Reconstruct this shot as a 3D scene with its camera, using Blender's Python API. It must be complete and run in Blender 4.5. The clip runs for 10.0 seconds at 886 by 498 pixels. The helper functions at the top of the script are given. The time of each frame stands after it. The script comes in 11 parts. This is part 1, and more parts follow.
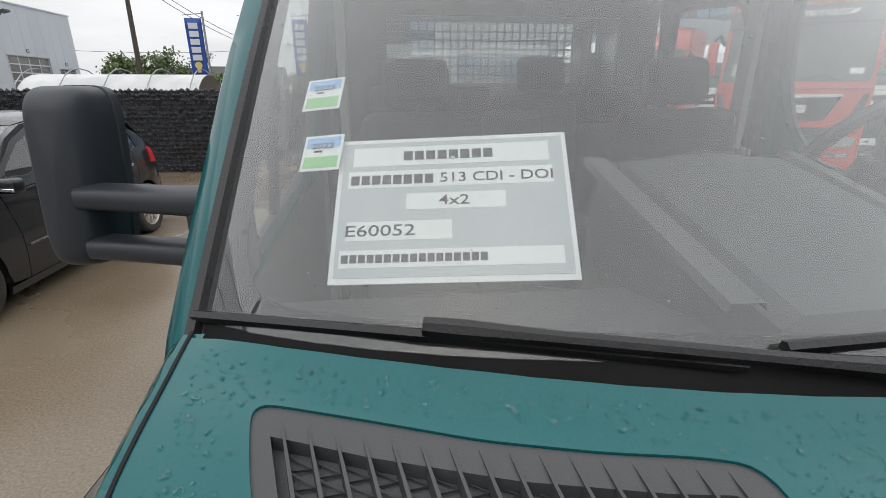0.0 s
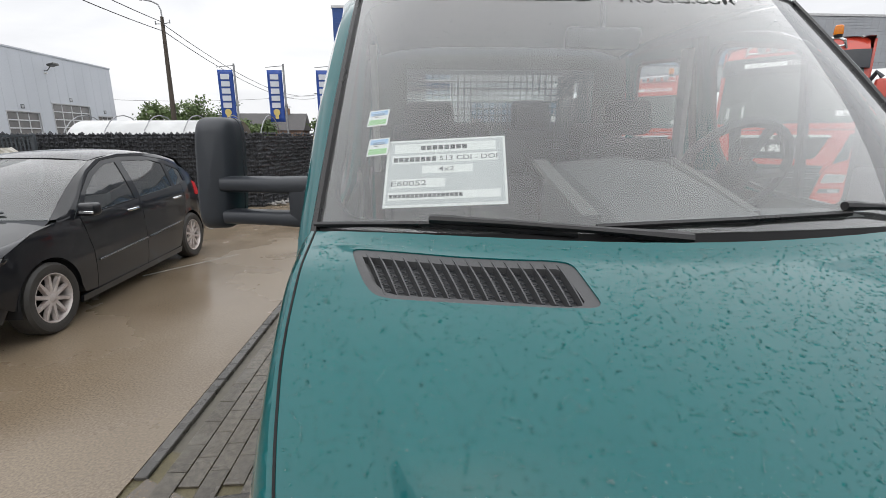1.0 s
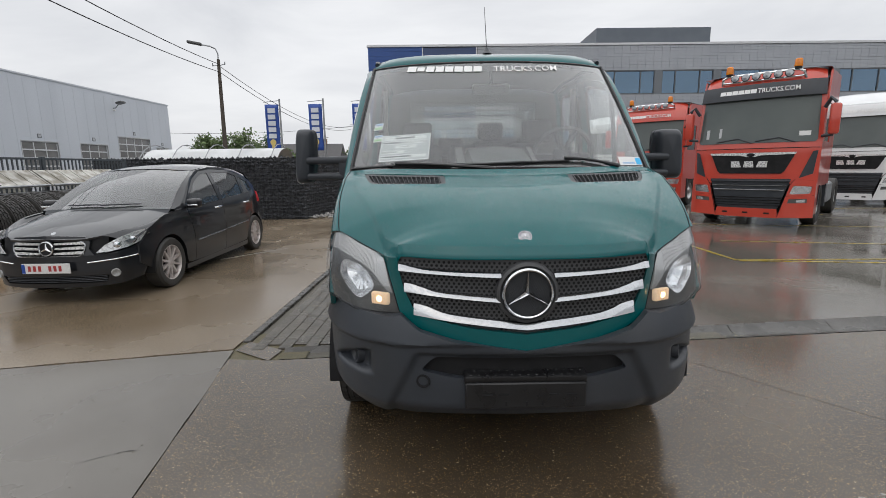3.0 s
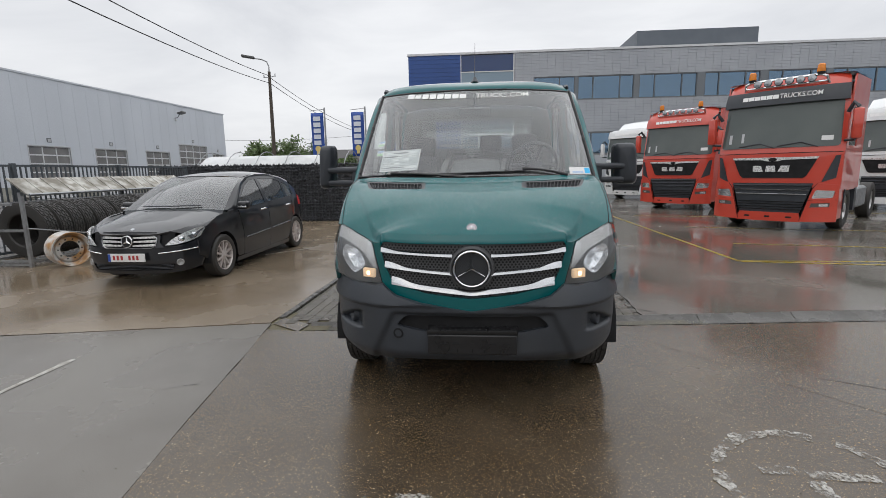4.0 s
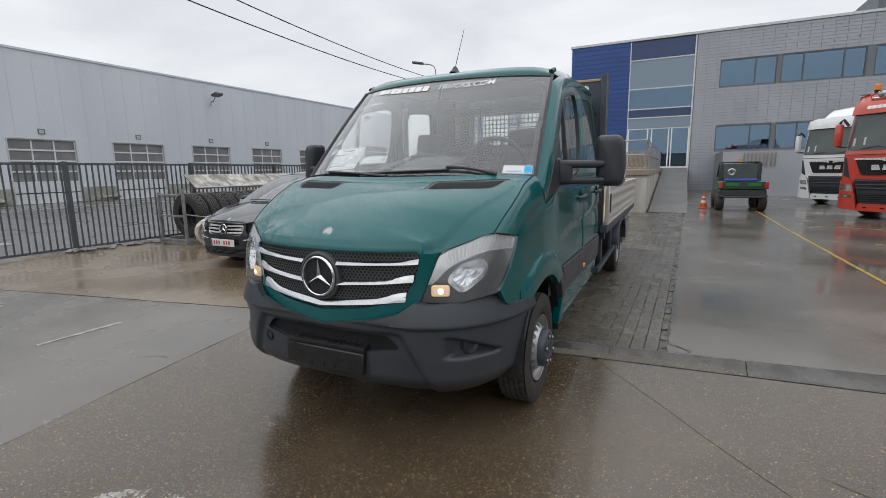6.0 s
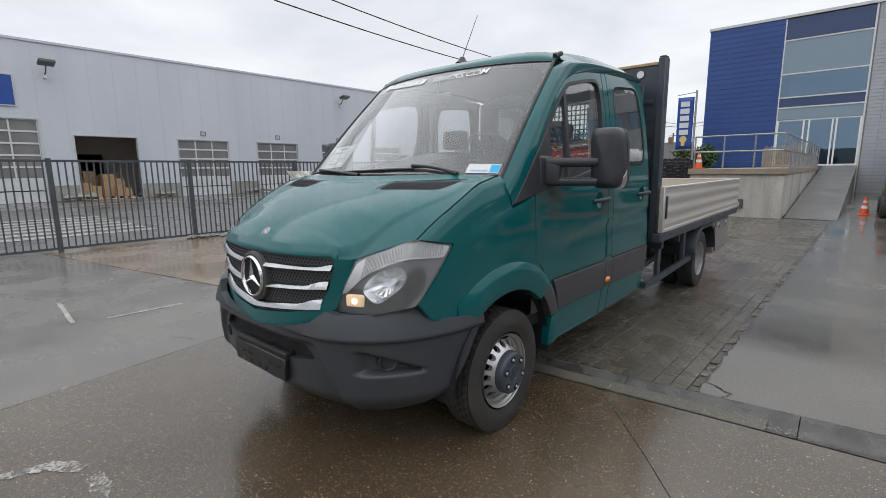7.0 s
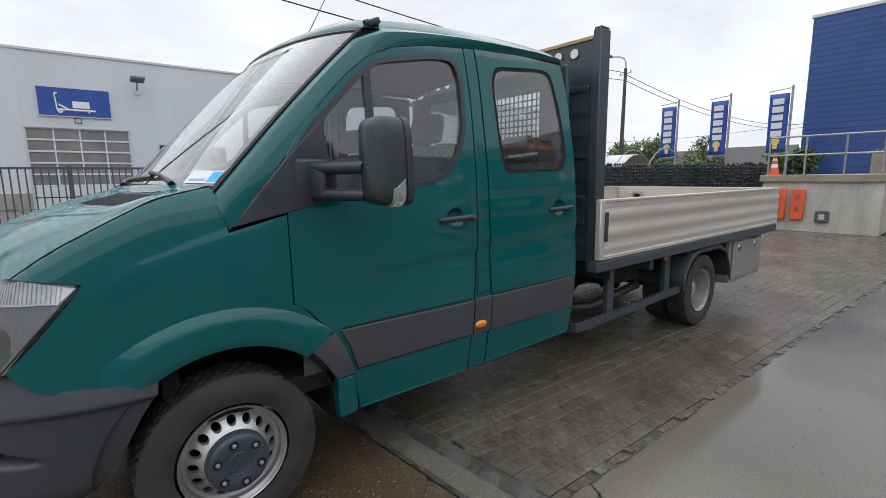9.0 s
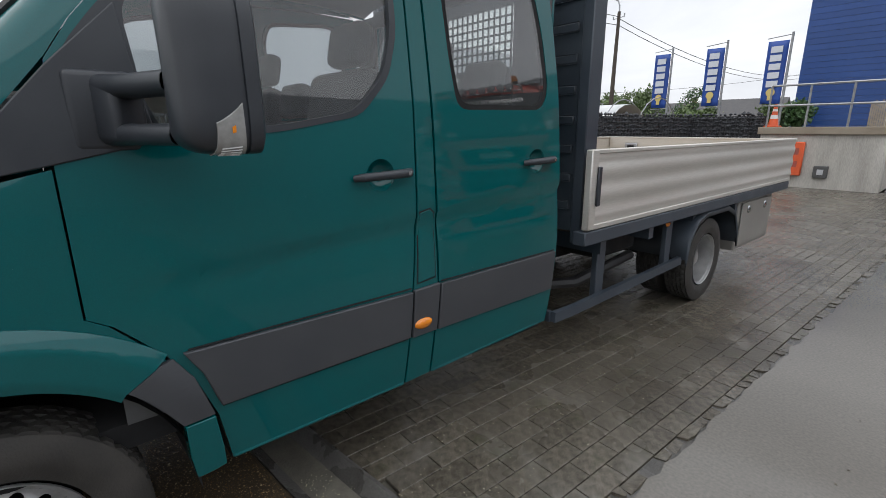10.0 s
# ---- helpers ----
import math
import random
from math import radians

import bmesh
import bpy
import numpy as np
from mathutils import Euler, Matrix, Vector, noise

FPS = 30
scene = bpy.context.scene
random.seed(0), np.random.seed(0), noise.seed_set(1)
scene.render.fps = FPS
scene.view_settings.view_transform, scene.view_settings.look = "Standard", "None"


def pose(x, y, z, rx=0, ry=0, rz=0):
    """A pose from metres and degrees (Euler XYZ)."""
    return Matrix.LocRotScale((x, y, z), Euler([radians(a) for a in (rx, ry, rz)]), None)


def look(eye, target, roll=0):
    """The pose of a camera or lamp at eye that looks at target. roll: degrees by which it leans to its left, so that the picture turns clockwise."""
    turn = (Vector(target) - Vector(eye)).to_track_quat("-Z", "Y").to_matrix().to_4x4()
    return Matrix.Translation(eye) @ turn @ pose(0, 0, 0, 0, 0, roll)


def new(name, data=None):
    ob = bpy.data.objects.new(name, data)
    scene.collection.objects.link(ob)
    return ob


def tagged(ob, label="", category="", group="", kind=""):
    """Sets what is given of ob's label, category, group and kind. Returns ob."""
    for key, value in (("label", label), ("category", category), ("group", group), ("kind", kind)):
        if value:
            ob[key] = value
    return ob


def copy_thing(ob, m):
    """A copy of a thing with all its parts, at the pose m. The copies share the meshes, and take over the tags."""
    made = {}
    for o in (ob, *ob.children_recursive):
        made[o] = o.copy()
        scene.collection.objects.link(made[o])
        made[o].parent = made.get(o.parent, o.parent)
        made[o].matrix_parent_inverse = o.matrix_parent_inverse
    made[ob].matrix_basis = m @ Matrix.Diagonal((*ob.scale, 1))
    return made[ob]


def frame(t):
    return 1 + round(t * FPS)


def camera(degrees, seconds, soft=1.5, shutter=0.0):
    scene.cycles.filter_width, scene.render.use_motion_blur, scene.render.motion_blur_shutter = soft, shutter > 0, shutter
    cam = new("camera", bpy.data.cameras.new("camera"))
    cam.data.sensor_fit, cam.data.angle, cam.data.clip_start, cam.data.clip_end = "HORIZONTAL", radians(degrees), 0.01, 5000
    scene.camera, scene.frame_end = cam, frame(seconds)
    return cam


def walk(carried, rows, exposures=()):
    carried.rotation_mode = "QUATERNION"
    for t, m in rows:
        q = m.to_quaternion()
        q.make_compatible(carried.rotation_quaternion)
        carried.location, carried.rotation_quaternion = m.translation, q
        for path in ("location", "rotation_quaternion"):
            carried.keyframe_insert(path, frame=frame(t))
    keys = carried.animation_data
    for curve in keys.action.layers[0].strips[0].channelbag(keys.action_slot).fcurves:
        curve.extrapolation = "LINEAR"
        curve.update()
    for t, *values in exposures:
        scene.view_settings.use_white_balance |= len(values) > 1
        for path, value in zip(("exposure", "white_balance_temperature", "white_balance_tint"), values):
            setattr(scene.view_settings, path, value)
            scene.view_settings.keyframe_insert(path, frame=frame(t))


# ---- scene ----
cam = camera(87.0, 10.0, soft=0.85)
PATH = [
    (0, (-0.648, -0.551, 1.732), (-0.446, 1.334, 1.094), -0.0),
    (0.5, (-0.678, -0.834, 1.705), (-0.493, 1.079, 1.152), -0.2),
    (1, (-0.67, -1.159, 1.678), (-0.524, 0.78, 1.21), -0.2),
    (1.5, (-0.595, -1.592, 1.593), (-0.515, 0.37, 1.21), -0.2),
    (2, (-0.618, -2.084, 1.525), (-0.576, -0.112, 1.198), -0.3),
    (2.5, (-0.502, -2.472, 1.524), (-0.469, -0.502, 1.178), -0.4),
    (2.7, (-0.439, -2.629, 1.478), (-0.409, -0.661, 1.127), -0.5),
    (3.8, (-0.087, -3.531, 1.503), (-0.202, -1.564, 1.16), -0.9),
    (4, (0.057, -3.633, 1.511), (-0.107, -1.667, 1.179), -0.9),
    (4.5, (0.457, -3.672, 1.506), (0.159, -1.721, 1.182), -1.2),
    (5, (0.897, -3.49, 1.533), (0.423, -1.572, 1.219), -1.2),
    (5.5, (1.334, -3.251, 1.523), (0.664, -1.394, 1.206), -1.0),
    (6, (1.677, -2.888, 1.491), (0.807, -1.118, 1.162), -0.8),
    (6.2, (1.816, -2.742, 1.506), (0.85, -1.023, 1.172), -0.7),
    (7.3, (2.517, -1.915, 1.487), (1.121, -0.522, 1.152), -0.6),
    (7.5, (2.616, -1.756, 1.508), (1.159, -0.428, 1.171), -0.6),
    (8, (2.833, -1.358, 1.498), (1.272, -0.154, 1.163), -0.5),
    (8.3, (2.89, -1.103, 1.483), (1.31, 0.078, 1.152), -0.6),
    (8.5, (2.896, -0.919, 1.476), (1.315, 0.262, 1.151), -0.6),
    (9, (2.876, -0.467, 1.484), (1.342, 0.779, 1.179), -0.6),
    (9.2, (2.833, -0.28, 1.463), (1.335, 1.011, 1.162), -0.5),
    (9.5, (2.737, -0.023, 1.484), (1.297, 1.325, 1.153), -0.5),
    (10, (2.417, 0.221, 1.426), (0.95, 1.485, 0.927), -0.2),
]
walk(cam, [(t, look(eye, target, roll)) for t, eye, target, roll in PATH], [(0.0, 0.19, 6500, 10), (1.0, 0.34, 6500, 10), (1.7, 0.2, 6500, 10), (2.4, 0.03, 6450, 10), (4.0, 0.07, 6420, 10), (6.0, 0.07, 6340, 10), (7.5, 0.2, 6290, 10), (8.5, 0.26, 6290, 10), (10.0, 0.27, 6290, 10)])

# ---- daylight: an overcast sky ----
world = bpy.data.worlds.new("overcast_sky")
scene.world = world
world.use_nodes = True
wn, wl = world.node_tree.nodes, world.node_tree.links
wn.clear()
w_out = wn.new("ShaderNodeOutputWorld")
w_bg = wn.new("ShaderNodeBackground")
w_sky = wn.new("ShaderNodeTexSky")
w_sky.sky_type = "NISHITA"
w_sky.sun_disc = False
w_sky.sun_elevation, w_sky.sun_rotation = radians(52), radians(200)
w_sky.air_density, w_sky.dust_density = 1.0, 6.0
w_gain = wn.new("ShaderNodeVectorMath")
w_gain.operation = "SCALE"
w_gain.inputs["Scale"].default_value = 0.10
w_coord = wn.new("ShaderNodeTexCoord")
w_map = wn.new("ShaderNodeMapping")
w_map.inputs["Scale"].default_value = (1.0, 1.0, 3.2)
w_noise = wn.new("ShaderNodeTexNoise")
w_noise.inputs["Scale"].default_value = 2.1
w_noise.inputs["Detail"].default_value = 6.0
w_noise.inputs["Roughness"].default_value = 0.55
w_noise.inputs["Distortion"].default_value = 0.4
w_ramp = wn.new("ShaderNodeValToRGB")
w_ramp.color_ramp.elements[0].position, w_ramp.color_ramp.elements[0].color = 0.32, (0.74, 0.75, 0.775, 1)
w_ramp.color_ramp.elements[1].position, w_ramp.color_ramp.elements[1].color = 0.68, (0.96, 0.963, 0.97, 1)
w_mix = wn.new("ShaderNodeMix")
w_mix.data_type = "RGBA"
w_mix.inputs[0].default_value = 0.9
wl.new(w_coord.outputs["Generated"], w_map.inputs["Vector"])
wl.new(w_map.outputs["Vector"], w_noise.inputs["Vector"])
wl.new(w_noise.outputs["Fac"], w_ramp.inputs["Fac"])
wl.new(w_sky.outputs["Color"], w_gain.inputs[0])
wl.new(w_gain.outputs["Vector"], w_mix.inputs[6])
wl.new(w_ramp.outputs["Color"], w_mix.inputs[7])
wl.new(w_mix.outputs[2], w_bg.inputs["Color"])
w_bg.inputs["Strength"].default_value = 1.0
wl.new(w_bg.outputs["Background"], w_out.inputs["Surface"])

sun = new("sun", bpy.data.lights.new("sun", "SUN"))
sun.data.energy, sun.data.angle, sun.data.color = 1.45, radians(120), (0.98, 0.99, 1.0)
sun.matrix_world = look((0.5, -1.0, 22), (0, 0, 0))

# ---- mesh helpers ----
def node_mat(name):
    m = bpy.data.materials.new(name)
    m.use_nodes = True
    nt = m.node_tree
    return m, nt.nodes, nt.links, nt.nodes["Principled BSDF"]


def surf(name, a, b=None, rough=0.5, rough2=None, metal=0.0, scale=6.0, fine=90.0, bump=0.15, coat=0.0, spec=0.5, dirt=None, dirt_amount=0.0, rand=0.0, stretch=(1, 1, 1), edge=(0.35, 0.65), island=False, grain=0.05):
    """A surface with a coarse and a fine variation in colour, gloss and relief, in metres."""
    m, n, l, p = node_mat(name)
    b = b or a
    tc = n.new("ShaderNodeTexCoord")
    mp = n.new("ShaderNodeMapping")
    mp.inputs["Scale"].default_value = stretch
    l.new(tc.outputs["Object"], mp.inputs["Vector"])
    n1 = n.new("ShaderNodeTexNoise")
    n1.inputs["Scale"].default_value, n1.inputs["Detail"].default_value = scale, 6
    n2 = n.new("ShaderNodeTexNoise")
    n2.inputs["Scale"].default_value, n2.inputs["Detail"].default_value = fine, 3
    l.new(mp.outputs["Vector"], n1.inputs["Vector"])
    l.new(mp.outputs["Vector"], n2.inputs["Vector"])
    ramp = n.new("ShaderNodeMapRange")
    ramp.inputs[1].default_value, ramp.inputs[2].default_value = edge
    l.new(n1.outputs["Fac"], ramp.inputs[0])
    mix = n.new("ShaderNodeMix")
    mix.data_type = "RGBA"
    mix.inputs[6].default_value, mix.inputs[7].default_value = (*a, 1), (*b, 1)
    l.new(ramp.outputs[0], mix.inputs[0])
    colour = mix.outputs[2]
    if dirt:
        n3 = n.new("ShaderNodeTexNoise")
        n3.inputs["Scale"].default_value, n3.inputs["Detail"].default_value = scale * 0.37, 8
        l.new(mp.outputs["Vector"], n3.inputs["Vector"])
        r3 = n.new("ShaderNodeMapRange")
        r3.inputs[1].default_value, r3.inputs[2].default_value, r3.inputs[4].default_value = 0.5, 0.75, dirt_amount
        l.new(n3.outputs["Fac"], r3.inputs[0])
        mx = n.new("ShaderNodeMix")
        mx.data_type = "RGBA"
        mx.inputs[7].default_value = (*dirt, 1)
        l.new(r3.outputs[0], mx.inputs[0])
        l.new(colour, mx.inputs[6])
        colour = mx.outputs[2]
    if rand:
        src = n.new("ShaderNodeNewGeometry").outputs["Random Per Island"] if island else n.new("ShaderNodeObjectInfo").outputs["Random"]
        mr = n.new("ShaderNodeMapRange")
        mr.inputs[3].default_value, mr.inputs[4].default_value = 1 - rand, 1 + rand
        l.new(src, mr.inputs[0])
        hs = n.new("ShaderNodeHueSaturation")
        l.new(mr.outputs[0], hs.inputs["Value"])
        l.new(colour, hs.inputs["Color"])
        colour = hs.outputs["Color"]
    if grain:
        gr = n.new("ShaderNodeMapRange")
        gr.inputs[1].default_value, gr.inputs[2].default_value, gr.inputs[3].default_value, gr.inputs[4].default_value = 0.3, 0.7, 1 - grain, 1 + grain
        l.new(n2.outputs["Fac"], gr.inputs[0])
        gs = n.new("ShaderNodeHueSaturation")
        l.new(gr.outputs[0], gs.inputs["Value"])
        l.new(colour, gs.inputs["Color"])
        colour = gs.outputs["Color"]
    l.new(colour, p.inputs["Base Color"])
    rr = n.new("ShaderNodeMapRange")
    rr.inputs[1].default_value, rr.inputs[2].default_value = edge
    rr.inputs[3].default_value, rr.inputs[4].default_value = rough, rough2 if rough2 is not None else min(1, rough * 1.25)
    l.new(n1.outputs["Fac"], rr.inputs[0])
    l.new(rr.outputs[0], p.inputs["Roughness"])
    p.inputs["Metallic"].default_value = metal
    p.inputs["Specular IOR Level"].default_value = spec
    p.inputs["Coat Weight"].default_value = coat
    p.inputs["Coat Roughness"].default_value = 0.04
    if bump:
        bp = n.new("ShaderNodeBump")
        bp.inputs["Strength"].default_value, bp.inputs["Distance"].default_value = bump, 0.01
        l.new(n2.outputs["Fac"], bp.inputs["Height"])
        l.new(bp.outputs["Normal"], p.inputs["Normal"])
    return m


def glass_mat(name, tint=(0.85, 0.9, 0.88), gloss_rough=0.0, f0=0.08, film_haze=0.0, sheen=(1, 1, 1), top=1.0):
    """A thin pane: see-through with a mirror sheen that grows at grazing angles; a weak milky layer adds surface film
    and painted haze.
    """
    m, n, l, p = node_mat(name)
    out = n["Material Output"]
    tr = n.new("ShaderNodeBsdfTransparent")
    tr.inputs["Color"].default_value = (*tint, 1)
    gl = n.new("ShaderNodeBsdfGlossy")
    gl.inputs["Roughness"].default_value = gloss_rough
    gl.inputs["Color"].default_value = (*sheen, 1)
    lw = n.new("ShaderNodeLayerWeight")
    lw.inputs["Blend"].default_value = 0.5
    pw = n.new("ShaderNodeMath")
    pw.operation = "POWER"
    pw.inputs[1].default_value = 3.0
    l.new(lw.outputs["Facing"], pw.inputs[0])
    sch = n.new("ShaderNodeMapRange")
    sch.inputs[3].default_value, sch.inputs[4].default_value = f0, top
    l.new(pw.outputs[0], sch.inputs[0])
    mx = n.new("ShaderNodeMixShader")
    l.new(sch.outputs[0], mx.inputs["Fac"])
    l.new(tr.outputs["BSDF"], mx.inputs[1])
    l.new(gl.outputs["BSDF"], mx.inputs[2])
    last = mx
    if film_haze:
        df = n.new("ShaderNodeBsdfDiffuse")
        df.inputs["Color"].default_value = (0.7, 0.72, 0.73, 1)
        tc = n.new("ShaderNodeTexCoord")
        nz = n.new("ShaderNodeTexNoise")
        nz.inputs["Scale"].default_value, nz.inputs["Detail"].default_value = 3.5, 5
        l.new(tc.outputs["Object"], nz.inputs["Vector"])
        mr = n.new("ShaderNodeMapRange")
        mr.inputs[1].default_value, mr.inputs[2].default_value = 0.3, 0.7
        mr.inputs[3].default_value, mr.inputs[4].default_value = film_haze * 0.6, film_haze * 1.4
        l.new(nz.outputs["Fac"], mr.inputs[0])
        m2 = n.new("ShaderNodeMixShader")
        l.new(mr.outputs[0], m2.inputs["Fac"])
        l.new(mx.outputs[0], m2.inputs[1])
        l.new(df.outputs[0], m2.inputs[2])
        last = m2
    n.remove(p)
    l.new(last.outputs[0], out.inputs["Surface"])
    return m


def glow_mat(name, colour, strength):
    m, n, l, p = node_mat(name)
    p.inputs["Base Color"].default_value = (*colour, 1)
    p.inputs["Emission Color"].default_value = (*colour, 1)
    p.inputs["Emission Strength"].default_value = strength
    return m


def part(name, bm, material, parent=None, label="", smooth=True, at=None):
    """Links a bmesh as one mesh object under a thing or a part; at: a pose in the parent's own axes."""
    me = bpy.data.meshes.new(name)
    bm.to_mesh(me)
    bm.free()
    if material:
        me.materials.append(material)
    if smooth:
        me.shade_smooth()
        me.set_sharp_from_angle(angle=radians(38))
    ob = new(name, me)
    if parent:
        ob.parent = parent
    if at is not None:
        ob.matrix_basis = at
    if label:
        ob["label"] = label
    return ob


def thing(name, label, category, group="", kind="", at=None):
    e = new(name)
    e.empty_display_size = 0.2
    if at is not None:
        e.matrix_basis = at
    return tagged(e, label, category, group, kind)


def box(bm, x0, x1, y0, y1, z0, z1, bevel=0.0, seg=1, m=None):
    vs = [bm.verts.new((x, y, z)) for x in (x0, x1) for y in (y0, y1) for z in (z0, z1)]
    fs = [bm.faces.new([vs[i] for i in f]) for f in ((0, 1, 3, 2), (4, 6, 7, 5), (0, 4, 5, 1), (2, 3, 7, 6), (0, 2, 6, 4), (1, 5, 7, 3))]
    if bevel:
        es = list({e for f in fs for e in f.edges})
        r = bmesh.ops.bevel(bm, geom=es, offset=bevel, segments=seg, affect="EDGES", profile=0.5)
        vs = list({v for f in r["faces"] for v in f.verts} | {v for v in vs if v.is_valid})
    if m is not None:
        bmesh.ops.transform(bm, matrix=m, verts=[v for v in vs if v.is_valid])
    return bm


def boxes(*items, bevel=0.0):
    bm = bmesh.new()
    for it in items:
        box(bm, *it, bevel=bevel)
    return bm


def rod(bm, p0, p1, r, n=8, r1=None, caps=True):
    p0, p1 = Vector(p0), Vector(p1)
    d = (p1 - p0).normalized()
    a = d.orthogonal().normalized()
    b = d.cross(a)
    r1 = r if r1 is None else r1
    rings = []
    for p, q in ((p0, r), (p1, r1)):
        rings.append([bm.verts.new(p + (a * math.cos(2 * math.pi * i / n) + b * math.sin(2 * math.pi * i / n)) * q) for i in range(n)])
    for i in range(n):
        j = (i + 1) % n
        bm.faces.new((rings[0][i], rings[0][j], rings[1][j], rings[1][i]))
    if caps:
        bm.faces.new(rings[0][::-1])
        bm.faces.new(rings[1])
    return bm


def pipe(bm, pts, r, n=8, closed=False):
    pts = [Vector(p) for p in pts]
    rings = []
    last = None
    k = len(pts)
    for i, p in enumerate(pts):
        if closed:
            d = (pts[(i + 1) % k] - pts[i - 1]).normalized()
        else:
            d = (pts[min(i + 1, k - 1)] - pts[max(i - 1, 0)]).normalized()
        a = d.orthogonal().normalized() if last is None else (last - d * last.dot(d)).normalized()
        last = a
        b = d.cross(a)
        rad = r[i] if isinstance(r, (list, tuple)) else r
        rings.append([bm.verts.new(p + (a * math.cos(2 * math.pi * j / n) + b * math.sin(2 * math.pi * j / n)) * rad) for j in range(n)])
    for i in range(k if closed else k - 1):
        r0, r1 = rings[i], rings[(i + 1) % k]
        for j in range(n):
            jj = (j + 1) % n
            bm.faces.new((r0[j], r0[jj], r1[jj], r1[j]))
    if not closed:
        bm.faces.new(rings[0][::-1])
        bm.faces.new(rings[-1])
    return bm


def lathe(bm, profile, n=32, m=None, closed=False):
    """Turns (radius, height) pairs round z."""
    new_v = []
    rings = []
    for r, h in profile:
        ring = [bm.verts.new((r * math.cos(2 * math.pi * i / n), r * math.sin(2 * math.pi * i / n), h)) for i in range(n)]
        rings.append(ring)
        new_v += ring
    k = len(rings)
    for a in range(k if closed else k - 1):
        r0, r1 = rings[a], rings[(a + 1) % k]
        for i in range(n):
            j = (i + 1) % n
            bm.faces.new((r0[i], r0[j], r1[j], r1[i]))
    if m is not None:
        bmesh.ops.transform(bm, matrix=m, verts=new_v)
    return bm


def disc(bm, r, n=24, m=None, h=0.0):
    vs = [bm.verts.new((r * math.cos(2 * math.pi * i / n), r * math.sin(2 * math.pi * i / n), h)) for i in range(n)]
    bm.faces.new(vs)
    if m is not None:
        bmesh.ops.transform(bm, matrix=m, verts=vs)
    return bm


def grid(fn, nu, nv, bm=None, closed_u=False):
    bm = bm or bmesh.new()
    vs = [[bm.verts.new(fn(i / nu, j / nv)) for j in range(nv + 1)] for i in range(nu + 1)]
    for i in range(nu):
        for j in range(nv):
            bm.faces.new((vs[i][j], vs[i + 1][j], vs[i + 1][j + 1], vs[i][j + 1]))
    return bm


def sheet(outline, fn, step=0.06, holes=(), depth=0.0, inward=None):
    """Fills a flat outline with holes, cuts it into a fine net, and lays it on fn(u, v). depth: how far its rim folds back."""
    bm = bmesh.new()
    for ring in (outline, *holes):
        vs = [bm.verts.new((u, v, 0)) for u, v in ring]
        for i in range(len(vs)):
            bm.edges.new((vs[i], vs[(i + 1) % len(vs)]))
    bmesh.ops.triangle_fill(bm, edges=bm.edges[:], use_beauty=True, normal=(0, 0, 1))
    us, vs2 = [p[0] for p in outline], [p[1] for p in outline]
    for axis, lo, hi in ((0, min(us), max(us)), (1, min(vs2), max(vs2))):
        k = max(1, round((hi - lo) / step))
        for i in range(1, k):
            co, no = [0, 0, 0], [0, 0, 0]
            co[axis], no[axis] = lo + (hi - lo) * i / k, 1
            bmesh.ops.bisect_plane(bm, geom=bm.verts[:] + bm.edges[:] + bm.faces[:], plane_co=co, plane_no=no, dist=1e-5)
    for v in bm.verts:
        v.co = fn(v.co.x, v.co.y)
    bmesh.ops.remove_doubles(bm, verts=bm.verts[:], dist=1e-5)
    if depth:
        rim = [e for e in bm.edges if len(e.link_faces) == 1]
        r = bmesh.ops.extrude_edge_only(bm, edges=rim)
        way = Vector(inward)
        for g in r["geom"]:
            if isinstance(g, bmesh.types.BMVert):
                g.co += way * depth
    return bm


def loft(curves, bm=None):
    """Joins curves of equal length by a net."""
    bm = bm or bmesh.new()
    rows = [[bm.verts.new(p) for p in c] for c in curves]
    for a, b in zip(rows, rows[1:]):
        for i in range(len(a) - 1):
            bm.faces.new((a[i], a[i + 1], b[i + 1], b[i]))
    return bm


def smooth_curve(xs, ys):
    """A smooth function through the points."""
    xs, ys = np.array(xs, float), np.array(ys, float)
    d = np.diff(ys) / np.diff(xs)
    sl = np.zeros(len(xs))
    sl[1:-1] = np.where(d[1:] * d[:-1] > 0, 2 * d[1:] * d[:-1] / (d[1:] + d[:-1] + 1e-12), 0)
    sl[0], sl[-1] = d[0], d[-1]

    def f(x):
        x = min(max(x, xs[0]), xs[-1])
        i = min(max(int(np.searchsorted(xs, x)) - 1, 0), len(xs) - 2)
        h = xs[i + 1] - xs[i]
        t = (x - xs[i]) / h
        return float((2 * t ** 3 - 3 * t * t + 1) * ys[i] + (t ** 3 - 2 * t * t + t) * h * sl[i] + (3 * t * t - 2 * t ** 3) * ys[i + 1] + (t ** 3 - t * t) * h * sl[i + 1])
    return f


def rounded(points, r, n=4):
    """An outline with its corners rounded by r."""
    out = []
    k = len(points)
    for i in range(k):
        p, a, b = Vector(points[i]), Vector(points[i - 1]), Vector(points[(i + 1) % k])
        ra = min(r, (a - p).length * 0.45)
        rb = min(r, (b - p).length * 0.45)
        s, e = p + (a - p).normalized() * ra, p + (b - p).normalized() * rb
        for j in range(n + 1):
            t = j / n
            out.append(tuple((1 - t) ** 2 * s + 2 * t * (1 - t) * p + t * t * e))
    return out


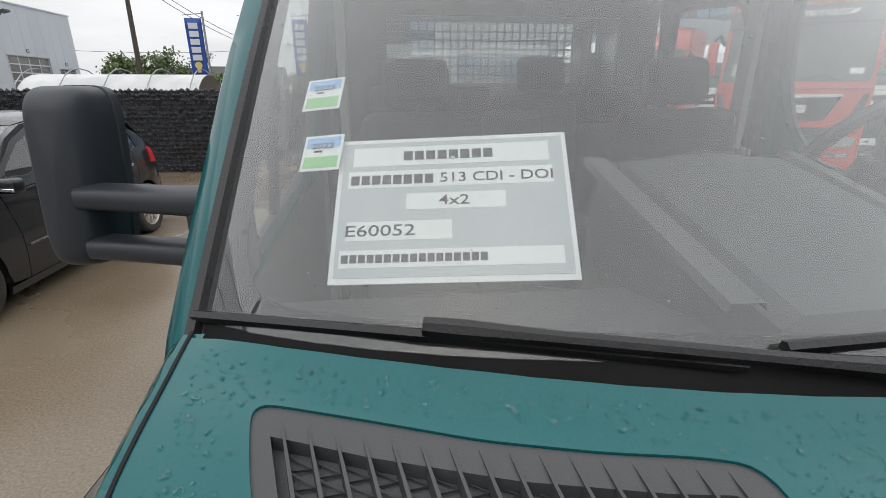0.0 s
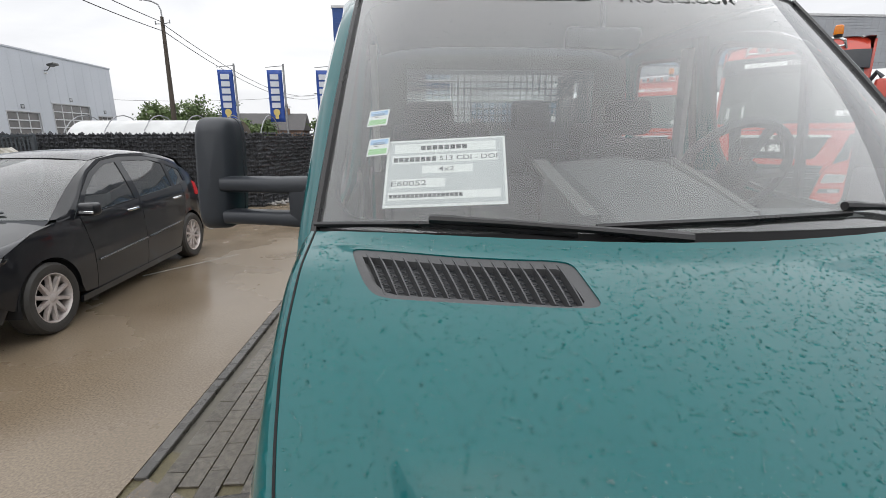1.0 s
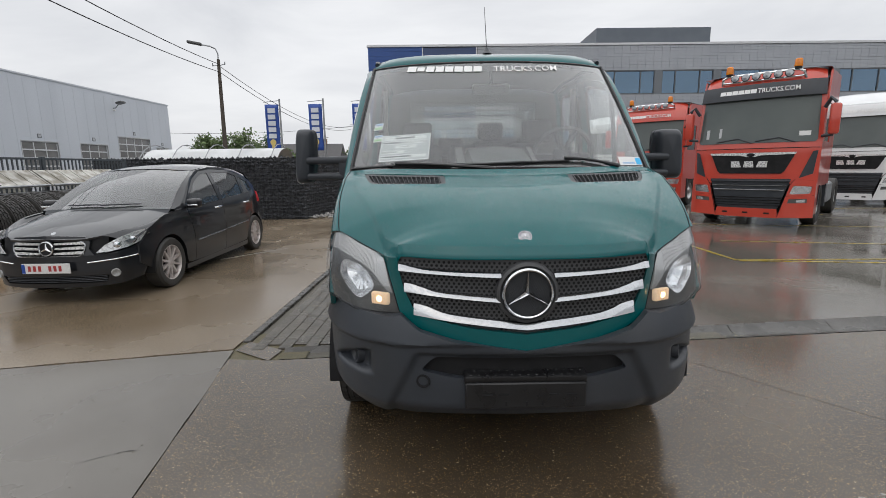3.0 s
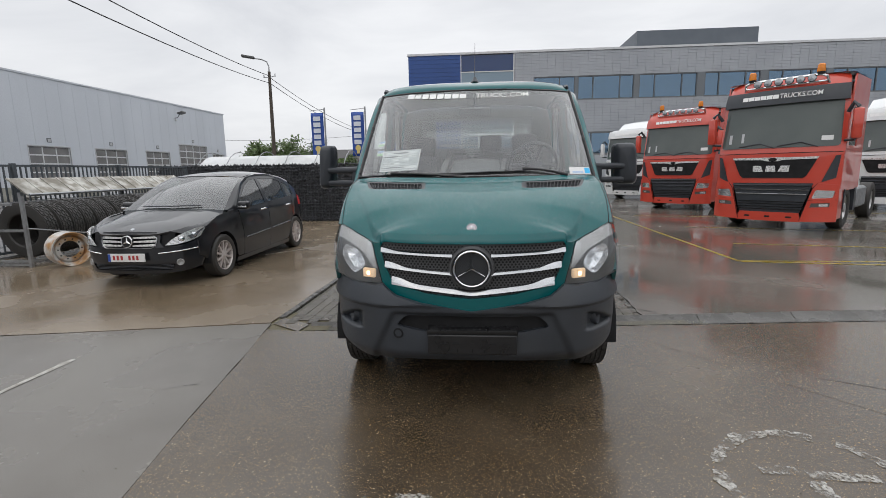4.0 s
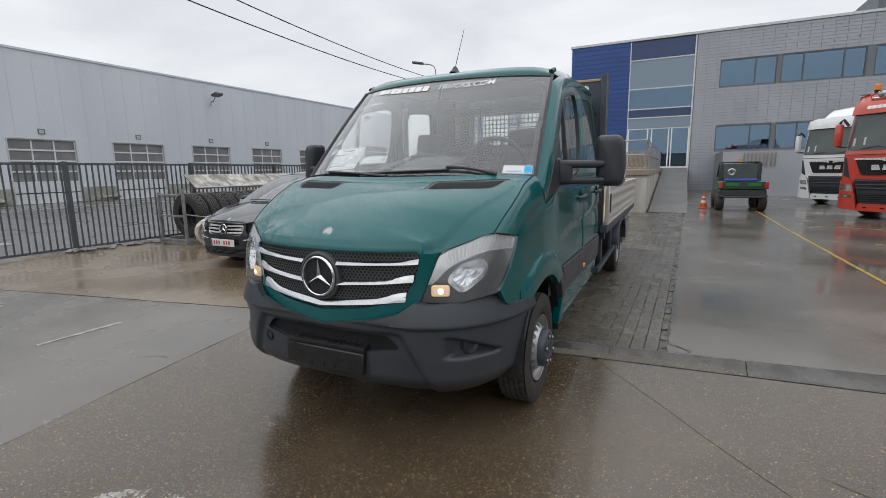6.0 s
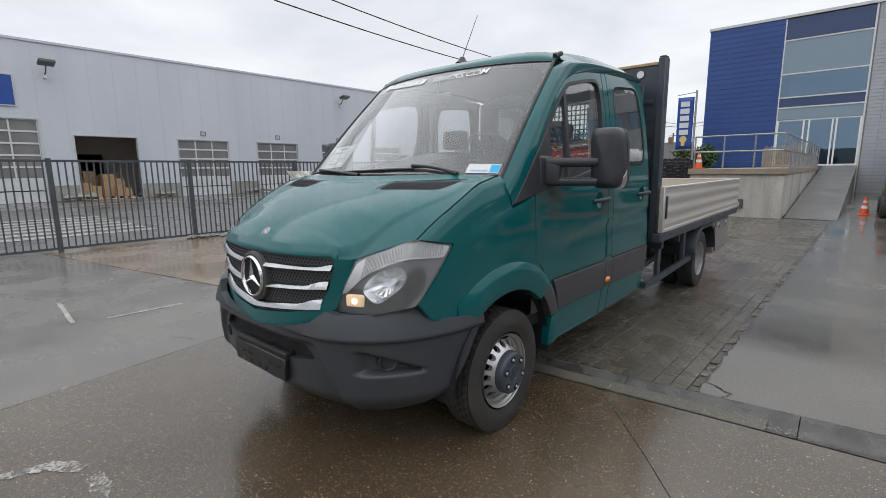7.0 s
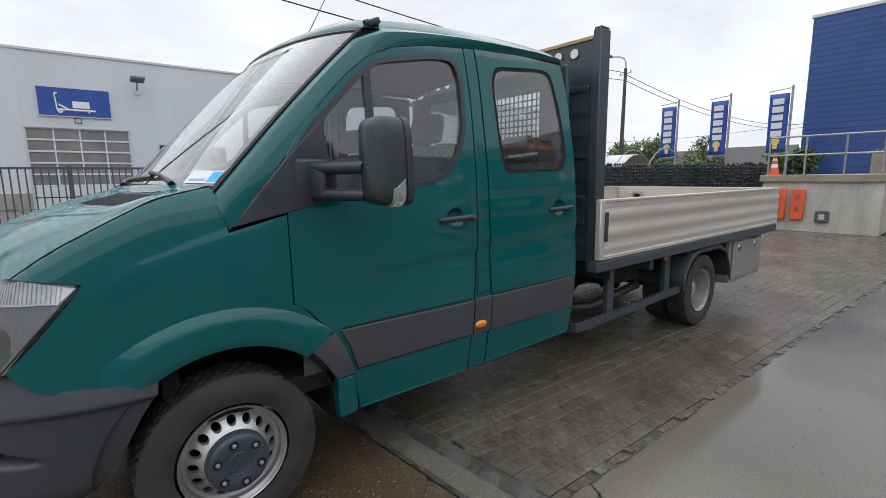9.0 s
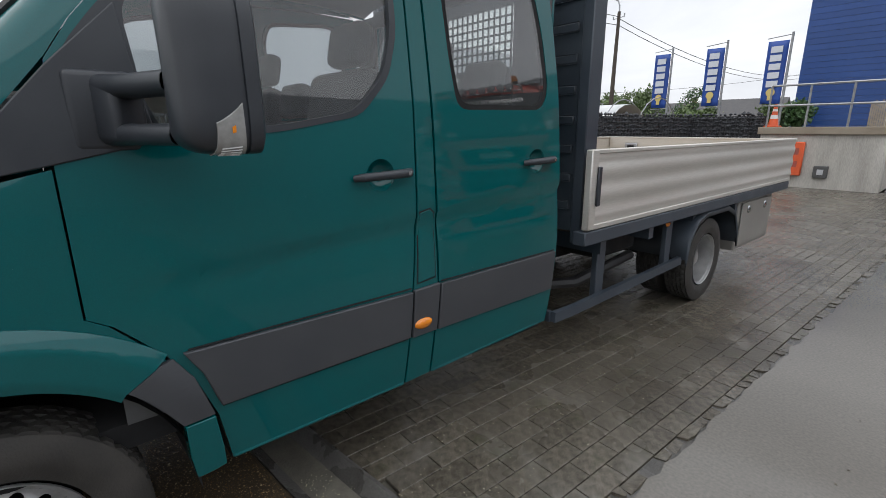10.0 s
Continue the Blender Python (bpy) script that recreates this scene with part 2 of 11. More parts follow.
def lettering(name, words, size, material, parent, at, depth=0.001, fit=None, label="", align="CENTER"):
    cu = bpy.data.curves.new(name, "FONT")
    cu.body, cu.size, cu.align_x, cu.align_y, cu.extrude, cu.resolution_u = words, size, align, "CENTER", depth, 3
    cu.offset = size * 0.006
    tmp = bpy.data.objects.new(name, cu)
    scene.collection.objects.link(tmp)
    bpy.context.view_layer.update()
    me = bpy.data.meshes.new_from_object(tmp.evaluated_get(bpy.context.evaluated_depsgraph_get()))
    bpy.data.objects.remove(tmp)
    bpy.data.curves.remove(cu)
    me.materials.clear()
    me.materials.append(material)
    if fit:
        w = max(v.co.x for v in me.vertices) - min(v.co.x for v in me.vertices)
        for v in me.vertices:
            v.co.x *= fit / w
    ob = new(name, me)
    ob.parent = parent
    ob.matrix_basis = at
    if label:
        ob["label"] = label
    return ob


def solid(ob, thickness, offset=-1.0):
    md = ob.modifiers.new("thickness", "SOLIDIFY")
    md.thickness, md.offset = thickness, offset
    return ob

# ---- materials ----
def aggregate_mat(name):
    """Wet concrete with its pebbles showing: fine grains all over, larger stones here and there."""
    m = surf(name, (0.045, 0.034, 0.022), (0.095, 0.077, 0.055), rough=0.1, rough2=0.28, coat=0.32, scale=0.9, fine=120, bump=0.1, dirt=(0.045, 0.033, 0.022), dirt_amount=0.75, edge=(0.3, 0.7))
    n, l = m.node_tree.nodes, m.node_tree.links
    p = n["Principled BSDF"]
    colour = p.inputs["Base Color"].links[0].from_socket
    normal = p.inputs["Normal"].links[0].from_socket
    tc = n.new("ShaderNodeTexCoord")
    warp = n.new("ShaderNodeTexNoise")
    warp.inputs["Scale"].default_value, warp.inputs["Detail"].default_value = 140, 2
    l.new(tc.outputs["Object"], warp.inputs["Vector"])
    bend = n.new("ShaderNodeVectorMath")
    bend.operation = "MULTIPLY_ADD"
    bend.inputs[1].default_value = (0.006, 0.006, 0.006)
    l.new(warp.outputs["Color"], bend.inputs[0])
    l.new(tc.outputs["Object"], bend.inputs[2])
    for scale, lo, hi, p0, p1, dark, pale, high in ((190, 0.26, 0.46, 0.35, 0.7, (0.10, 0.058, 0.02, 1), (0.25, 0.17, 0.085, 1), 0.2), (96, 0.2, 0.36, 0.55, 0.72, (0.20, 0.105, 0.028, 1), (0.44, 0.32, 0.17, 1), 0.35), (46, 0.13, 0.23, 0.72, 0.8, (0.30, 0.16, 0.03, 1), (0.6, 0.48, 0.29, 1), 0.45)):
        vo = n.new("ShaderNodeTexVoronoi")
        vo.inputs["Scale"].default_value = scale
        l.new(bend.outputs[0], vo.inputs["Vector"])
        near = n.new("ShaderNodeMapRange")
        near.inputs[1].default_value, near.inputs[2].default_value, near.inputs[3].default_value, near.inputs[4].default_value = lo, hi, 1.0, 0.0
        l.new(vo.outputs["Distance"], near.inputs[0])
        sep = n.new("ShaderNodeSeparateColor")
        l.new(vo.outputs["Color"], sep.inputs[0])
        pick = n.new("ShaderNodeMapRange")
        pick.inputs[1].default_value, pick.inputs[2].default_value, pick.inputs[4].default_value = p0, p1, 1.0
        l.new(sep.outputs[0], pick.inputs[0])
        mul = n.new("ShaderNodeMath")
        mul.operation = "MULTIPLY"
        l.new(near.outputs[0], mul.inputs[0])
        l.new(pick.outputs[0], mul.inputs[1])
        ramp = n.new("ShaderNodeValToRGB")
        ramp.color_ramp.elements[0].color, ramp.color_ramp.elements[1].color = dark, pale
        l.new(sep.outputs[1], ramp.inputs[0])
        mx = n.new("ShaderNodeMix")
        mx.data_type = "RGBA"
        l.new(mul.outputs[0], mx.inputs[0])
        l.new(colour, mx.inputs[6])
        l.new(ramp.outputs[0], mx.inputs[7])
        colour = mx.outputs[2]
        bp = n.new("ShaderNodeBump")
        bp.inputs["Strength"].default_value, bp.inputs["Distance"].default_value = high, 0.003
        l.new(mul.outputs[0], bp.inputs["Height"])
        l.new(normal, bp.inputs["Normal"])
        normal = bp.outputs["Normal"]
    l.new(colour, p.inputs["Base Color"])
    l.new(normal, p.inputs["Normal"])
    p.inputs["Coat Roughness"].default_value = 0.1
    return m


M_AGGREGATE = aggregate_mat("wet_aggregate_concrete")
M_CONCRETE = surf("wet_grey_concrete", (0.115, 0.104, 0.09), (0.175, 0.163, 0.145), grain=0.2, rough=0.17, rough2=0.34, scale=0.8, fine=170, bump=0.005, dirt=(0.12, 0.1, 0.075), dirt_amount=0.6, edge=(0.32, 0.66))
M_YARD = surf("wet_brown_concrete", grain=0.3, a=(0.155, 0.118, 0.078), b=(0.23, 0.185, 0.135), rough=0.09, rough2=0.36, scale=0.6, fine=70, bump=0.006, dirt=(0.12, 0.085, 0.05), dirt_amount=0.7, edge=(0.32, 0.66))
M_YARD_R = surf("wet_pale_concrete", grain=0.18, a=(0.1, 0.089, 0.074), b=(0.145, 0.132, 0.113), rough=0.07, rough2=0.28, scale=0.55, fine=70, bump=0.005, dirt=(0.11, 0.097, 0.082), dirt_amount=0.5, edge=(0.34, 0.66))
M_ASPHALT = surf("wet_asphalt", (0.075, 0.075, 0.075), (0.12, 0.115, 0.11), rough=0.25, rough2=0.5, scale=0.7, fine=200, bump=0.4)


def clinker_mat(name, island):
    """Wet fired blocks: each its own shade, with stains, moss and dry patches that run over many blocks."""
    m = surf(name, grain=0.45, a=(0.068, 0.059, 0.045), b=(0.125, 0.11, 0.086), rough=0.2, rough2=0.42, scale=26, fine=190, bump=0.25, rand=0.16, island=island)
    n, l = m.node_tree.nodes, m.node_tree.links
    p = n["Principled BSDF"]
    geo = n.new("ShaderNodeNewGeometry")
    colour = p.inputs["Base Color"].links[0].from_socket
    for scale, lo, hi, tint, amount in ((0.9, 0.5, 0.66, (0.040, 0.033, 0.024), 0.75), (3.4, 0.56, 0.7, (0.165, 0.155, 0.135), 0.55), (6.0, 0.6, 0.72, (0.055, 0.06, 0.03), 0.5)):
        nz = n.new("ShaderNodeTexNoise")
        nz.inputs["Scale"].default_value, nz.inputs["Detail"].default_value = scale, 7
        l.new(geo.outputs["Position"], nz.inputs["Vector"])
        mr = n.new("ShaderNodeMapRange")
        mr.inputs[1].default_value, mr.inputs[2].default_value, mr.inputs[4].default_value = lo, hi, amount
        l.new(nz.outputs["Fac"], mr.inputs[0])
        mx = n.new("ShaderNodeMix")
        mx.data_type = "RGBA"
        mx.inputs[7].default_value = (*tint, 1)
        l.new(mr.outputs[0], mx.inputs[0])
        l.new(colour, mx.inputs[6])
        colour = mx.outputs[2]
    l.new(colour, p.inputs["Base Color"])
    wet = n.new("ShaderNodeTexNoise")
    wet.inputs["Scale"].default_value, wet.inputs["Detail"].default_value = 1.3, 6
    l.new(geo.outputs["Position"], wet.inputs["Vector"])
    wr = n.new("ShaderNodeMapRange")
    wr.inputs[1].default_value, wr.inputs[2].default_value, wr.inputs[3].default_value, wr.inputs[4].default_value = 0.4, 0.62, 0.12, 0.38
    l.new(wet.outputs["Fac"], wr.inputs[0])
    l.new(wr.outputs[0], p.inputs["Roughness"])
    return m


M_PAVER = clinker_mat("wet_clinker", False)
M_PAVER_FAR = clinker_mat("wet_clinker_far", True)
M_JOINT = surf("joint_sand", (0.1, 0.092, 0.075), (0.14, 0.13, 0.105), rough=0.6, scale=20, bump=0.4)
M_MOSS = surf("mossy_gravel", (0.085, 0.075, 0.035), (0.13, 0.11, 0.06), rough=0.5, scale=14, fine=160, bump=0.4, grain=0.4)
M_GUTTER = surf("gutter_concrete", grain=0.3, a=(0.05, 0.047, 0.042), b=(0.105, 0.1, 0.093), rough=0.14, rough2=0.42, scale=5, fine=140, bump=0.3, dirt=(0.04, 0.035, 0.026), dirt_amount=0.6)
M_WHITE_LINE = surf("worn_white_paint", (0.48, 0.47, 0.44), (0.24, 0.22, 0.19), rough=0.3, scale=14, fine=120, bump=0.3)
def worn_paint(name, a, b, scale, lo, hi):
    """Road paint rubbed away in flecks, so that the ground shows between."""
    m = surf(name, a, b, rough=0.32, scale=22, fine=150, bump=0.3, edge=(0.42, 0.6), grain=0.3)
    n, l = m.node_tree.nodes, m.node_tree.links
    tc = n.new("ShaderNodeTexCoord")
    cover = None
    for sc in (scale, scale * 6):
        nz = n.new("ShaderNodeTexNoise")
        nz.inputs["Scale"].default_value, nz.inputs["Detail"].default_value, nz.inputs["Roughness"].default_value = sc, 5, 0.65
        l.new(tc.outputs["Object"], nz.inputs["Vector"])
        mr = n.new("ShaderNodeMapRange")
        mr.inputs[1].default_value, mr.inputs[2].default_value = lo, hi
        l.new(nz.outputs["Fac"], mr.inputs[0])
        if cover is None:
            cover = mr.outputs[0]
        else:
            mu = n.new("ShaderNodeMath")
            mu.operation = "MULTIPLY"
            l.new(cover, mu.inputs[0])
            l.new(mr.outputs[0], mu.inputs[1])
            cover = mu.outputs[0]
    tr = n.new("ShaderNodeBsdfTransparent")
    mx = n.new("ShaderNodeMixShader")
    l.new(cover, mx.inputs["Fac"])
    l.new(tr.outputs[0], mx.inputs[1])
    l.new(n["Principled BSDF"].outputs[0], mx.inputs[2])
    l.new(mx.outputs[0], n["Material Output"].inputs["Surface"])
    return m


M_RING = worn_paint("worn_ring_paint", (0.46, 0.45, 0.42), (0.3, 0.28, 0.24), 9, 0.35, 0.55)
M_YELLOW_LINE = surf("worn_yellow_paint", (0.5, 0.37, 0.02), (0.25, 0.19, 0.05), rough=0.25, scale=10, fine=120, bump=0.2)
M_CLAD_HALL = surf("pale_grey_cladding", (0.52, 0.55, 0.59), (0.57, 0.6, 0.64), rough=0.45, scale=0.35, fine=30, bump=0.03, stretch=(1, 1, 0.25))
M_CLAD_DARK = surf("cladding_seam", (0.505, 0.535, 0.575), rough=0.5, bump=0.0)
M_PLINTH = surf("concrete_plinth", (0.33, 0.32, 0.29), (0.24, 0.24, 0.21), rough=0.7, scale=2.5, fine=60, bump=0.2, dirt=(0.1, 0.12, 0.06), dirt_amount=0.5)
M_DOCK = surf("stained_concrete", (0.5, 0.485, 0.445), (0.36, 0.345, 0.31), rough=0.55, scale=1.6, fine=60, bump=0.15, dirt=(0.15, 0.135, 0.115), dirt_amount=0.75, stretch=(1.8, 1, 0.22), grain=0.15)
M_RAMP = surf("wet_ramp_concrete", (0.115, 0.108, 0.098), (0.155, 0.147, 0.135), rough=0.35, rough2=0.5, scale=1.2, fine=60, bump=0.1)
M_DOCK_CAP = surf("brown_concrete_cap", (0.24, 0.2, 0.15), (0.3, 0.26, 0.2), rough=0.6, scale=3, bump=0.2)
M_OFFICE = surf("grey_wall_panel", (0.315, 0.333, 0.36), (0.36, 0.378, 0.405), rough=0.5, scale=0.6, fine=40, bump=0.05, rand=0.02, island=True)
M_OFFICE_BACK = surf("dark_panel_joint", (0.2, 0.205, 0.21), rough=0.7, bump=0)
M_PIER = surf("grey_pier_panel", (0.13, 0.145, 0.16), (0.15, 0.165, 0.18), rough=0.45, scale=1, bump=0.03)
M_ROOFBOX = surf("dark_roof_cladding", (0.09, 0.105, 0.125), (0.11, 0.125, 0.145), rough=0.5, scale=1, bump=0.05)
M_BLUE_CLAD = surf("blue_cladding", (0.018, 0.06, 0.215), (0.022, 0.068, 0.24), rough=0.4, scale=0.5, bump=0.03, rand=0.06, island=True)
M_BLUE = surf("blue_sign_vinyl", (0.015, 0.06, 0.30), (0.02, 0.075, 0.34), rough=0.35, scale=2, bump=0.02)
M_WHITE = surf("white_paint", (0.72, 0.72, 0.71), (0.78, 0.78, 0.77), rough=0.4, scale=3, bump=0.03)
M_SILVER_LETTER = surf("pale_letter_vinyl", (0.6, 0.63, 0.68), rough=0.4, bump=0)
M_YELLOW = surf("yellow_vinyl", (0.6, 0.48, 0.16), rough=0.4, bump=0)
M_WIN_FRAME = surf("grey_window_frame", (0.1, 0.11, 0.12), rough=0.45, bump=0.02)
M_WHITE_FRAME = surf("white_window_frame", (0.6, 0.61, 0.62), rough=0.4, bump=0.02)
M_ALU_FRAME = surf("aluminium_frame", (0.55, 0.56, 0.57), (0.5, 0.5, 0.51), rough=0.35, metal=0.3, scale=3, bump=0.02)
M_DOOR_PANEL = surf("pale_door_panel", (0.6, 0.61, 0.62), (0.54, 0.55, 0.56), rough=0.45, scale=2, bump=0.03)
# dimness of unlit rooms is put into this grey
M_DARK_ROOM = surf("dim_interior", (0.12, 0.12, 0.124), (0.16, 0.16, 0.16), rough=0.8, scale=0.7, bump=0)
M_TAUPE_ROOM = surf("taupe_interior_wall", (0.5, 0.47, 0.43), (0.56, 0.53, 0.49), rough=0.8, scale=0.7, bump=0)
M_FADED_RED = surf("worn_red_band", (0.17, 0.06, 0.05), (0.2, 0.12, 0.1), rough=0.7, scale=9, bump=0.1)
M_HALL_PANE = surf("dull_hall_pane", (0.17, 0.168, 0.165), (0.24, 0.235, 0.23), rough=0.12, rough2=0.2, scale=0.8, bump=0.0)
M_PANE_OFFICE = glass_mat("blue_office_pane", (0.42, 0.55, 0.66), f0=0.24, sheen=(0.5, 0.68, 0.86))
M_PANE_BLUE = surf("blue_spandrel_glass", (0.03, 0.055, 0.14), rough=0.06, bump=0)
M_PANE_GREY = surf("grey_spandrel_glass", (0.2, 0.27, 0.33), rough=0.05, bump=0)
M_GALV = surf("galvanised_steel", (0.36, 0.37, 0.38), (0.27, 0.275, 0.28), rough=0.4, metal=0.7, scale=9, bump=0.06)
M_FENCE = surf("dark_grey_fence_paint", (0.06, 0.07, 0.08), (0.075, 0.085, 0.095), rough=0.35, scale=5, bump=0.05)
M_BLACK_IRON = surf("black_iron", (0.025, 0.025, 0.028), (0.04, 0.04, 0.042), rough=0.45, scale=7, bump=0.1)
M_GABION = surf("dark_gabion_stone", (0.022, 0.024, 0.029), (0.05, 0.053, 0.06), rough=0.55, scale=12, fine=70, bump=0.5, rand=0.4, island=True)
M_RUBBLE = surf("grey_rubble", (0.2, 0.195, 0.185), (0.3, 0.29, 0.275), rough=0.6, scale=12, fine=70, bump=0.5, rand=0.3, island=True)
M_WIRE = surf("wire_mesh", (0.1, 0.105, 0.11), rough=0.4, metal=0.6, bump=0)
M_TARP = surf("white_tarpaulin", (0.62, 0.63, 0.63), (0.5, 0.51, 0.51), rough=0.5, scale=1.2, bump=0.05)
M_POLE = surf("brown_wooden_pole", (0.06, 0.048, 0.038), (0.1, 0.085, 0.07), rough=0.8, scale=4, fine=50, bump=0.4, stretch=(4, 4, 0.5))
M_CABLE = surf("black_cable", (0.03, 0.03, 0.032), rough=0.6, bump=0)
M_BARK = surf("tree_bark", (0.06, 0.048, 0.035), (0.1, 0.085, 0.065), rough=0.9, scale=8, bump=0.5)
M_LEAF = surf("spring_leaves", (0.085, 0.13, 0.04), (0.12, 0.17, 0.06), rough=0.55, scale=1.5, bump=0, rand=0.35, island=True)
M_LEAF_DARK = surf("dark_leaves", (0.03, 0.075, 0.022), (0.055, 0.11, 0.03), rough=0.55, scale=1.5, bump=0, rand=0.35, island=True)
M_ROOF_TILE = surf("dark_roof_tiles", (0.06, 0.058, 0.06), (0.09, 0.085, 0.085), rough=0.6, scale=3, bump=0.2)
M_HOUSE = surf("house_brick", (0.22, 0.14, 0.1), (0.27, 0.18, 0.13), rough=0.8, scale=3, bump=0.2)
M_ORANGE = surf("orange_plastic", (0.72, 0.11, 0.03), (0.62, 0.1, 0.03), rough=0.4, scale=6, bump=0.04)
M_RED = surf("sign_red", (0.5, 0.012, 0.018), rough=0.35, bump=0.02)
M_RED_BAND = surf("faded_red_paint", (0.4, 0.06, 0.05), (0.3, 0.09, 0.07), rough=0.6, scale=9, bump=0.1)
M_CARDBOARD = surf("cardboard", (0.36, 0.22, 0.11), (0.42, 0.27, 0.15), rough=0.8, scale=5, bump=0.05)
M_WOOD = surf("pale_wood", (0.4, 0.27, 0.14), (0.48, 0.33, 0.18), rough=0.6, scale=5, fine=40, bump=0.1, stretch=(1, 8, 1))
M_RUBBER = surf("tyre_rubber", (0.024, 0.023, 0.0215), (0.044, 0.041, 0.037), rough=0.5, rough2=0.75, scale=9, fine=150, bump=0.2)
M_PLASTIC = surf("black_grained_plastic", (0.022, 0.0255, 0.032), (0.033, 0.0375, 0.045), rough=0.36, rough2=0.5, scale=4, fine=420, bump=0.035)
M_STRIP = surf("grey_strip_plastic", (0.046, 0.049, 0.056), (0.058, 0.061, 0.068), rough=0.36, rough2=0.5, scale=3, fine=450, bump=0.08, dirt=(0.075, 0.072, 0.07), dirt_amount=0.25)
M_GREY_PLASTIC = surf("dark_grey_bumper_plastic", (0.029, 0.034, 0.042), (0.039, 0.045, 0.055), rough=0.34, rough2=0.48, scale=3, fine=450, bump=0.1, dirt=(0.075, 0.07, 0.06), dirt_amount=0.25)
M_WET_BLACK = surf("wet_black_plastic", (0.007, 0.007, 0.008), (0.012, 0.012, 0.013), rough=0.25, rough2=0.45, scale=9, fine=200, bump=0.15)
M_VENT = surf("grey_vent_plastic", (0.05, 0.051, 0.053), (0.06, 0.061, 0.064), rough=0.45, scale=6, fine=420, bump=0.1)
M_CERAMIC = surf("black_glass_border", (0.009, 0.009, 0.0095), rough=0.5, spec=0.12, bump=0)
M_DARK = surf("shadow_black", (0.008, 0.008, 0.009), rough=0.8, bump=0)
M_GREEN = surf("dark_green_van_paint", (0.0, 0.086, 0.092), (0.0, 0.093, 0.098), rough=0.3, rough2=0.34, scale=2, fine=300, bump=0.006, coat=1.0, spec=0.05, dirt=(0.001, 0.072, 0.068), dirt_amount=0.25)
M_GREEN.node_tree.nodes["Principled BSDF"].inputs["Coat IOR"].default_value = 1.45
M_GREEN.node_tree.nodes["Principled BSDF"].inputs["Coat Roughness"].default_value = 0.05
M_CHROME = surf("chrome", (0.72, 0.73, 0.74), (0.66, 0.67, 0.68), rough=0.08, metal=1.0, scale=8, bump=0.02)
M_CHROME_DULL = surf("satin_chrome", (0.43, 0.44, 0.45), (0.37, 0.38, 0.39), rough=0.13, metal=1.0, scale=8, bump=0.02)
M_STEEL_RIM = surf("silver_rim", (0.5, 0.5, 0.5), (0.4, 0.4, 0.395), rough=0.3, rough2=0.45, metal=0.75, scale=7, bump=0.08, dirt=(0.16, 0.14, 0.12), dirt_amount=0.4)
M_ALU_SIDE = surf("anodised_aluminium_side", (0.52, 0.5, 0.46), (0.58, 0.56, 0.52), rough=0.38, rough2=0.5, metal=0.35, scale=1.5, fine=50, bump=0.04, stretch=(1, 0.3, 3), dirt=(0.34, 0.31, 0.26), dirt_amount=0.4)
M_TOOL_BOX = surf("grey_steel_box", (0.2, 0.19, 0.175), (0.25, 0.24, 0.22), rough=0.45, scale=3, bump=0.04, dirt=(0.12, 0.11, 0.095), dirt_amount=0.5)
M_PETAL = surf("fallen_petals", (0.5, 0.48, 0.36), (0.36, 0.33, 0.2), rough=0.6, scale=20, bump=0, rand=0.3, island=True)
M_GRIT = surf("dark_grit", (0.05, 0.042, 0.03), (0.11, 0.095, 0.07), rough=0.6, scale=20, bump=0, rand=0.4, island=True)
M_FRAME_GREY = surf("blue_grey_chassis_paint", (0.035, 0.045, 0.06), (0.05, 0.062, 0.077), rough=0.35, rough2=0.5, scale=4, fine=120, bump=0.08)
M_LAMP_GLASS = glass_mat("clear_lamp_cover", (0.93, 0.94, 0.95), f0=0.06)
M_LAMP_BODY = surf("grey_lamp_housing", (0.07, 0.071, 0.07), (0.09, 0.091, 0.09), rough=0.35, scale=6, bump=0.03)
M_LAMP_CLEAR = surf("clear_grey_lens", (0.24, 0.24, 0.235), (0.3, 0.3, 0.29), rough=0.12, coat=0.8, scale=40, bump=0.1)
M_REFLECTOR = surf("lamp_reflector", (0.78, 0.79, 0.8), rough=0.16, metal=0.85, scale=30, bump=0.15)
M_LAMP_BAND = surf("ribbed_lamp_reflector", (0.40, 0.40, 0.395), (0.5, 0.5, 0.49), rough=0.2, metal=0.5, scale=30, bump=0.15)
M_BAND = surf("silver_indicator_reflector", (0.66, 0.66, 0.65), (0.72, 0.72, 0.71), rough=0.25, metal=0.45, scale=40, bump=0.15)
M_WARM_LENS = glow_mat("warm_running_lamp", (0.85, 0.62, 0.4), 0.3)
M_LIT = glow_mat("lit_bulb", (1.0, 0.72, 0.38), 3.0)
M_AMBER = surf("amber_lens", (0.78, 0.25, 0.01), (0.7, 0.2, 0.01), rough=0.2, coat=0.6, scale=20, bump=0.1)
M_WS_GLASS = glass_mat("windscreen_glass", (0.86, 0.9, 0.89), f0=0.085, film_haze=0.045)
M_SIDE_GLASS = glass_mat("tinted_side_glass", (0.86, 0.89, 0.88), f0=0.10, film_haze=0.015, top=0.85)
M_SEAT = surf("dark_seat_cloth", (0.028, 0.029, 0.032), (0.045, 0.046, 0.05), rough=0.9, scale=12, fine=300, bump=0.25)
# grey of the strips that imitate a reflection in the windscreen
M_REFLECTION_STRIP = surf("mid_grey_reflection_strip", (0.085, 0.085, 0.083), (0.1, 0.1, 0.098), rough=0.6, scale=5, fine=300, bump=0.1)
M_DASH = surf("grey_dashboard", (0.07, 0.072, 0.075), (0.09, 0.092, 0.095), rough=0.6, scale=5, fine=300, bump=0.1)
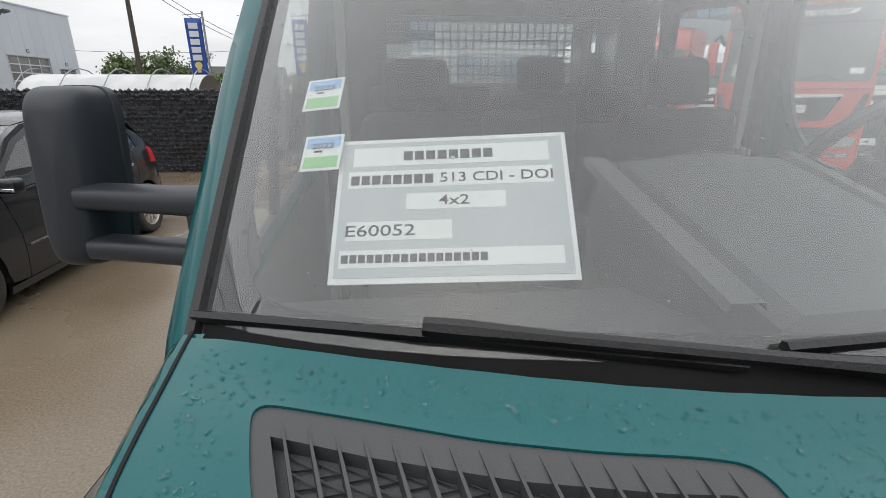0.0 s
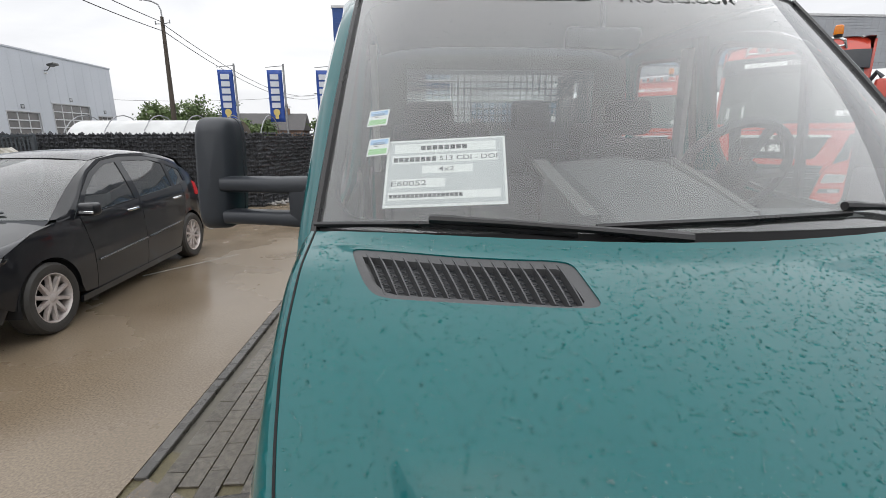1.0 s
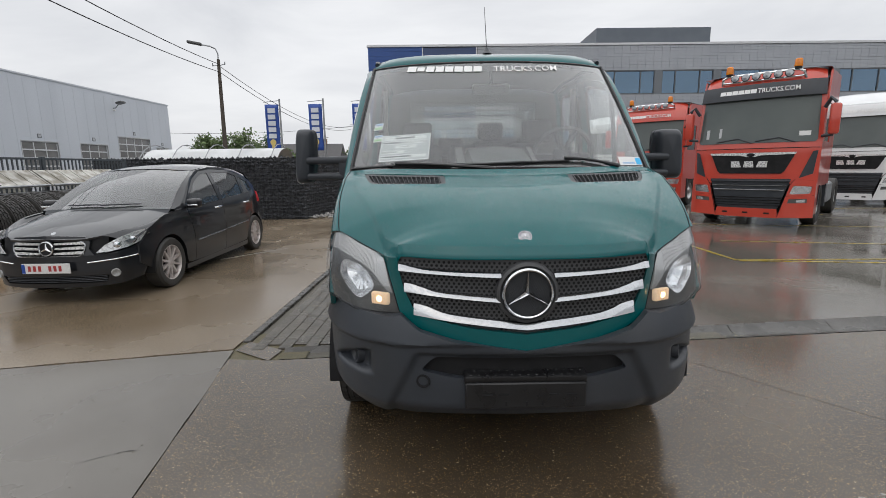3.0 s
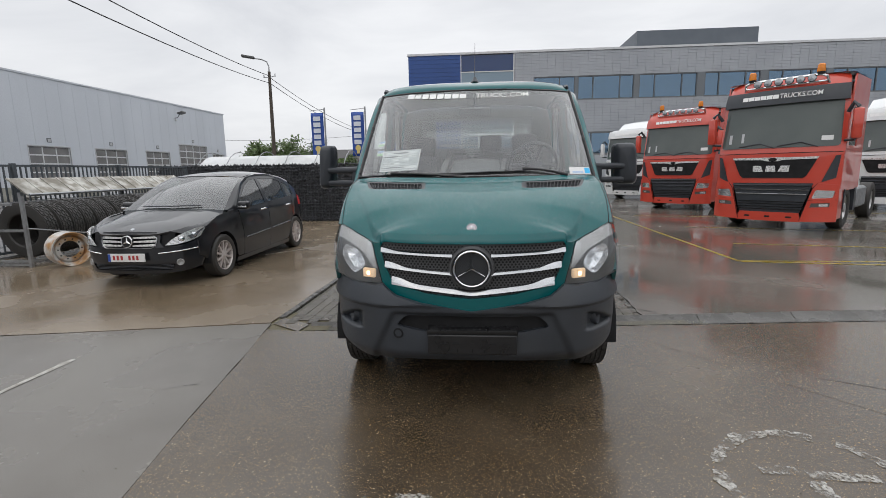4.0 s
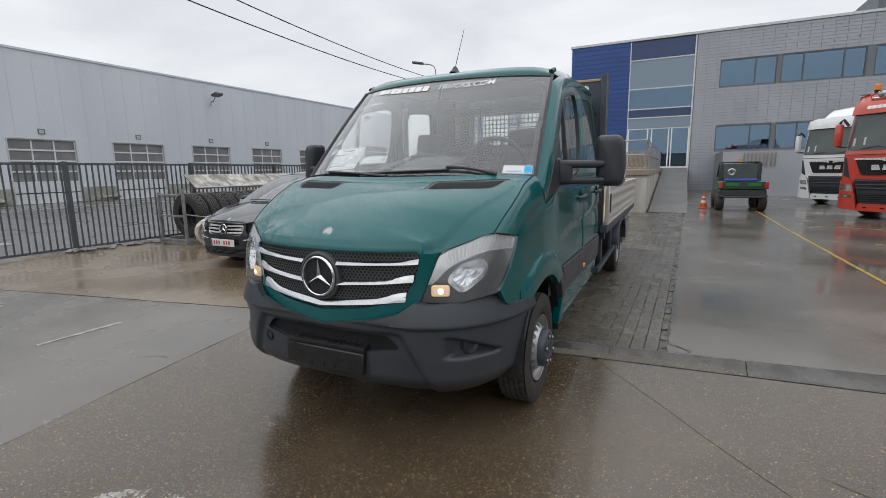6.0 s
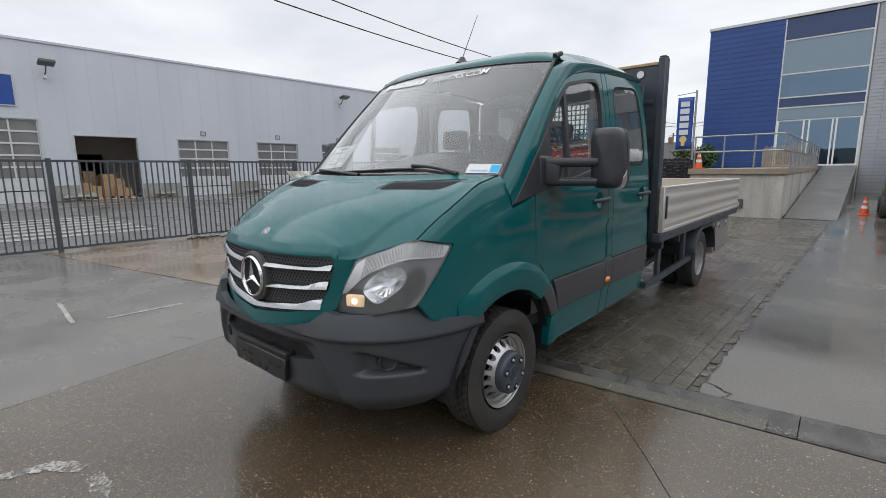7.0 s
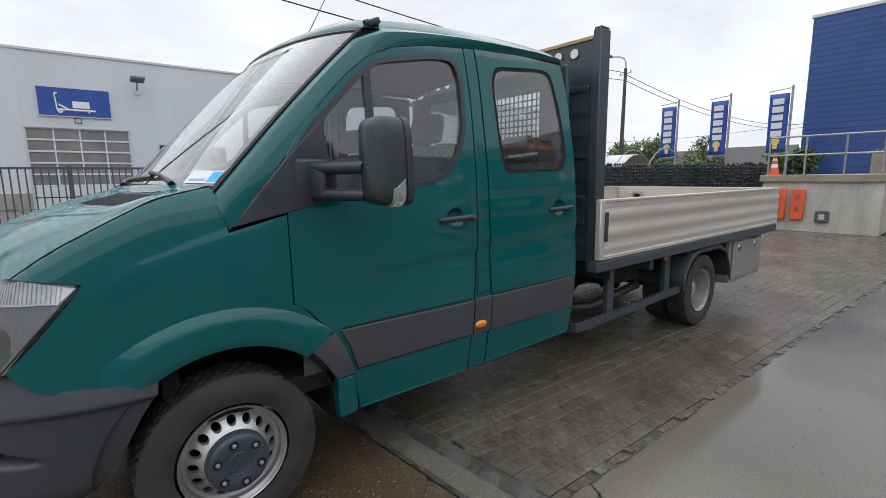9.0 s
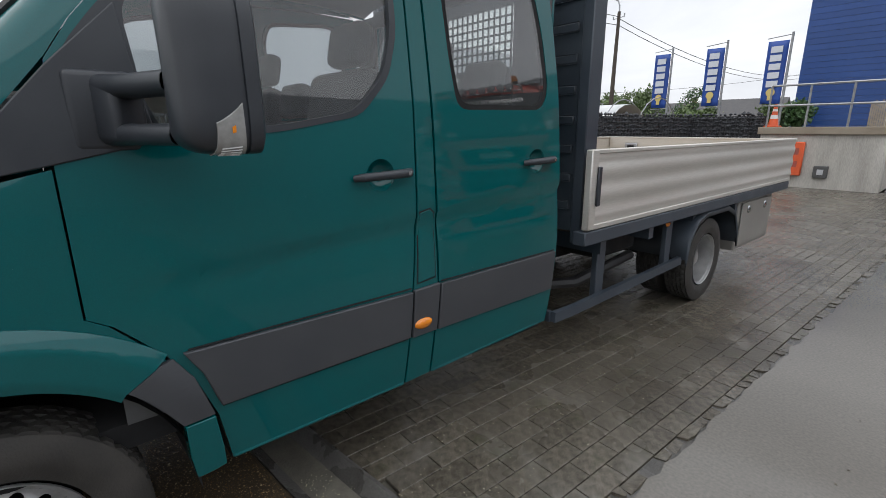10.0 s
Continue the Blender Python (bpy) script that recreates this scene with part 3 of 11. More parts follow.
M_TRIM_PALE = surf("pale_interior_lining", (0.3, 0.3, 0.29), (0.34, 0.34, 0.33), rough=0.8, scale=3, bump=0.05)
M_PAPER = surf("white_paper", (0.66, 0.66, 0.65), (0.7, 0.7, 0.69), rough=0.5, bump=0.0)
M_PAPER_GREY = surf("grey_paper", (0.42, 0.43, 0.44), (0.45, 0.46, 0.47), rough=0.4, bump=0.0)
M_INK = surf("dark_ink", (0.03, 0.03, 0.035), rough=0.5, bump=0)
M_CAR_BLACK = surf("black_car_paint", (0.010, 0.011, 0.0135), (0.013, 0.014, 0.017), rough=0.3, scale=2, bump=0.0, coat=1.0, spec=0.1)
M_CAR_GLASS = glass_mat("car_glass", (0.42, 0.48, 0.47), f0=0.12, top=0.7, film_haze=0.02)
M_TRUCK_RED = surf("orange_red_truck_paint", (0.5, 0.05, 0.028), (0.54, 0.055, 0.03), rough=0.28, scale=2, bump=0.01, coat=0.8)
M_TRUCK_WHITE = surf("white_truck_paint", (0.66, 0.67, 0.67), (0.7, 0.71, 0.71), rough=0.3, scale=2, bump=0.01, coat=0.6)
M_TRUCK_GLASS = surf("dark_truck_glass", (0.075, 0.09, 0.088), (0.095, 0.11, 0.105), rough=0.05, bump=0, scale=1)
M_UTV_GREEN = surf("green_machine_paint", (0.02, 0.16, 0.03), rough=0.4, bump=0.02)
M_UTV_BLUE = surf("blue_tarp", (0.02, 0.04, 0.3), rough=0.5, bump=0.05)

# ---- ground ----
def flat(z):
    return lambda u, v: Vector((u, v, z))


ground = part("ground", grid(lambda u, v: Vector((-700 + 1400 * u, -700 + 1400 * v, -0.08)), 4, 4), M_ASPHALT)
tagged(ground, "wet grey asphalt ground round the yard", "ground", kind="structure")


def slab(name, outline, material, label, z=0.0, depth=0.07, step=3.0):
    ob = part(name, sheet(outline, flat(z), step=step, depth=depth, inward=(0, 0, -1)), material)
    return tagged(ob, label, "pavement", kind="structure")


def joint_l(y):
    return -2.08 + (0.8 - y) * 0.1673


def joint_r(y):
    return 1.2 + (0.78 - y) * 0.835


def ragged(a, b, n, amp, seed):
    """A broken concrete edge from a to b."""
    r = random.Random(seed)
    a, b = Vector(a), Vector(b)
    side = Vector((-(b - a).y, (b - a).x)).normalized()
    return [tuple(a + (b - a) * (i / n) + side * (r.uniform(-amp, amp) if 0 < i < n else 0)) for i in range(n + 1)]


gutter_lo = lambda x: 0.57 + (x + 1.66) * 0.0865
gutter_hi = lambda x: 0.80 + (x + 1.7) * 0.105
pave_r = lambda y: 1.68 + (y - 1.2) * 0.026
pave_l = lambda y: -2.045 + (y - 0.85) * 0.027
slab("pavement_front", ragged((joint_l(-16) + 0.003, -16), (joint_l(0.6) + 0.003, 0.6), 60, 0.008, 1) + [(-1.70, 0.56), (1.16, gutter_lo(1.16) - 0.006)] + ragged((1.2 - 0.003, 0.78), (joint_r(-16) - 0.003, -16), 60, 0.008, 2), M_AGGREGATE, "wet exposed aggregate concrete slab with gravel showing")
slab("pavement_left", [(-9.6, -0.66)] + ragged((-9.6, -16), (joint_l(-16) - 0.003, -16), 2, 0, 3) + ragged((joint_l(-15.9) - 0.003, -15.9), (joint_l(0.78) - 0.003, 0.78), 60, 0.008, 1), M_CONCRETE, "wet smooth grey concrete slab, cracked at the joint")
slab("pavement_yard", ragged((-9.6, -0.648), (-2.1, 0.806), 40, 0.008, 4) + [(pave_l(1.0) - 0.05, 1.0), (pave_l(14.4) - 0.05, 14.4), (-2.2, 40), (-9.6, 40)], M_YARD, "wet brownish concrete yard with shallow puddles")
slab("pavement_right", [(1.22, gutter_lo(1.2) - 0.006)] + ragged((1.2 + 0.003, 0.78), (joint_r(-16) + 0.003, -16), 60, 0.008, 2) + [(60, -16), (60, gutter_lo(8) - 0.006), (8, gutter_lo(8) - 0.006)], M_AGGREGATE, "wet grey concrete slab with a long joint")
slab("pavement_trucks", ragged((pave_r(1.2) + 0.045, gutter_hi(1.7) + 0.01), (60, gutter_hi(8) + 0.01), 2, 0, 5)[:1] + [(8, gutter_hi(8) + 0.01), (60, gutter_hi(8) + 0.01), (60, 40), (pave_r(14.4) + 0.04, 40)] + ragged((pave_r(14.4) + 0.025, 14.4), (pave_r(1.25) + 0.03, 1.25), 170, 0.014, 6), M_YARD_R, "wet pale concrete yard mirroring the parked lorries")
tagged(part("pavement_bed", sheet([(-2.3, 0.4), (2.1, 0.7), (2.6, 14.6), (-2.1, 14.6)], flat(-0.024), 2.0), M_JOINT), "dark sand bed between paving blocks", "pavement", kind="structure")
gutter = thing("gutter", "dished wet concrete gutter stones laid in a row", "gutter", kind="structure")
gx = -1.66
while gx < 12:
    gw = 0.98

    def gut(u, v, gx=gx, gw=gw):
        x = gx + 0.003 + u * (gw - 0.006)
        y = gutter_lo(x) * (1 - v) + gutter_hi(min(x, 4 + 0.3 * (x - 4) if x > 4 else x)) * v
        return Vector((x, y, 0.003 + 0.012 * math.exp(-((v - 0.94) / 0.08) ** 2) - 0.046 * math.sin(math.pi * min(1, v * 1.1)) ** 1.2 if v < 0.909 else 0.003 + 0.012 * math.exp(-((v - 0.94) / 0.08) ** 2)))
    part("gutter_stone", grid(gut, 2, 14), M_GUTTER, gutter)
    gx += gw
tagged(part("pavement_corner", sheet([(-2.07, 0.79), (-1.72, 0.57), (-1.68, 0.78), (-2.02, 0.98)], flat(-0.004), 0.1), M_AGGREGATE), "mossy pebble concrete patch at the slab corner", "pavement", kind="structure")

tagged(part("pavement_bed", sheet([(-2.25, 0.62), (-1.9, 0.42), (-1.45, 0.5), (-1.45, 1.05), (-2.0, 1.2)], flat(-0.014), 0.1), M_MOSS), "mossy gravel between the broken slab corners", "pavement", kind="structure")

# kerb row along the yard side of the paving
kerb = thing("kerb_row", "narrow grey concrete kerb stones along the paving", "kerb", kind="structure")
ky = 0.98
while ky < 14.3:
    b = bmesh.new()
    box(b, -0.035, 0.035, 0, 0.985, -0.06, 0.006, bevel=0.006)
    part("kerb_stone", b, M_GUTTER, kerb, at=pose(pave_l(ky) - 0.01, ky, 0, 0, 0, -1.5))
    ky += 1.0


def stripe(name, pts, w, material, label, z=0.004):
    bm = bmesh.new()
    a, b = Vector(pts[0]), Vector(pts[1])
    s = Vector((-(b - a).y, (b - a).x)).normalized() * w / 2
    n = max(2, int((b - a).length / 0.15))
    r = random.Random(len(name) + int(a.x * 100))
    rows = []
    for i in range(n + 1):
        p = a + (b - a) * i / n
        rows.append((bm.verts.new((*(p + s * r.uniform(0.75, 1.05)), z)), bm.verts.new((*(p - s * r.uniform(0.75, 1.05)), z))))
    for p, q in zip(rows, rows[1:]):
        bm.faces.new((p[0], p[1], q[1], q[0]))
    return tagged(part(name, bm, material), label, "road marking", kind="structure")


for a, b in (((-3.36, -0.92), (-3.34, -0.2)), ((-4.5, -1.12), (-3.45, -1.19)), ((-3.98, 4.69), (-3.17, 5.73))):
    stripe("line_marking", (a, b), 0.05, M_WHITE_LINE, "worn thin white painted line on concrete")
for a, b in (((4.18, 4.1), (4.19, 11.6)), ((4.2, 4.06), (12, 2.9)), ((4.2, 4.1), (12, 3.85)), ((5.0, 5.9), (14, 3.9)), ((5.2, 8.6), (14, 6.4)), ((4.9, 11.6), (10.5, 10.2)), ((4.3, 17.5), (4.2, 11.6)), ((8.3, 12.5), (15, 11.2))):
    stripe("line_marking", (a, b), 0.065, M_YELLOW_LINE, "worn yellow painted bay line on wet concrete")
# painted rings, broken by wear, one with strokes inside
def ring_marking(cx, cy, rx, ry, w, gaps, strokes, seed, label):
    r = random.Random(seed)
    ph = [r.uniform(0, 6.28) for _ in range(6)]
    bm = bmesh.new()
    n = 200
    rows = []
    for i in range(n + 1):
        g = 2 * math.pi * i / n
        q = 0.010 * math.sin(3 * g + ph[0]) + 0.006 * math.sin(11 * g + ph[1]) + 0.004 * math.sin(29 * g + ph[2])
        h = w / 2 * (1 + 0.18 * math.sin(7 * g + ph[3]) + 0.14 * math.sin(23 * g + ph[4]) + 0.12 * math.sin(61 * g + ph[5]))
        rows.append([bm.verts.new((cx + (rx + q + o) * math.cos(g), cy + (ry + q + o) * math.sin(g), 0.004)) for o in (-h, h)])
    for i in range(n):
        if any(a <= i * 360 / n <= c for a, c in gaps):
            continue
        bm.faces.new((rows[i][0], rows[i][1], rows[i + 1][1], rows[i + 1][0]))
    for (x0, y0), (x1, y1), sw in strokes:
        d = Vector((x1 - x0, y1 - y0))
        t = Vector((-d.y, d.x)).normalized() * sw / 2
        k = 12
        sr = [[bm.verts.new((x0 + d.x * i / k + t.x * e * r.uniform(0.7, 1.1), y0 + d.y * i / k + t.y * e * r.uniform(0.7, 1.1), 0.0045)) for e in (-1, 1)] for i in range(k + 1)]
        for p0, p1 in zip(sr, sr[1:]):
            bm.faces.new((p0[0], p0[1], p1[1], p1[0]))
    bmesh.ops.recalc_face_normals(bm, faces=bm.faces[:])
    tagged(part("ring_marking", bm, M_RING, smooth=False), label, "road marking", kind="structure")


ring_marking(1.70, -1.48, 0.457, 0.435, 0.068, ((52, 64), (160, 168), (262, 276)), (((1.45, -1.38), (1.63, -1.38), 0.07), ((1.66, -1.41), (1.98, -1.43), 0.065), ((1.65, -1.62), (1.66, -1.46), 0.09)), 5, "worn white painted ring with broken strokes")
ring_marking(-0.30, -2.12, 0.42, 0.42, 0.075, ((98, 112), (225, 246)), (), 8, "worn white painted ring on aggregate concrete")

# road beyond the fence, and a crossing
slab("road", [(-29.0, -60), (-9.9, -60), (-9.9, 90), (-29.0, 90)], M_ASPHALT, "wet grey asphalt road between fence and hall", z=-0.03, depth=0.04, step=20)
slab("forecourt", [(-30.3, -60), (-24.0, -60), (-24.0, 90), (-30.3, 90)], M_CONCRETE, "pale concrete apron before the hall doors", z=-0.02, depth=0.03, step=20)
for i in range(7):
    stripe("crossing_bar", ((-12.2 - 0.95 * i, -0.9), (-12.0 - 0.95 * i, 2.3)), 0.5, M_WHITE_LINE, "white bar of a worn zebra crossing", z=-0.018)

# ---- hall across the road ----
hall = thing("industrial_hall", "pale grey metal clad hall with sectional doors", "building")
HX = -30.3
DOORS = [(-1.56, 2.99, 4.3, 4, 7), (4.49, 7.5, 3.55, 0, 0), (9.79, 12.98, 3.55, 3, 6), (15.1, 18.34, 3.55, 3, 6), (20.6, 23.8, 3.57, 3, 6), (26.1, 29.35, 3.6, 3, 6), (31.7, 35.0, 3.62, 3, 6), (37.35, 40.6, 3.65, 3, 6), (42.2, 47.0, 4.5, 4, 7), (48.1, 50.3, 3.7, 3, 6)]
holes = [[(y0, 0.02), (y1, 0.02), (y1, z1), (y0, z1)] for y0, y1, z1, c, r in DOORS]
hw = part("wall", sheet([(-20, 0), (51, 0), (51, 8.35), (-20, 8.15)], lambda u, v: Vector((HX, u, v)), 6.0, holes), M_CLAD_HALL, hall, smooth=False)
solid(hw, 0.25, -1.0)
part("wall", boxes((HX - 30, HX - 0.26, 50.75, 51, 0, 8.35), (HX - 30, HX - 0.26, -20, -19.75, 0, 8.15), (HX - 30, HX - 29.75, -19.7, 50.7, 0, 8.3)), M_CLAD_HALL, hall, smooth=False)
roof_b = boxes((HX - 30.1, HX + 0.06, -20.1, 51.1, 8.34, 8.46))
for v in roof_b.verts:
    v.co.z -= 0.2 * (51 - v.co.y) / 71
part("roof", roof_b, M_CLAD_HALL, hall, smooth=False)
part("floor", boxes((HX - 29, HX - 0.3, -19, 50, -0.05, 0.0)), M_PLINTH, hall, smooth=False)
seams = bmesh.new()
for i in range(60):
    y = -19.3 + 1.18 * i
    lo = 0.9
    for y0, y1, z1, c, r in DOORS:
        if y0 - 0.05 < y < y1 + 0.05:
            lo = z1 + 0.12
    box(seams, HX, HX + 0.006, y - 0.012, y + 0.012, lo, 8.1)
part("cladding_seams", seams, M_CLAD_DARK, hall, smooth=False)
edges = sorted([(d[0], d[1]) for d in DOORS])
last = -20.0
for y0, y1 in edges + [(51.0, 51.0)]:
    part("plinth", boxes((HX + 0.002, HX + 0.05, last, y0 - 0.06, 0, 0.85)), M_PLINTH, hall, smooth=False)
    last = y1 + 0.06
for y0, y1, z1, c, r in DOORS:
    door = thing("sectional_door" if c else "open_doorway", "", "", at=pose(HX, y0, 0))
    door.parent = hall
    w = y1 - y0
    fr = boxes((-0.02, 0.03, -0.06, 0.0, 0, z1 + 0.06), (-0.02, 0.03, w, w + 0.06, 0, z1 + 0.06), (-0.02, 0.03, 0, w, z1, z1 + 0.06))
    part("door_frame", fr, M_ALU_FRAME, door, smooth=False)
    if not c:
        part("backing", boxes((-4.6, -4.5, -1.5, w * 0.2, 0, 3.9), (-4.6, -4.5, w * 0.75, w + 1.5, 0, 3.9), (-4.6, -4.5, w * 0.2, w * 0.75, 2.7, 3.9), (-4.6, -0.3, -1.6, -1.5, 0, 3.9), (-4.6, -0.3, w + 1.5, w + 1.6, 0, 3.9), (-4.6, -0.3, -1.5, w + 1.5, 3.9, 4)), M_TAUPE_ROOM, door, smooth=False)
        # the deeper room is darkened by its colour
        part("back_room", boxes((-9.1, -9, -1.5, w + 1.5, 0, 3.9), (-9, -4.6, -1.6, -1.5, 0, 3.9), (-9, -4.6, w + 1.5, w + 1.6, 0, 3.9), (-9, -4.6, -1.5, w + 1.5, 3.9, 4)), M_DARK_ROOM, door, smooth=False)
        continue
    rh = z1 / r
    solid_rows = (0, 1) if c == 4 else (0, 1)
    bars = bmesh.new()
    for i in range(c + 1):
        box(bars, -0.14, -0.06, i * w / c - 0.035, i * w / c + 0.035, solid_rows[-1] * rh + rh, z1)
    for j in range(2, r + 1):
        box(bars, -0.139, -0.055, 0, w, j * rh - 0.045, j * rh + 0.045)
    part("door_frame", bars, M_WHITE_FRAME, door, smooth=False)
    for j in solid_rows:
        b = bmesh.new()
        box(b, -0.14, -0.06, 0, w, j * rh + 0.008, (j + 1) * rh - 0.05, bevel=0.01)
        part("door_panel", b, M_DOOR_PANEL, door)
    for i in range(c):
        for j in range(2, r):
            part("pane", boxes((-0.11, -0.10, i * w / c + 0.035, (i + 1) * w / c - 0.035, j * rh + 0.045, (j + 1) * rh - 0.045)), M_HALL_PANE, door, smooth=False)
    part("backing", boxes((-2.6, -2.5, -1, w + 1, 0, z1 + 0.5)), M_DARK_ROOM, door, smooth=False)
    b = bmesh.new()
    box(b, 0.004, 0.03, w / 2 - 0.17, w / 2 + 0.17, z1 + 0.28, z1 + 0.58)
    part("blank_plate", b, M_WIN_FRAME, door, smooth=False)
    part("plate_face", boxes((0.031, 0.034, w / 2 - 0.12, w / 2 + 0.12, z1 + 0.33, z1 + 0.53)), M_PAPER_GREY, door, smooth=False)

sign = thing("hall_sign", "blue sign with a white pallet truck drawing on the hall", "sign", at=pose(HX + 0.02, -0.9, 4.96))
part("board", boxes((0, 0.05, 0, 3.13, 0, 1.46), bevel=0.01), M_BLUE, sign, smooth=False)
part("rim", boxes((0.0, 0.07, -0.05, 0.0, -0.05, 1.51), (0.0, 0.07, 3.13, 3.18, -0.05, 1.51), (0, 0.07, 0, 3.13, -0.05, 0), (0, 0.07, 0, 3.13, 1.46, 1.51)), M_ALU_FRAME, sign, smooth=False)
pt = bmesh.new()
for a, b, r in (((0.055, 0.78, 0.3), (0.055, 0.72, 1.15), 0.035), ((0.055, 0.72, 1.15), (0.055, 0.85, 1.2), 0.05), ((0.055, 0.85, 0.33), (0.055, 2.45, 0.33), 0.055), ((0.055, 0.85, 0.6), (0.055, 1.25, 0.36), 0.05)):
    rod(pt, a, b, r, 6)
for y, q in ((0.9, 0.13), (2.15, 0.07)):
    disc(pt, q, 16, pose(0.06, y, 0.27, 0, 90, 0))
box(pt, 0.052, 0.06, 1.45, 2.2, 0.45, 0.8)
part("drawing", pt, M_WHITE, sign, "white pallet truck outline", smooth=False)


def floodlight(y, z):
    f = thing("wall_floodlight", "grey floodlight on a bent arm on the hall wall", "floodlight", "hall floodlights", at=pose(HX + 0.01, y, z))
    b = bmesh.new()
    pipe(b, [(0, 0, -0.45), (0.25, 0, -0.42), (0.45, 0, -0.2), (0.6, 0, 0.0)], 0.035, 6)
    part("arm", b, M_WIN_FRAME, f)
    b = bmesh.new()
    box(b, -0.28, 0.28, -0.35, 0.35, -0.07, 0.1, bevel=0.03, m=pose(0.75, 0, 0.02, 0, -14, 0))
    part("housing", b, M_LAMP_BODY, f)
    b = bmesh.new()
    rod(b, (0, 0, -0.62), (0.2, 0, -0.62), 0.07, 8)
    part("bracket", b, M_WHITE, f)


floodlight(3.6, 7.1)
floodlight(22.5, 7.35)
floodlight(42.0, 7.5)

# ---- office building ----
OY = 32.7
office = thing("office_building", "grey panelled office block with a blue end and ribbon windows", "building")
WINS = []
for z0, z1 in ((6.5, 8.15), (2.57, 4.12)):
    for x0, x1, panes in ((3.9, 6.9, (1.9, 1.1)), (7.1, 11.1, (1.1, 1.9, 1.0)), (11.45, 15.5, (1.1, 1.9, 1.05)), (16.0, 19.8, (1.0, 1.8, 1.0)), (20.3, 24.2, (1.0, 1.9, 1.0)), (24.6, 28.5, (1.0, 1.9, 1.0)), (29, 33, (1, 1.9, 1.0))):
        WINS.append((x0, x1, z0, z1, panes))
pw, ph = 0.58, 0.19
pan = bmesh.new()
z = 0.0
while z < 9.85:
    x = 2.56
    while x < 40:
        x0, x1 = x + 0.006, x + pw - 0.006
        z1 = min(z + ph, 9.88)
        cuts = [w for w in WINS if w[2] - 0.02 < (z + z1) / 2 < w[3] + 0.02]
        segs = [(x0, x1)]
        for w in cuts:
            nxt = []
            for s0, s1 in segs:
                if s1 <= w[0] or s0 >= w[1]:
                    nxt.append((s0, s1))
                else:
                    if s0 < w[0]:
                        nxt.append((s0, w[0]))
                    if s1 > w[1]:
                        nxt.append((w[1], s1))
            segs = nxt
        for s0, s1 in segs:
            if s1 - s0 > 0.03:
                box(pan, s0, s1, OY, OY + 0.03, z + 0.006, z1 - 0.006)
        x += pw
    z += ph
tagged(part("wall_panels", pan, M_OFFICE, office, smooth=False), kind="stuff")
holes = [[(w[0], w[2]), (w[1], w[2]), (w[1], w[3]), (w[0], w[3])] for w in WINS]
solid(part("wall", sheet([(2.5, 0), (40, 0), (40, 9.9), (2.5, 9.9)], lambda u, v: Vector((u, OY + 0.032, v)), 8, holes), M_OFFICE_BACK, office, smooth=False), 0.3, -1)
part("wall", boxes((-5.35, -5.1, OY + 0.35, 52, 0, 9.85), (39.7, 40, OY + 0.4, 52, 0, 9.85), (-5.3, 40, 52, 52.2, 0, 9.85)), M_BLUE_CLAD, office, smooth=False)
part("floor", boxes((-5, 39.6, OY + 0.5, 51.9, 4.9, 5.2), (-5, 39.6, OY + 0.5, 51.9, 0.9, 1.1)), M_DARK_ROOM, office, smooth=False)
part("inner_wall", boxes((2.6, 39.6, OY + 6, OY + 6.2, 1.1, 9.6)), M_TRIM_PALE, office, smooth=False)
part("roof", boxes((-5.42, 40.1, OY - 0.06, 52.3, 9.9, 10.05)), M_ALU_FRAME, office, smooth=False)
part("plant_room", boxes((12.3, 21.4, 36.5, 44, 10.06, 12.08)), M_ROOFBOX, office, smooth=False)
for lower, upper in ((6.47, 8.18), (2.54, 4.15)):
    row_wins = sorted(w[:2] for w in WINS if lower < w[2] < upper)
    for (a0, a1), (c0, c1) in zip(row_wins, row_wins[1:]):
        part("pier_panel", boxes((a1, c0, OY - 0.012, OY - 0.003, lower + 0.03, upper - 0.03)), M_PIER, office, smooth=False)
bl = bmesh.new()
for i in range(33):
    box(bl, -5.35, -1.46, OY, OY + 0.05, i * 0.3 + 0.006, i * 0.3 + 0.294)
tagged(part("blue_cladding", bl, M_BLUE_CLAD, office, smooth=False), kind="stuff")
part("wall", boxes((-5.35, -1.46, OY + 0.052, OY + 0.3, 0, 9.9)), M_OFFICE_BACK, office, smooth=False)
for x0, x1, z0, z1, panes in WINS:
    win = thing("window", "", "", at=pose(x0, OY, z0))
    win.parent = office
    w, h = x1 - x0, z1 - z0
    fr = boxes((0, w, 0.03, 0.16, 0, 0.06), (0, w, 0.03, 0.16, h - 0.06, h), (0, 0.06, 0.03, 0.16, 0.06, h - 0.06), (w - 0.06, w, 0.03, 0.16, 0.06, h - 0.06))
    px = 0
    tot = sum(panes)
    for i, q in enumerate(panes):
        q = q * w / tot
        if i:
            box(fr, px - 0.035, px + 0.035, 0.03, 0.16, 0.06, h - 0.06)
        part("pane", boxes((px + 0.04, px + q - 0.04, 0.09, 0.10, 0.06, h - 0.06)), M_PANE_OFFICE, win, smooth=False)
        px += q
    part("window_frame", fr, M_WIN_FRAME, win, smooth=False)
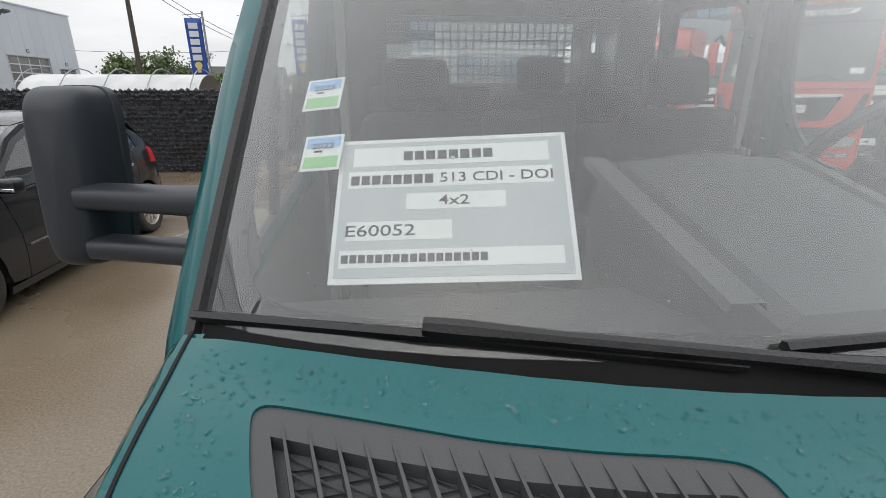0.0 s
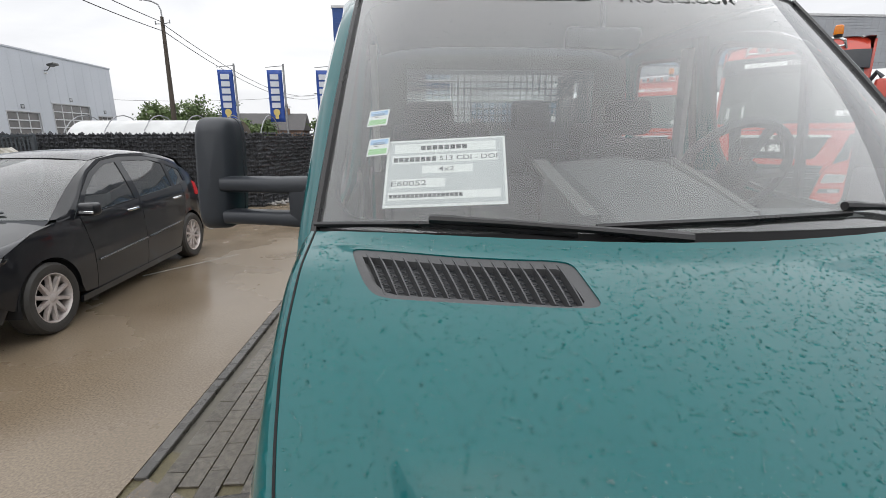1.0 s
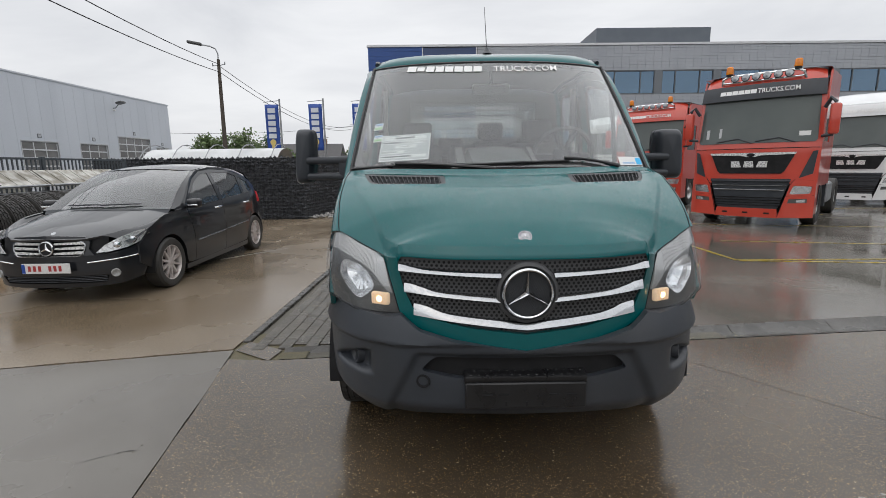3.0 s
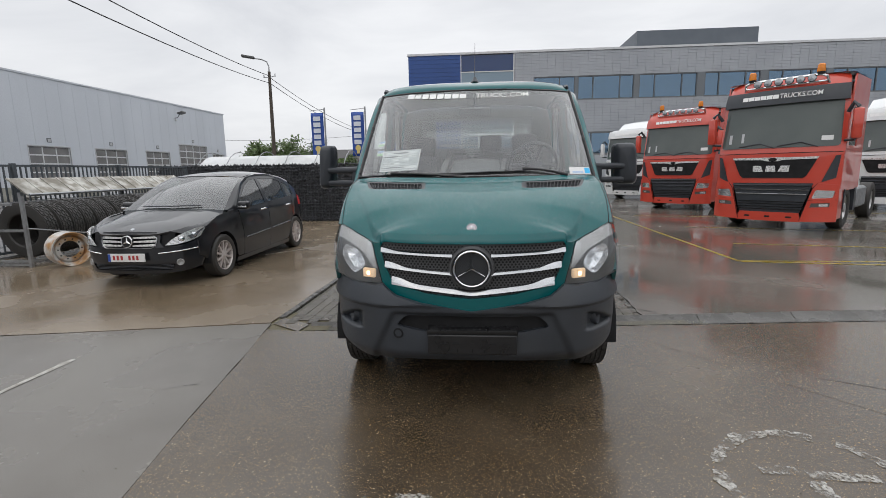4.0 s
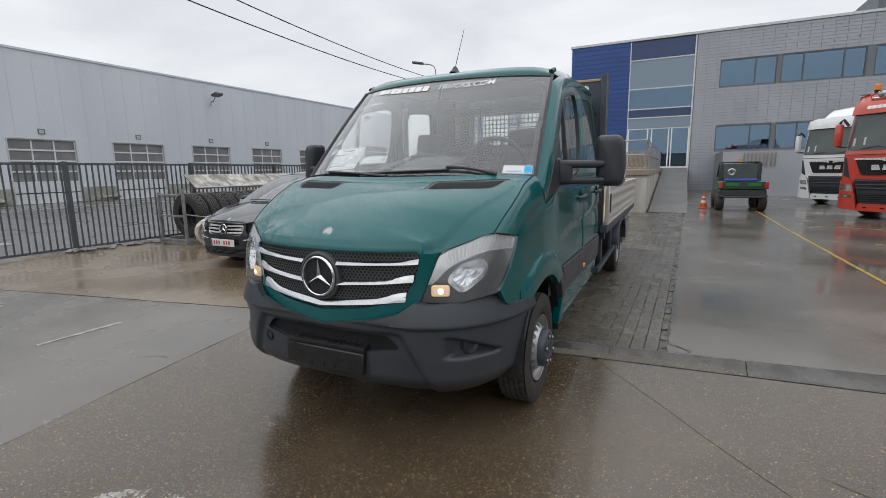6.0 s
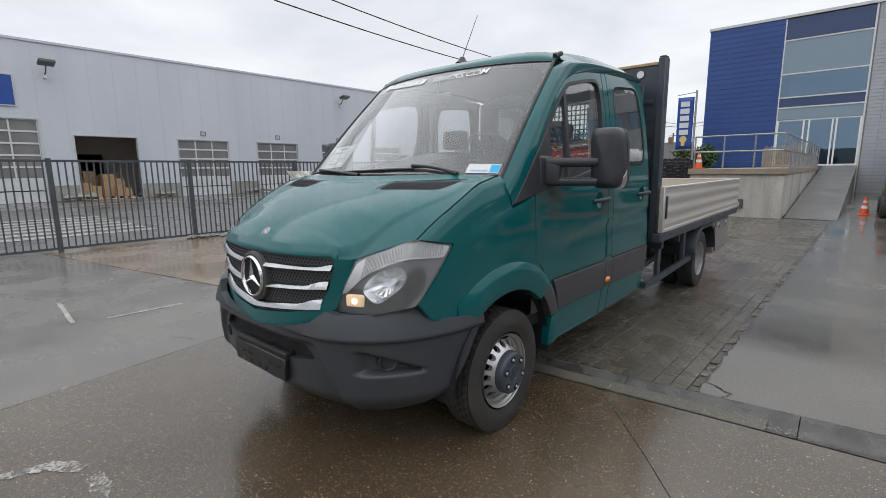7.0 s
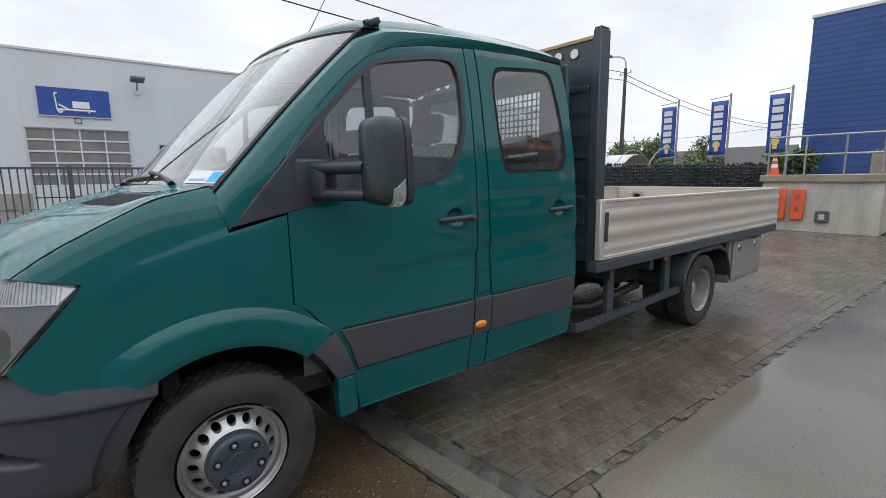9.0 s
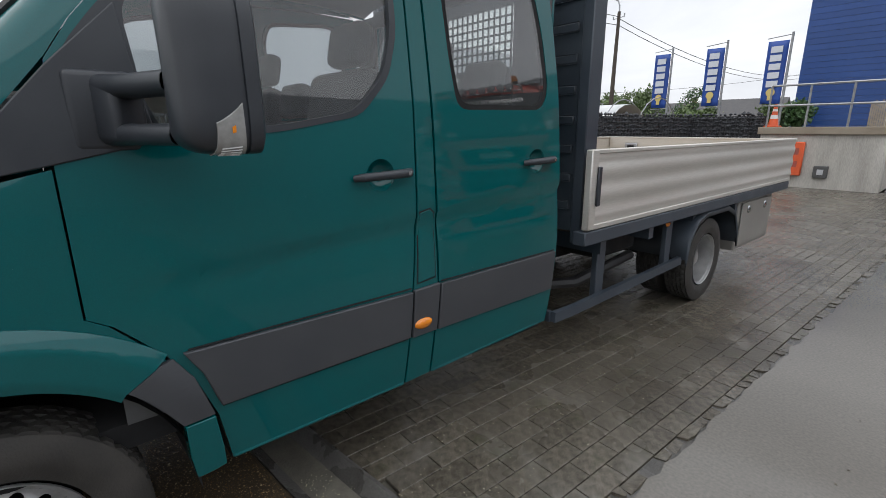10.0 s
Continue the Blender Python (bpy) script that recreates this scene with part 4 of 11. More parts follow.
# glazed entrance bay
bay = thing("entrance_bay", "", "", at=pose(-1.46, OY, 0))
bay.parent = office
part("upper_spandrel", boxes((0.05, 3.9, 0.04, 0.08, 8.72, 9.85)), M_PANE_BLUE, bay, smooth=False)
part("upper_glazing", boxes((0.05, 3.9, 0.04, 0.08, 6.82, 8.62)), M_PANE_GREY, bay, smooth=False)
part("clear_glazing", boxes((0.05, 3.9, 0.06, 0.08, 5.5, 6.75)), M_PANE_OFFICE, bay, smooth=False)
part("middle_spandrel", boxes((0.05, 3.9, 0.04, 0.08, 4.92, 5.42)), M_PANE_BLUE, bay, smooth=False)
part("lower_glazing", boxes((0.05, 3.9, 0.04, 0.08, 4.2, 4.85)), M_PANE_GREY, bay, smooth=False)
fr = boxes((0, 0.06, 0, 0.12, 0, 9.9), (3.88, 3.96, 0, 0.12, 0, 9.9))
for zz in (8.66, 6.78, 5.46, 4.88, 4.14):
    box(fr, 0.06, 3.88, 0, 0.11, zz - 0.035, zz + 0.035)
part("bay_frame", fr, M_WHITE_FRAME, bay, smooth=False)
dr = bmesh.new()
for x in (0.06, 1.3, 1.55, 2.6, 2.78, 3.8):
    box(dr, x, x + 0.08, 0.01, 0.1, 1.6, 4.1)
box(dr, 0.06, 3.88, 0.012, 0.098, 1.5, 1.6)
part("door_frame", dr, M_WHITE, bay, smooth=False)
part("door_glass", boxes((0.1, 3.86, 0.05, 0.06, 1.6, 4.1)), M_PANE_OFFICE, bay, smooth=False)
part("backing", boxes((0.1, 3.9, 4, 4.1, 1.0, 9.8)), M_TRIM_PALE, bay, smooth=False)
annex = thing("entrance_annex", "low grey rendered annex with a barred vent", "building")
part("body", boxes((4.0, 8.6, 26.5, OY - 0.01, 0, 2.35)), M_OFFICE_BACK, annex, smooth=False)
part("face", boxes((3.97, 8.63, 26.46, 26.5, 0, 2.3)), M_OFFICE, annex, smooth=False)
vb = bmesh.new()
for i in range(9):
    box(vb, 4.9 + i * 0.17, 4.96 + i * 0.17, 26.4, 26.45, 1.5, 2.2)
part("vent_bars", vb, M_DOCK_CAP, annex, smooth=False)

# ---- loading dock, ramp and rail ----
dock = thing("loading_dock", "stained concrete loading dock wall with a brown cap", "loading dock", kind="structure")
part("body", boxes((-1.56, 0.88, 14.34, OY - 0.02, 0, 1.26)), M_DOCK, dock, smooth=False)
part("cap", boxes((-1.62, 0.93, 14.26, OY - 0.02, 1.264, 1.44), bevel=0.01), M_DOCK_CAP, dock, smooth=False)
rp = bmesh.new()
vs = [rp.verts.new(p) for p in ((0.95, 14.6, 0.004), (2.15, 14.6, 0.004), (2.45, OY - 0.05, 1.5), (0.95, OY - 0.05, 1.5), (0.95, OY - 0.05, 0), (2.45, OY - 0.05, 0), (0.95, 14.6, 0.0), (2.15, 14.6, 0.0))]
for f in ((0, 1, 2, 3), (1, 7, 5, 2), (6, 0, 3, 4), (3, 2, 5, 4)):
    rp.faces.new([vs[i] for i in f])
tagged(part("ramp", rp, M_RAMP, smooth=False), "sloping concrete ramp up to the entrance", "ramp", kind="structure")
rail = thing("dock_railing", "galvanised steel handrail along the dock edge", "railing")
rl = bmesh.new()
for a, b in (((-1.5, 14.45, 2.42), (0.8, 14.45, 2.42)), ((0.8, 14.45, 2.42), (0.8, 31.5, 2.5)), ((-1.5, 14.45, 1.95), (0.8, 14.45, 1.95)), ((0.8, 14.45, 1.95), (0.8, 31.5, 2.0))):
    rod(rl, a, b, 0.024, 8)
part("handrail", rl, M_GALV, rail)
for x in (-1.5, -0.7, 0.1, 0.8):
    b = bmesh.new()
    rod(b, (x, 14.45, 1.44), (x, 14.45, 2.42), 0.024, 8)
    part("post", b, M_GALV, rail)
for i in range(1, 11):
    b = bmesh.new()
    rod(b, (0.8, 14.45 + i * 1.7, 1.44), (0.8, 14.45 + i * 1.7, 2.44), 0.024, 8)
    part("post", b, M_GALV, rail)
for i in range(26):
    b = bmesh.new()
    rod(b, (0.8, 16.5 + i * 0.55, 1.44), (0.8, 16.5 + i * 0.55, 2.0 + 0.3 * (i % 2)), 0.02, 6)
    part("baluster", b, M_GALV, rail)
sc = thing("slat_screen", "weathered timber slat screen on the dock", "screen")
for i in range(22):
    part("slat", boxes((-0.9 + i * 0.062, -0.85 + i * 0.062, 24.0, 24.03, 1.44, 2.3 + 0.05 * (i % 3))), M_DOCK_CAP, sc, smooth=False)

# ---- gabion wall ----
gab = thing("gabion_wall", "dark stone filled wire gabion wall", "gabion wall")
GSEG = (((-10.2, 10.7), (-4.25, 10.7), 1.75), ((-4.25, 10.7), (-3.3, 14.3), 1.72), ((-3.32, 14.3), (-1.6, 14.75), 1.72))
for (ax, ay), (bx, by), top in GSEG:
    a, b = Vector((ax, ay, 0)), Vector((bx, by, 0))
    d = (b - a)
    L = d.length
    d.normalize()
    nrm = Vector((d.y, -d.x, 0))
    st = bmesh.new()
    r = random.Random(int(ax * 7))
    k = 0
    vz = 0.0
    while vz < top:
        u = 0.0
        while u < L:
            s = r.uniform(0.045, 0.08)
            c = a + d * (u + r.uniform(-0.02, 0.02)) + nrm * r.uniform(-0.03, 0.02) + Vector((0, 0, vz + 0.05 + r.uniform(-0.02, 0.02)))
            q = [c + d * (s * r.uniform(0.7, 1.2) * i) + nrm * (0.04 * j) + Vector((0, 0, s * r.uniform(0.6, 1.1) * h)) for i, j, h in ((-1, 0, 0), (0, 0, -1), (1, 0, 0), (0, 0, 1), (0.1, 1, 0.1))]
            q = [st.verts.new(p) for p in q]
            for i in range(4):
                st.faces.new((q[i], q[(i + 1) % 4], q[4]))
            u += 0.105
        vz += 0.095
    tagged(part("stone_fill", st, M_GABION, gab, smooth=False), kind="stuff")
    core = bmesh.new()
    q = [core.verts.new(p + Vector((0, 0, h))) for h in (0, top) for p in (a - nrm * 0.02, b - nrm * 0.02, b - nrm * 0.5, a - nrm * 0.5)]
    for f in ((0, 1, 5, 4), (1, 2, 6, 5), (2, 3, 7, 6), (3, 0, 4, 7), (4, 5, 6, 7)):
        core.faces.new([q[i] for i in f])
    part("core", core, M_GABION, gab, smooth=False)
    wr = bmesh.new()
    n = int(L / 0.11)
    for i in range(n + 1):
        p = a + d * (L * i / n) + nrm * 0.05
        rod(wr, p, p + Vector((0, 0, top + 0.02)), 0.004, 3, caps=False)
    for j in range(int(top / 0.11) + 1):
        rod(wr, a + nrm * 0.05 + Vector((0, 0, j * 0.11)), b + nrm * 0.05 + Vector((0, 0, j * 0.11)), 0.004, 3, caps=False)
    part("wire_cage", wr, M_WIRE, gab, smooth=False)


def rubble(name, label, spots, smin, smax, seed, material):
    st = bmesh.new()
    r = random.Random(seed)
    for x, y, z in spots:
        s = r.uniform(smin, smax)
        q = [st.verts.new((x + s * r.uniform(0.6, 1.2) * i, y + s * r.uniform(0.6, 1.2) * j, z + s * r.uniform(0.5, 0.9) * h)) for i, j, h in ((-1, 0, 0.3), (0, -1, 0.3), (1, 0, 0.3), (0, 1, 0.3), (0.2, 0.1, 1), (0, 0, -0.3))]
        for i in range(4):
            st.faces.new((q[i], q[(i + 1) % 4], q[4]))
            st.faces.new((q[(i + 1) % 4], q[i], q[5]))
    return tagged(part(name, st, material, smooth=False), label, "rubble", kind="stuff")


r9 = random.Random(9)
rubble("rubble_heap", "loose grey stones heaped at the foot of the gabion wall", [(-4.0 + r9.uniform(-0.3, 0.5) + 0.26 * t, 10.9 + t + r9.uniform(-0.3, 0.3), 0.05 * r9.random()) for t in [r9.uniform(0, 3) for i in range(160)]], 0.04, 0.1, 2, M_RUBBLE)
rubble("rubble_strip", "grey broken stone strip along the foot of the fence", [(-8.95 + r9.gauss(0, 0.16), r9.uniform(2.0, 8.5), 0.03 * r9.random()) for i in range(520)], 0.03, 0.09, 3, M_RUBBLE)

# ---- fence ----
fence = thing("bar_fence", "dark grey steel bar fence along the road", "fence")
FX = -9.05
fr = bmesh.new()
for y0, y1 in ((-2.3, -0.28), (-0.28, 2.2), (2.2, 4.9), (4.9, 7.6), (7.6, 10.3)):
    for zz in (0.07, 1.73):
        b = bmesh.new()
        box(b, FX - 0.02, FX + 0.02, y0 + 0.04, y1 - 0.04, zz - 0.022, zz + 0.022)
        part("fence_rail", b, M_FENCE, fence, smooth=False)
for y in (-0.28, 2.2, 4.9, 7.6, 10.3):
    b = bmesh.new()
    box(b, FX - 0.045, FX + 0.045, y - 0.04, y + 0.04, -0.02, 1.78, bevel=0.006)
    part("post", b, M_FENCE, fence, smooth=False)
b = bmesh.new()
box(b, FX - 0.09, FX + 0.09, -2.48, -2.3, -0.05, 1.78, bevel=0.01)
box(b, FX - 0.16, FX + 0.16, -2.55, -2.23, -0.06, -0.03)
part("gate_post", b, M_BLACK_IRON, fence, smooth=False)
bar = boxes((FX - 0.012, FX + 0.012, -0.012, 0.012, 0.09, 1.72))
y = -2.18
first = None
while y < 10.2:
    if min(abs(y - q) for q in (-0.28, 2.2, 4.9, 7.6, 10.3)) > 0.06:
        if first is None:
            first = part("fence_bar", bar, M_FENCE, fence, smooth=False, at=pose(0, y, 0))
        else:
            o = new("fence_bar", first.data)
            o.parent = fence
            o.matrix_basis = pose(0, y, 0)
    y += 0.113

# ---- poles, lamp, flags, cables ----
lamp = thing("street_lamp", "tall brown pole with a curved street lamp arm", "street lamp", at=pose(-15.2, 30.4, 0))
b = bmesh.new()
pipe(b, [(0, 0, 0), (0.05, 0, 4), (0.1, 0, 8.7)], [0.17, 0.14, 0.1], 10)
part("pole", b, M_POLE, lamp)
b = bmesh.new()
pipe(b, [(0.1, 0, 8.5), (0.1, 0, 9.05), (0.0, -0.05, 9.35), (-0.3, -0.15, 9.5), (-0.85, -0.3, 9.58)], 0.045, 8)
part("arm", b, M_GALV, lamp)
b = bmesh.new()
box(b, -0.55, 0.35, -0.16, 0.16, -0.07, 0.1, bevel=0.05, m=pose(-1.1, -0.38, 9.62, 0, 8, 18))
part("lamp_head", b, M_LAMP_BODY, lamp)
b = bmesh.new()
for s in (-1, 1):
    rod(b, (0.1, 0, 8.3), (0.1 + 0.5 * s, -0.2 * s, 8.35), 0.025, 6)
    rod(b, (0.1 + 0.5 * s, -0.2 * s, 8.3), (0.1 + 0.5 * s, -0.2 * s, 8.5), 0.04, 6)
part("insulators", b, M_GALV, lamp)


def cable(a, b, sag, r=0.022, label="black overhead cable sagging between poles"):
    a, b = Vector(a), Vector(b)
    pts = [a + (b - a) * t + Vector((0, 0, -4 * sag * t * (1 - t))) for t in [i / 16 for i in range(17)]]
    bm = bmesh.new()
    pipe(bm, pts, r, 5)
    tagged(part("overhead_cable", bm, M_CABLE), label, "cable")


cable((-15.1, 30.4, 8.4), (-10.9, -1.9, 7.7), 0.5)
cable((-15.1, 30.4, 7.9), (-10.9, -1.9, 6.95), 0.5)
cable((-15.1, 30.4, 8.3), (-14, 75, 8.0), 1.6)
cable((-15.1, 30.4, 7.9), (-14, 75, 7.6), 1.6)
cable((-40, 62, 6.4), (-14, 75, 8.0), 0.6)
cable((-14, 75, 8.0), (8, 88, 8.0), 0.6)
for x, y, h in ((-14, 75, 8.6), (-19.5, 78, 6.8), (-9.5, 70, 7.0)):
    p = thing("utility_pole", "distant dark wooden utility pole", "utility pole", "utility poles", at=pose(x, y, 0))
    b = bmesh.new()
    rod(b, (0, 0, 0), (0, 0, h), 0.15, 8, 0.1)
    part("pole", b, M_POLE, p)
    part("crossarm", boxes((-0.6, 0.6, -0.05, 0.05, h - 0.5, h - 0.4)), M_POLE, p, smooth=False)

flag0 = None
for x, y in ((-10.85, 29.3), (-7.97, 29.3), (-5.08, 29.3)):
    if flag0:
        copy_thing(flag0, pose(x, y, 0))
        continue
    flag0 = f = thing("banner_flag", "tall blue banner with pale lettering on a grey pole", "flag", "banner flags", at=pose(x, y, 0))
    b = bmesh.new()
    rod(b, (0, 0, 0), (0, 0, 5.95), 0.07, 10, 0.055)
    part("pole", b, M_GALV, f)
    b = bmesh.new()
    rod(b, (0, 0, 5.85), (-1.05, 0, 5.75), 0.022, 6)
    part("crossbar", b, M_GALV, f)
    b = bmesh.new()
    rod(b, (0, 0, 2.55), (-1.0, 0, 2.5), 0.022, 6)
    part("crossbar", b, M_GALV, f)
    banner = part("banner", grid(lambda u, v: Vector((-0.1 - 0.88 * u, 0.03 * math.sin(3 * v + 2 * u), 2.6 + 3.0 * v)), 4, 12), M_BLUE, f)
    solid(banner, 0.006, 0)
    zz = 3.42
    for i in range(5):
        part("letter_bar", boxes((-0.82, -0.32, -0.05, -0.038, zz, zz + 0.3)), M_SILVER_LETTER, f, smooth=False)
        zz += 0.41
    lg = bmesh.new()
    disc(lg, 0.2, 16, pose(-0.57, -0.045, 3.16, 90, 0, 0))
    box(lg, -0.67, -0.47, -0.05, -0.038, 2.78, 3.1)
    part("emblem_shape", lg, M_YELLOW, f, "yellow emblem shape", smooth=False)

stop = thing("stop_sign_pole", "brown utility pole with red and white bands", "utility pole", at=pose(-10.95, -1.95, 0))
b = bmesh.new()
pipe(b, [(0.05, 0, 1.72), (-0.12, 0.06, 5.0), (-0.3, 0.1, 8.9)], [0.14, 0.125, 0.1], 10)
part("pole", b, M_POLE, stop)
for i in range(9):
    b = bmesh.new()
    rod(b, (0.145 - 0.011 * i, 0, -0.05 + 0.2 * i), (0.134 - 0.011 * i, 0, 0.148 + 0.2 * i), 0.145, 10)
    part("band", b, M_FADED_RED if i % 2 else M_PLINTH, stop)
ss = thing("stop_sign", "red octagonal stop sign with white border", "road sign", at=pose(-10.7, -2.0, 2.72, 90, 0, 82))
b = bmesh.new()
lathe(b, [(0.0, 0.0), (0.40, 0.0), (0.40, 0.02), (0.0, 0.02)], 8, pose(0, 0, 0, 0, 0, 22.5))
part("border", b, M_WHITE, ss, smooth=False)
b = bmesh.new()
lathe(b, [(0.0, 0.024), (0.37, 0.024), (0.37, 0.021)], 8, pose(0, 0, 0, 0, 0, 22.5))
part("face", b, M_RED, ss, smooth=False)
lettering("word", "STOP", 0.3, M_WHITE, ss, pose(0, 0, 0.027), 0.001, 0.56)
b = bmesh.new()
rod(b, (0, 0, 0), (0, 0, -0.2), 0.03, 6)
part("bracket", b, M_GALV, ss)

# ---- distance: tunnel tent, houses, trees ----
tent = thing("storage_tent", "low barrel roofed white tarpaulin tent", "tent")
part("cover", grid(lambda u, v: Vector((-12.4 + 5.5 * u, 17.6 - 1.7 * math.cos(math.pi * v), 0.0 + 2.3 * math.sin(math.pi * v) ** 0.7)), 12, 14), M_TARP, tent)
b = bmesh.new()
for i in range(6):
    pipe(b, [(-12.4 + 1.32 * i, 17.6 - 1.73 * math.cos(math.pi * v / 12), 0.0 + 2.48 * max(0.0, math.sin(math.pi * v / 12)) ** 0.7) for v in range(13)], 0.02, 5)
part("hoops", b, M_GALV, tent)


def house(x, y, w, d, h, ridge, turn):
    t = thing("distant_house", "distant brick house with a dark tiled gable roof", "house", "distant houses", at=pose(x, y, 0, 0, 0, turn))
    part("wall", boxes((0, w, 0, d, 0, h)), M_HOUSE, t, smooth=False)
    b = bmesh.new()
    q = [b.verts.new(p) for p in ((-0.3, -0.3, h), (w + 0.3, -0.3, h), (w + 0.3, d + 0.3, h), (-0.3, d + 0.3, h), (-0.3, d / 2, ridge), (w + 0.3, d / 2, ridge))]
    for f in ((0, 1, 5, 4), (2, 3, 4, 5), (0, 4, 3), (1, 2, 5), (0, 3, 2, 1)):
        b.faces.new([q[i] for i in f])
    part("roof", b, M_ROOF_TILE, t, smooth=False)
    for i in range(3):
        wn2 = part("window", boxes((w * (0.15 + 0.28 * i), w * (0.15 + 0.28 * i) + 0.9, -0.04, -0.004, 1.0, 2.2)), M_TRUCK_GLASS, t, smooth=False)
    part("chimney", boxes((w * 0.7, w * 0.7 + 0.6, d / 2 - 0.3, d / 2 + 0.3, ridge - 0.4, ridge + 0.7)), M_HOUSE, t, smooth=False)


house(-24, 66, 9, 8, 2.6, 5.0, 4)
house(-13, 68, 9, 8, 3.0, 5.6, -3)
house(-36, 74, 10, 8, 2.8, 5.2, 8)
house(0, 74, 11, 8, 2.8, 5.2, 0)


def tree(x, y, h, spread, seed, material, trunk=1.6):
    r = random.Random(seed)
    t = thing("tree", "leafy green tree in spring beyond the yard", "tree", "trees beyond the yard", at=pose(x, y, 0))
    b = bmesh.new()
    pipe(b, [(0, 0, 0), (0.05, 0.02, trunk), (0.12, 0.05, h * 0.7)], [0.16, 0.12, 0.04], 7)
    tips = []
    for i in range(9):
        g = r.uniform(0, 6.28)
        z0 = r.uniform(trunk * 0.8, h * 0.6)
        e = Vector((math.cos(g) * spread * r.uniform(0.5, 0.85), math.sin(g) * spread * r.uniform(0.5, 0.85), z0 + r.uniform(0.5, 1.4)))
        pipe(b, [(0.05, 0.02, z0), tuple(Vector((0.05, 0.02, z0)).lerp(e, 0.5) + Vector((0, 0, 0.15))), tuple(e)], [0.06, 0.04, 0.015], 5)
        tips.append(e)
    part("trunk", b, M_BARK, t)
    b = bmesh.new()
    clumps = tips + [Vector((r.gauss(0, 0.4) * spread * 0.6, r.gauss(0, 0.4) * spread * 0.6, r.uniform(trunk, h))) for i in range(26)]
    for c in clumps:
        for i in range(80):
            p = c + Vector((r.gauss(0, 0.3), r.gauss(0, 0.3), r.gauss(0, 0.25))) * (0.4 + 0.25 * spread)
            a = Vector((r.uniform(-1, 1), r.uniform(-1, 1), r.uniform(-1, 1))).normalized() * r.uniform(0.07, 0.16)
            q = a.orthogonal().normalized() * a.length * 0.6
            b.faces.new([b.verts.new(p + v) for v in (-a, q, a, -q)])
    part("crown", b, material, t, smooth=False)


tree(-19.0, 42, 4.7, 2.2, 1, M_LEAF)
tree(-22.5, 43, 4.4, 1.9, 2, M_LEAF)
tree(-11.6, 36, 2.3, 1.0, 3, M_LEAF)
tree(-12.9, 37, 2.4, 1.0, 4, M_LEAF)
tree(-7.0, 36, 2.0, 0.8, 5, M_LEAF)
tree(-4.7, 31.4, 2.5, 0.5, 6, M_LEAF_DARK)
tree(-6.0, 38, 2.4, 0.9, 7, M_LEAF)
tree(-26, 70, 6.5, 2.8, 9, M_LEAF_DARK)
tree(-30, 66, 4.4, 2.0, 10, M_LEAF)

# ---- unseen wall added beyond the lorries to darken the van's reflections ----
b = bmesh.new()
box(b, 30.0, 30.4, -26, 28, 0, 8.5)
for i in range(26):
    box(b, 29.97, 29.998, -25.8 + 2.07 * i, -25.76 + 2.07 * i, 0, 8.5)
tagged(part("wall_east", b, M_OFFICE, smooth=False), "plain grey wall added out of view to darken the van's reflections", "wall", kind="structure")

# ---- the green crew-cab van with a flat bed ----
van = thing("crew_cab_truck", "dark green crew cab van with aluminium dropside bed", "van")
base_x = smooth_curve([0.33, 0.5, 0.7, 0.9, 1.1, 1.27, 1.45, 1.7, 2.0, 2.15, 2.25], [0.952, 0.972, 0.985, 0.988, 0.984, 0.977, 0.967, 0.945, 0.910, 0.885, 0.855])
front_taper = smooth_curve([-0.9, -0.75, -0.5, -0.25, 0.0, 0.3], [0.16, 0.1, 0.05, 0.022, 0.006, 0.0])
hood_c = smooth_curve([-1.0, -0.965, -0.940, -0.93, -0.88, -0.8, -0.6, -0.4, -0.22, 0.05], [1.09, 1.122, 1.142, 1.150, 1.186, 1.236, 1.327, 1.395, 1.438, 1.475])
hood_w = smooth_curve([-0.858, -0.784, -0.73, -0.67, -0.624, -0.56, -0.5, -0.4, -0.3, 0.0, 0.12], [0.559, 0.625, 0.70, 0.795, 0.855, 0.869, 0.878, 0.890, 0.894, 0.894, 0.894])
# height of the bonnet's rim, plan of its side crease, and how deep that crease falls
hood_rim = smooth_curve([-0.858, -0.784, -0.73, -0.67, -0.624, -0.56, -0.5, -0.4, -0.3, -0.2, -0.1, 0.0, 0.12], [1.069, 1.081, 1.112, 1.142, 1.172, 1.220, 1.260, 1.316, 1.368, 1.416, 1.440, 1.460, 1.468])
hood_crease = smooth_curve([-0.86, -0.845, -0.805, -0.755, -0.685, -0.545, -0.45, -0.36, -0.1, 0.1], [0.535, 0.545, 0.572, 0.608, 0.648, 0.715, 0.760, 0.80, 0.868, 0.88])
hood_step = smooth_curve([-0.86, -0.82, -0.74, -0.67, -0.5, -0.3, 0.0], [0.034, 0.044, 0.032, 0.016, 0.008, 0.004, 0.0])


def soft_ramp(x, e):
    """Nought below zero, x above it, with a bend of width e."""
    k = x / e
    return x if k > 30 else 0.0 if k < -30 else e * math.log(1 + math.exp(k))


def hood_sweep(x, y):
    """How far the swept front edge draws the profile back."""
    t = max(0.0, min(1.0, (-0.60 - y) / 0.26))
    return 0.107 * (min(x, 0.62) / 0.559) ** 2.9 * t * t * (3 - 2 * t)


def scuttle(x):
    return -0.262 + 0.205 * (abs(x) / 0.885) ** 2


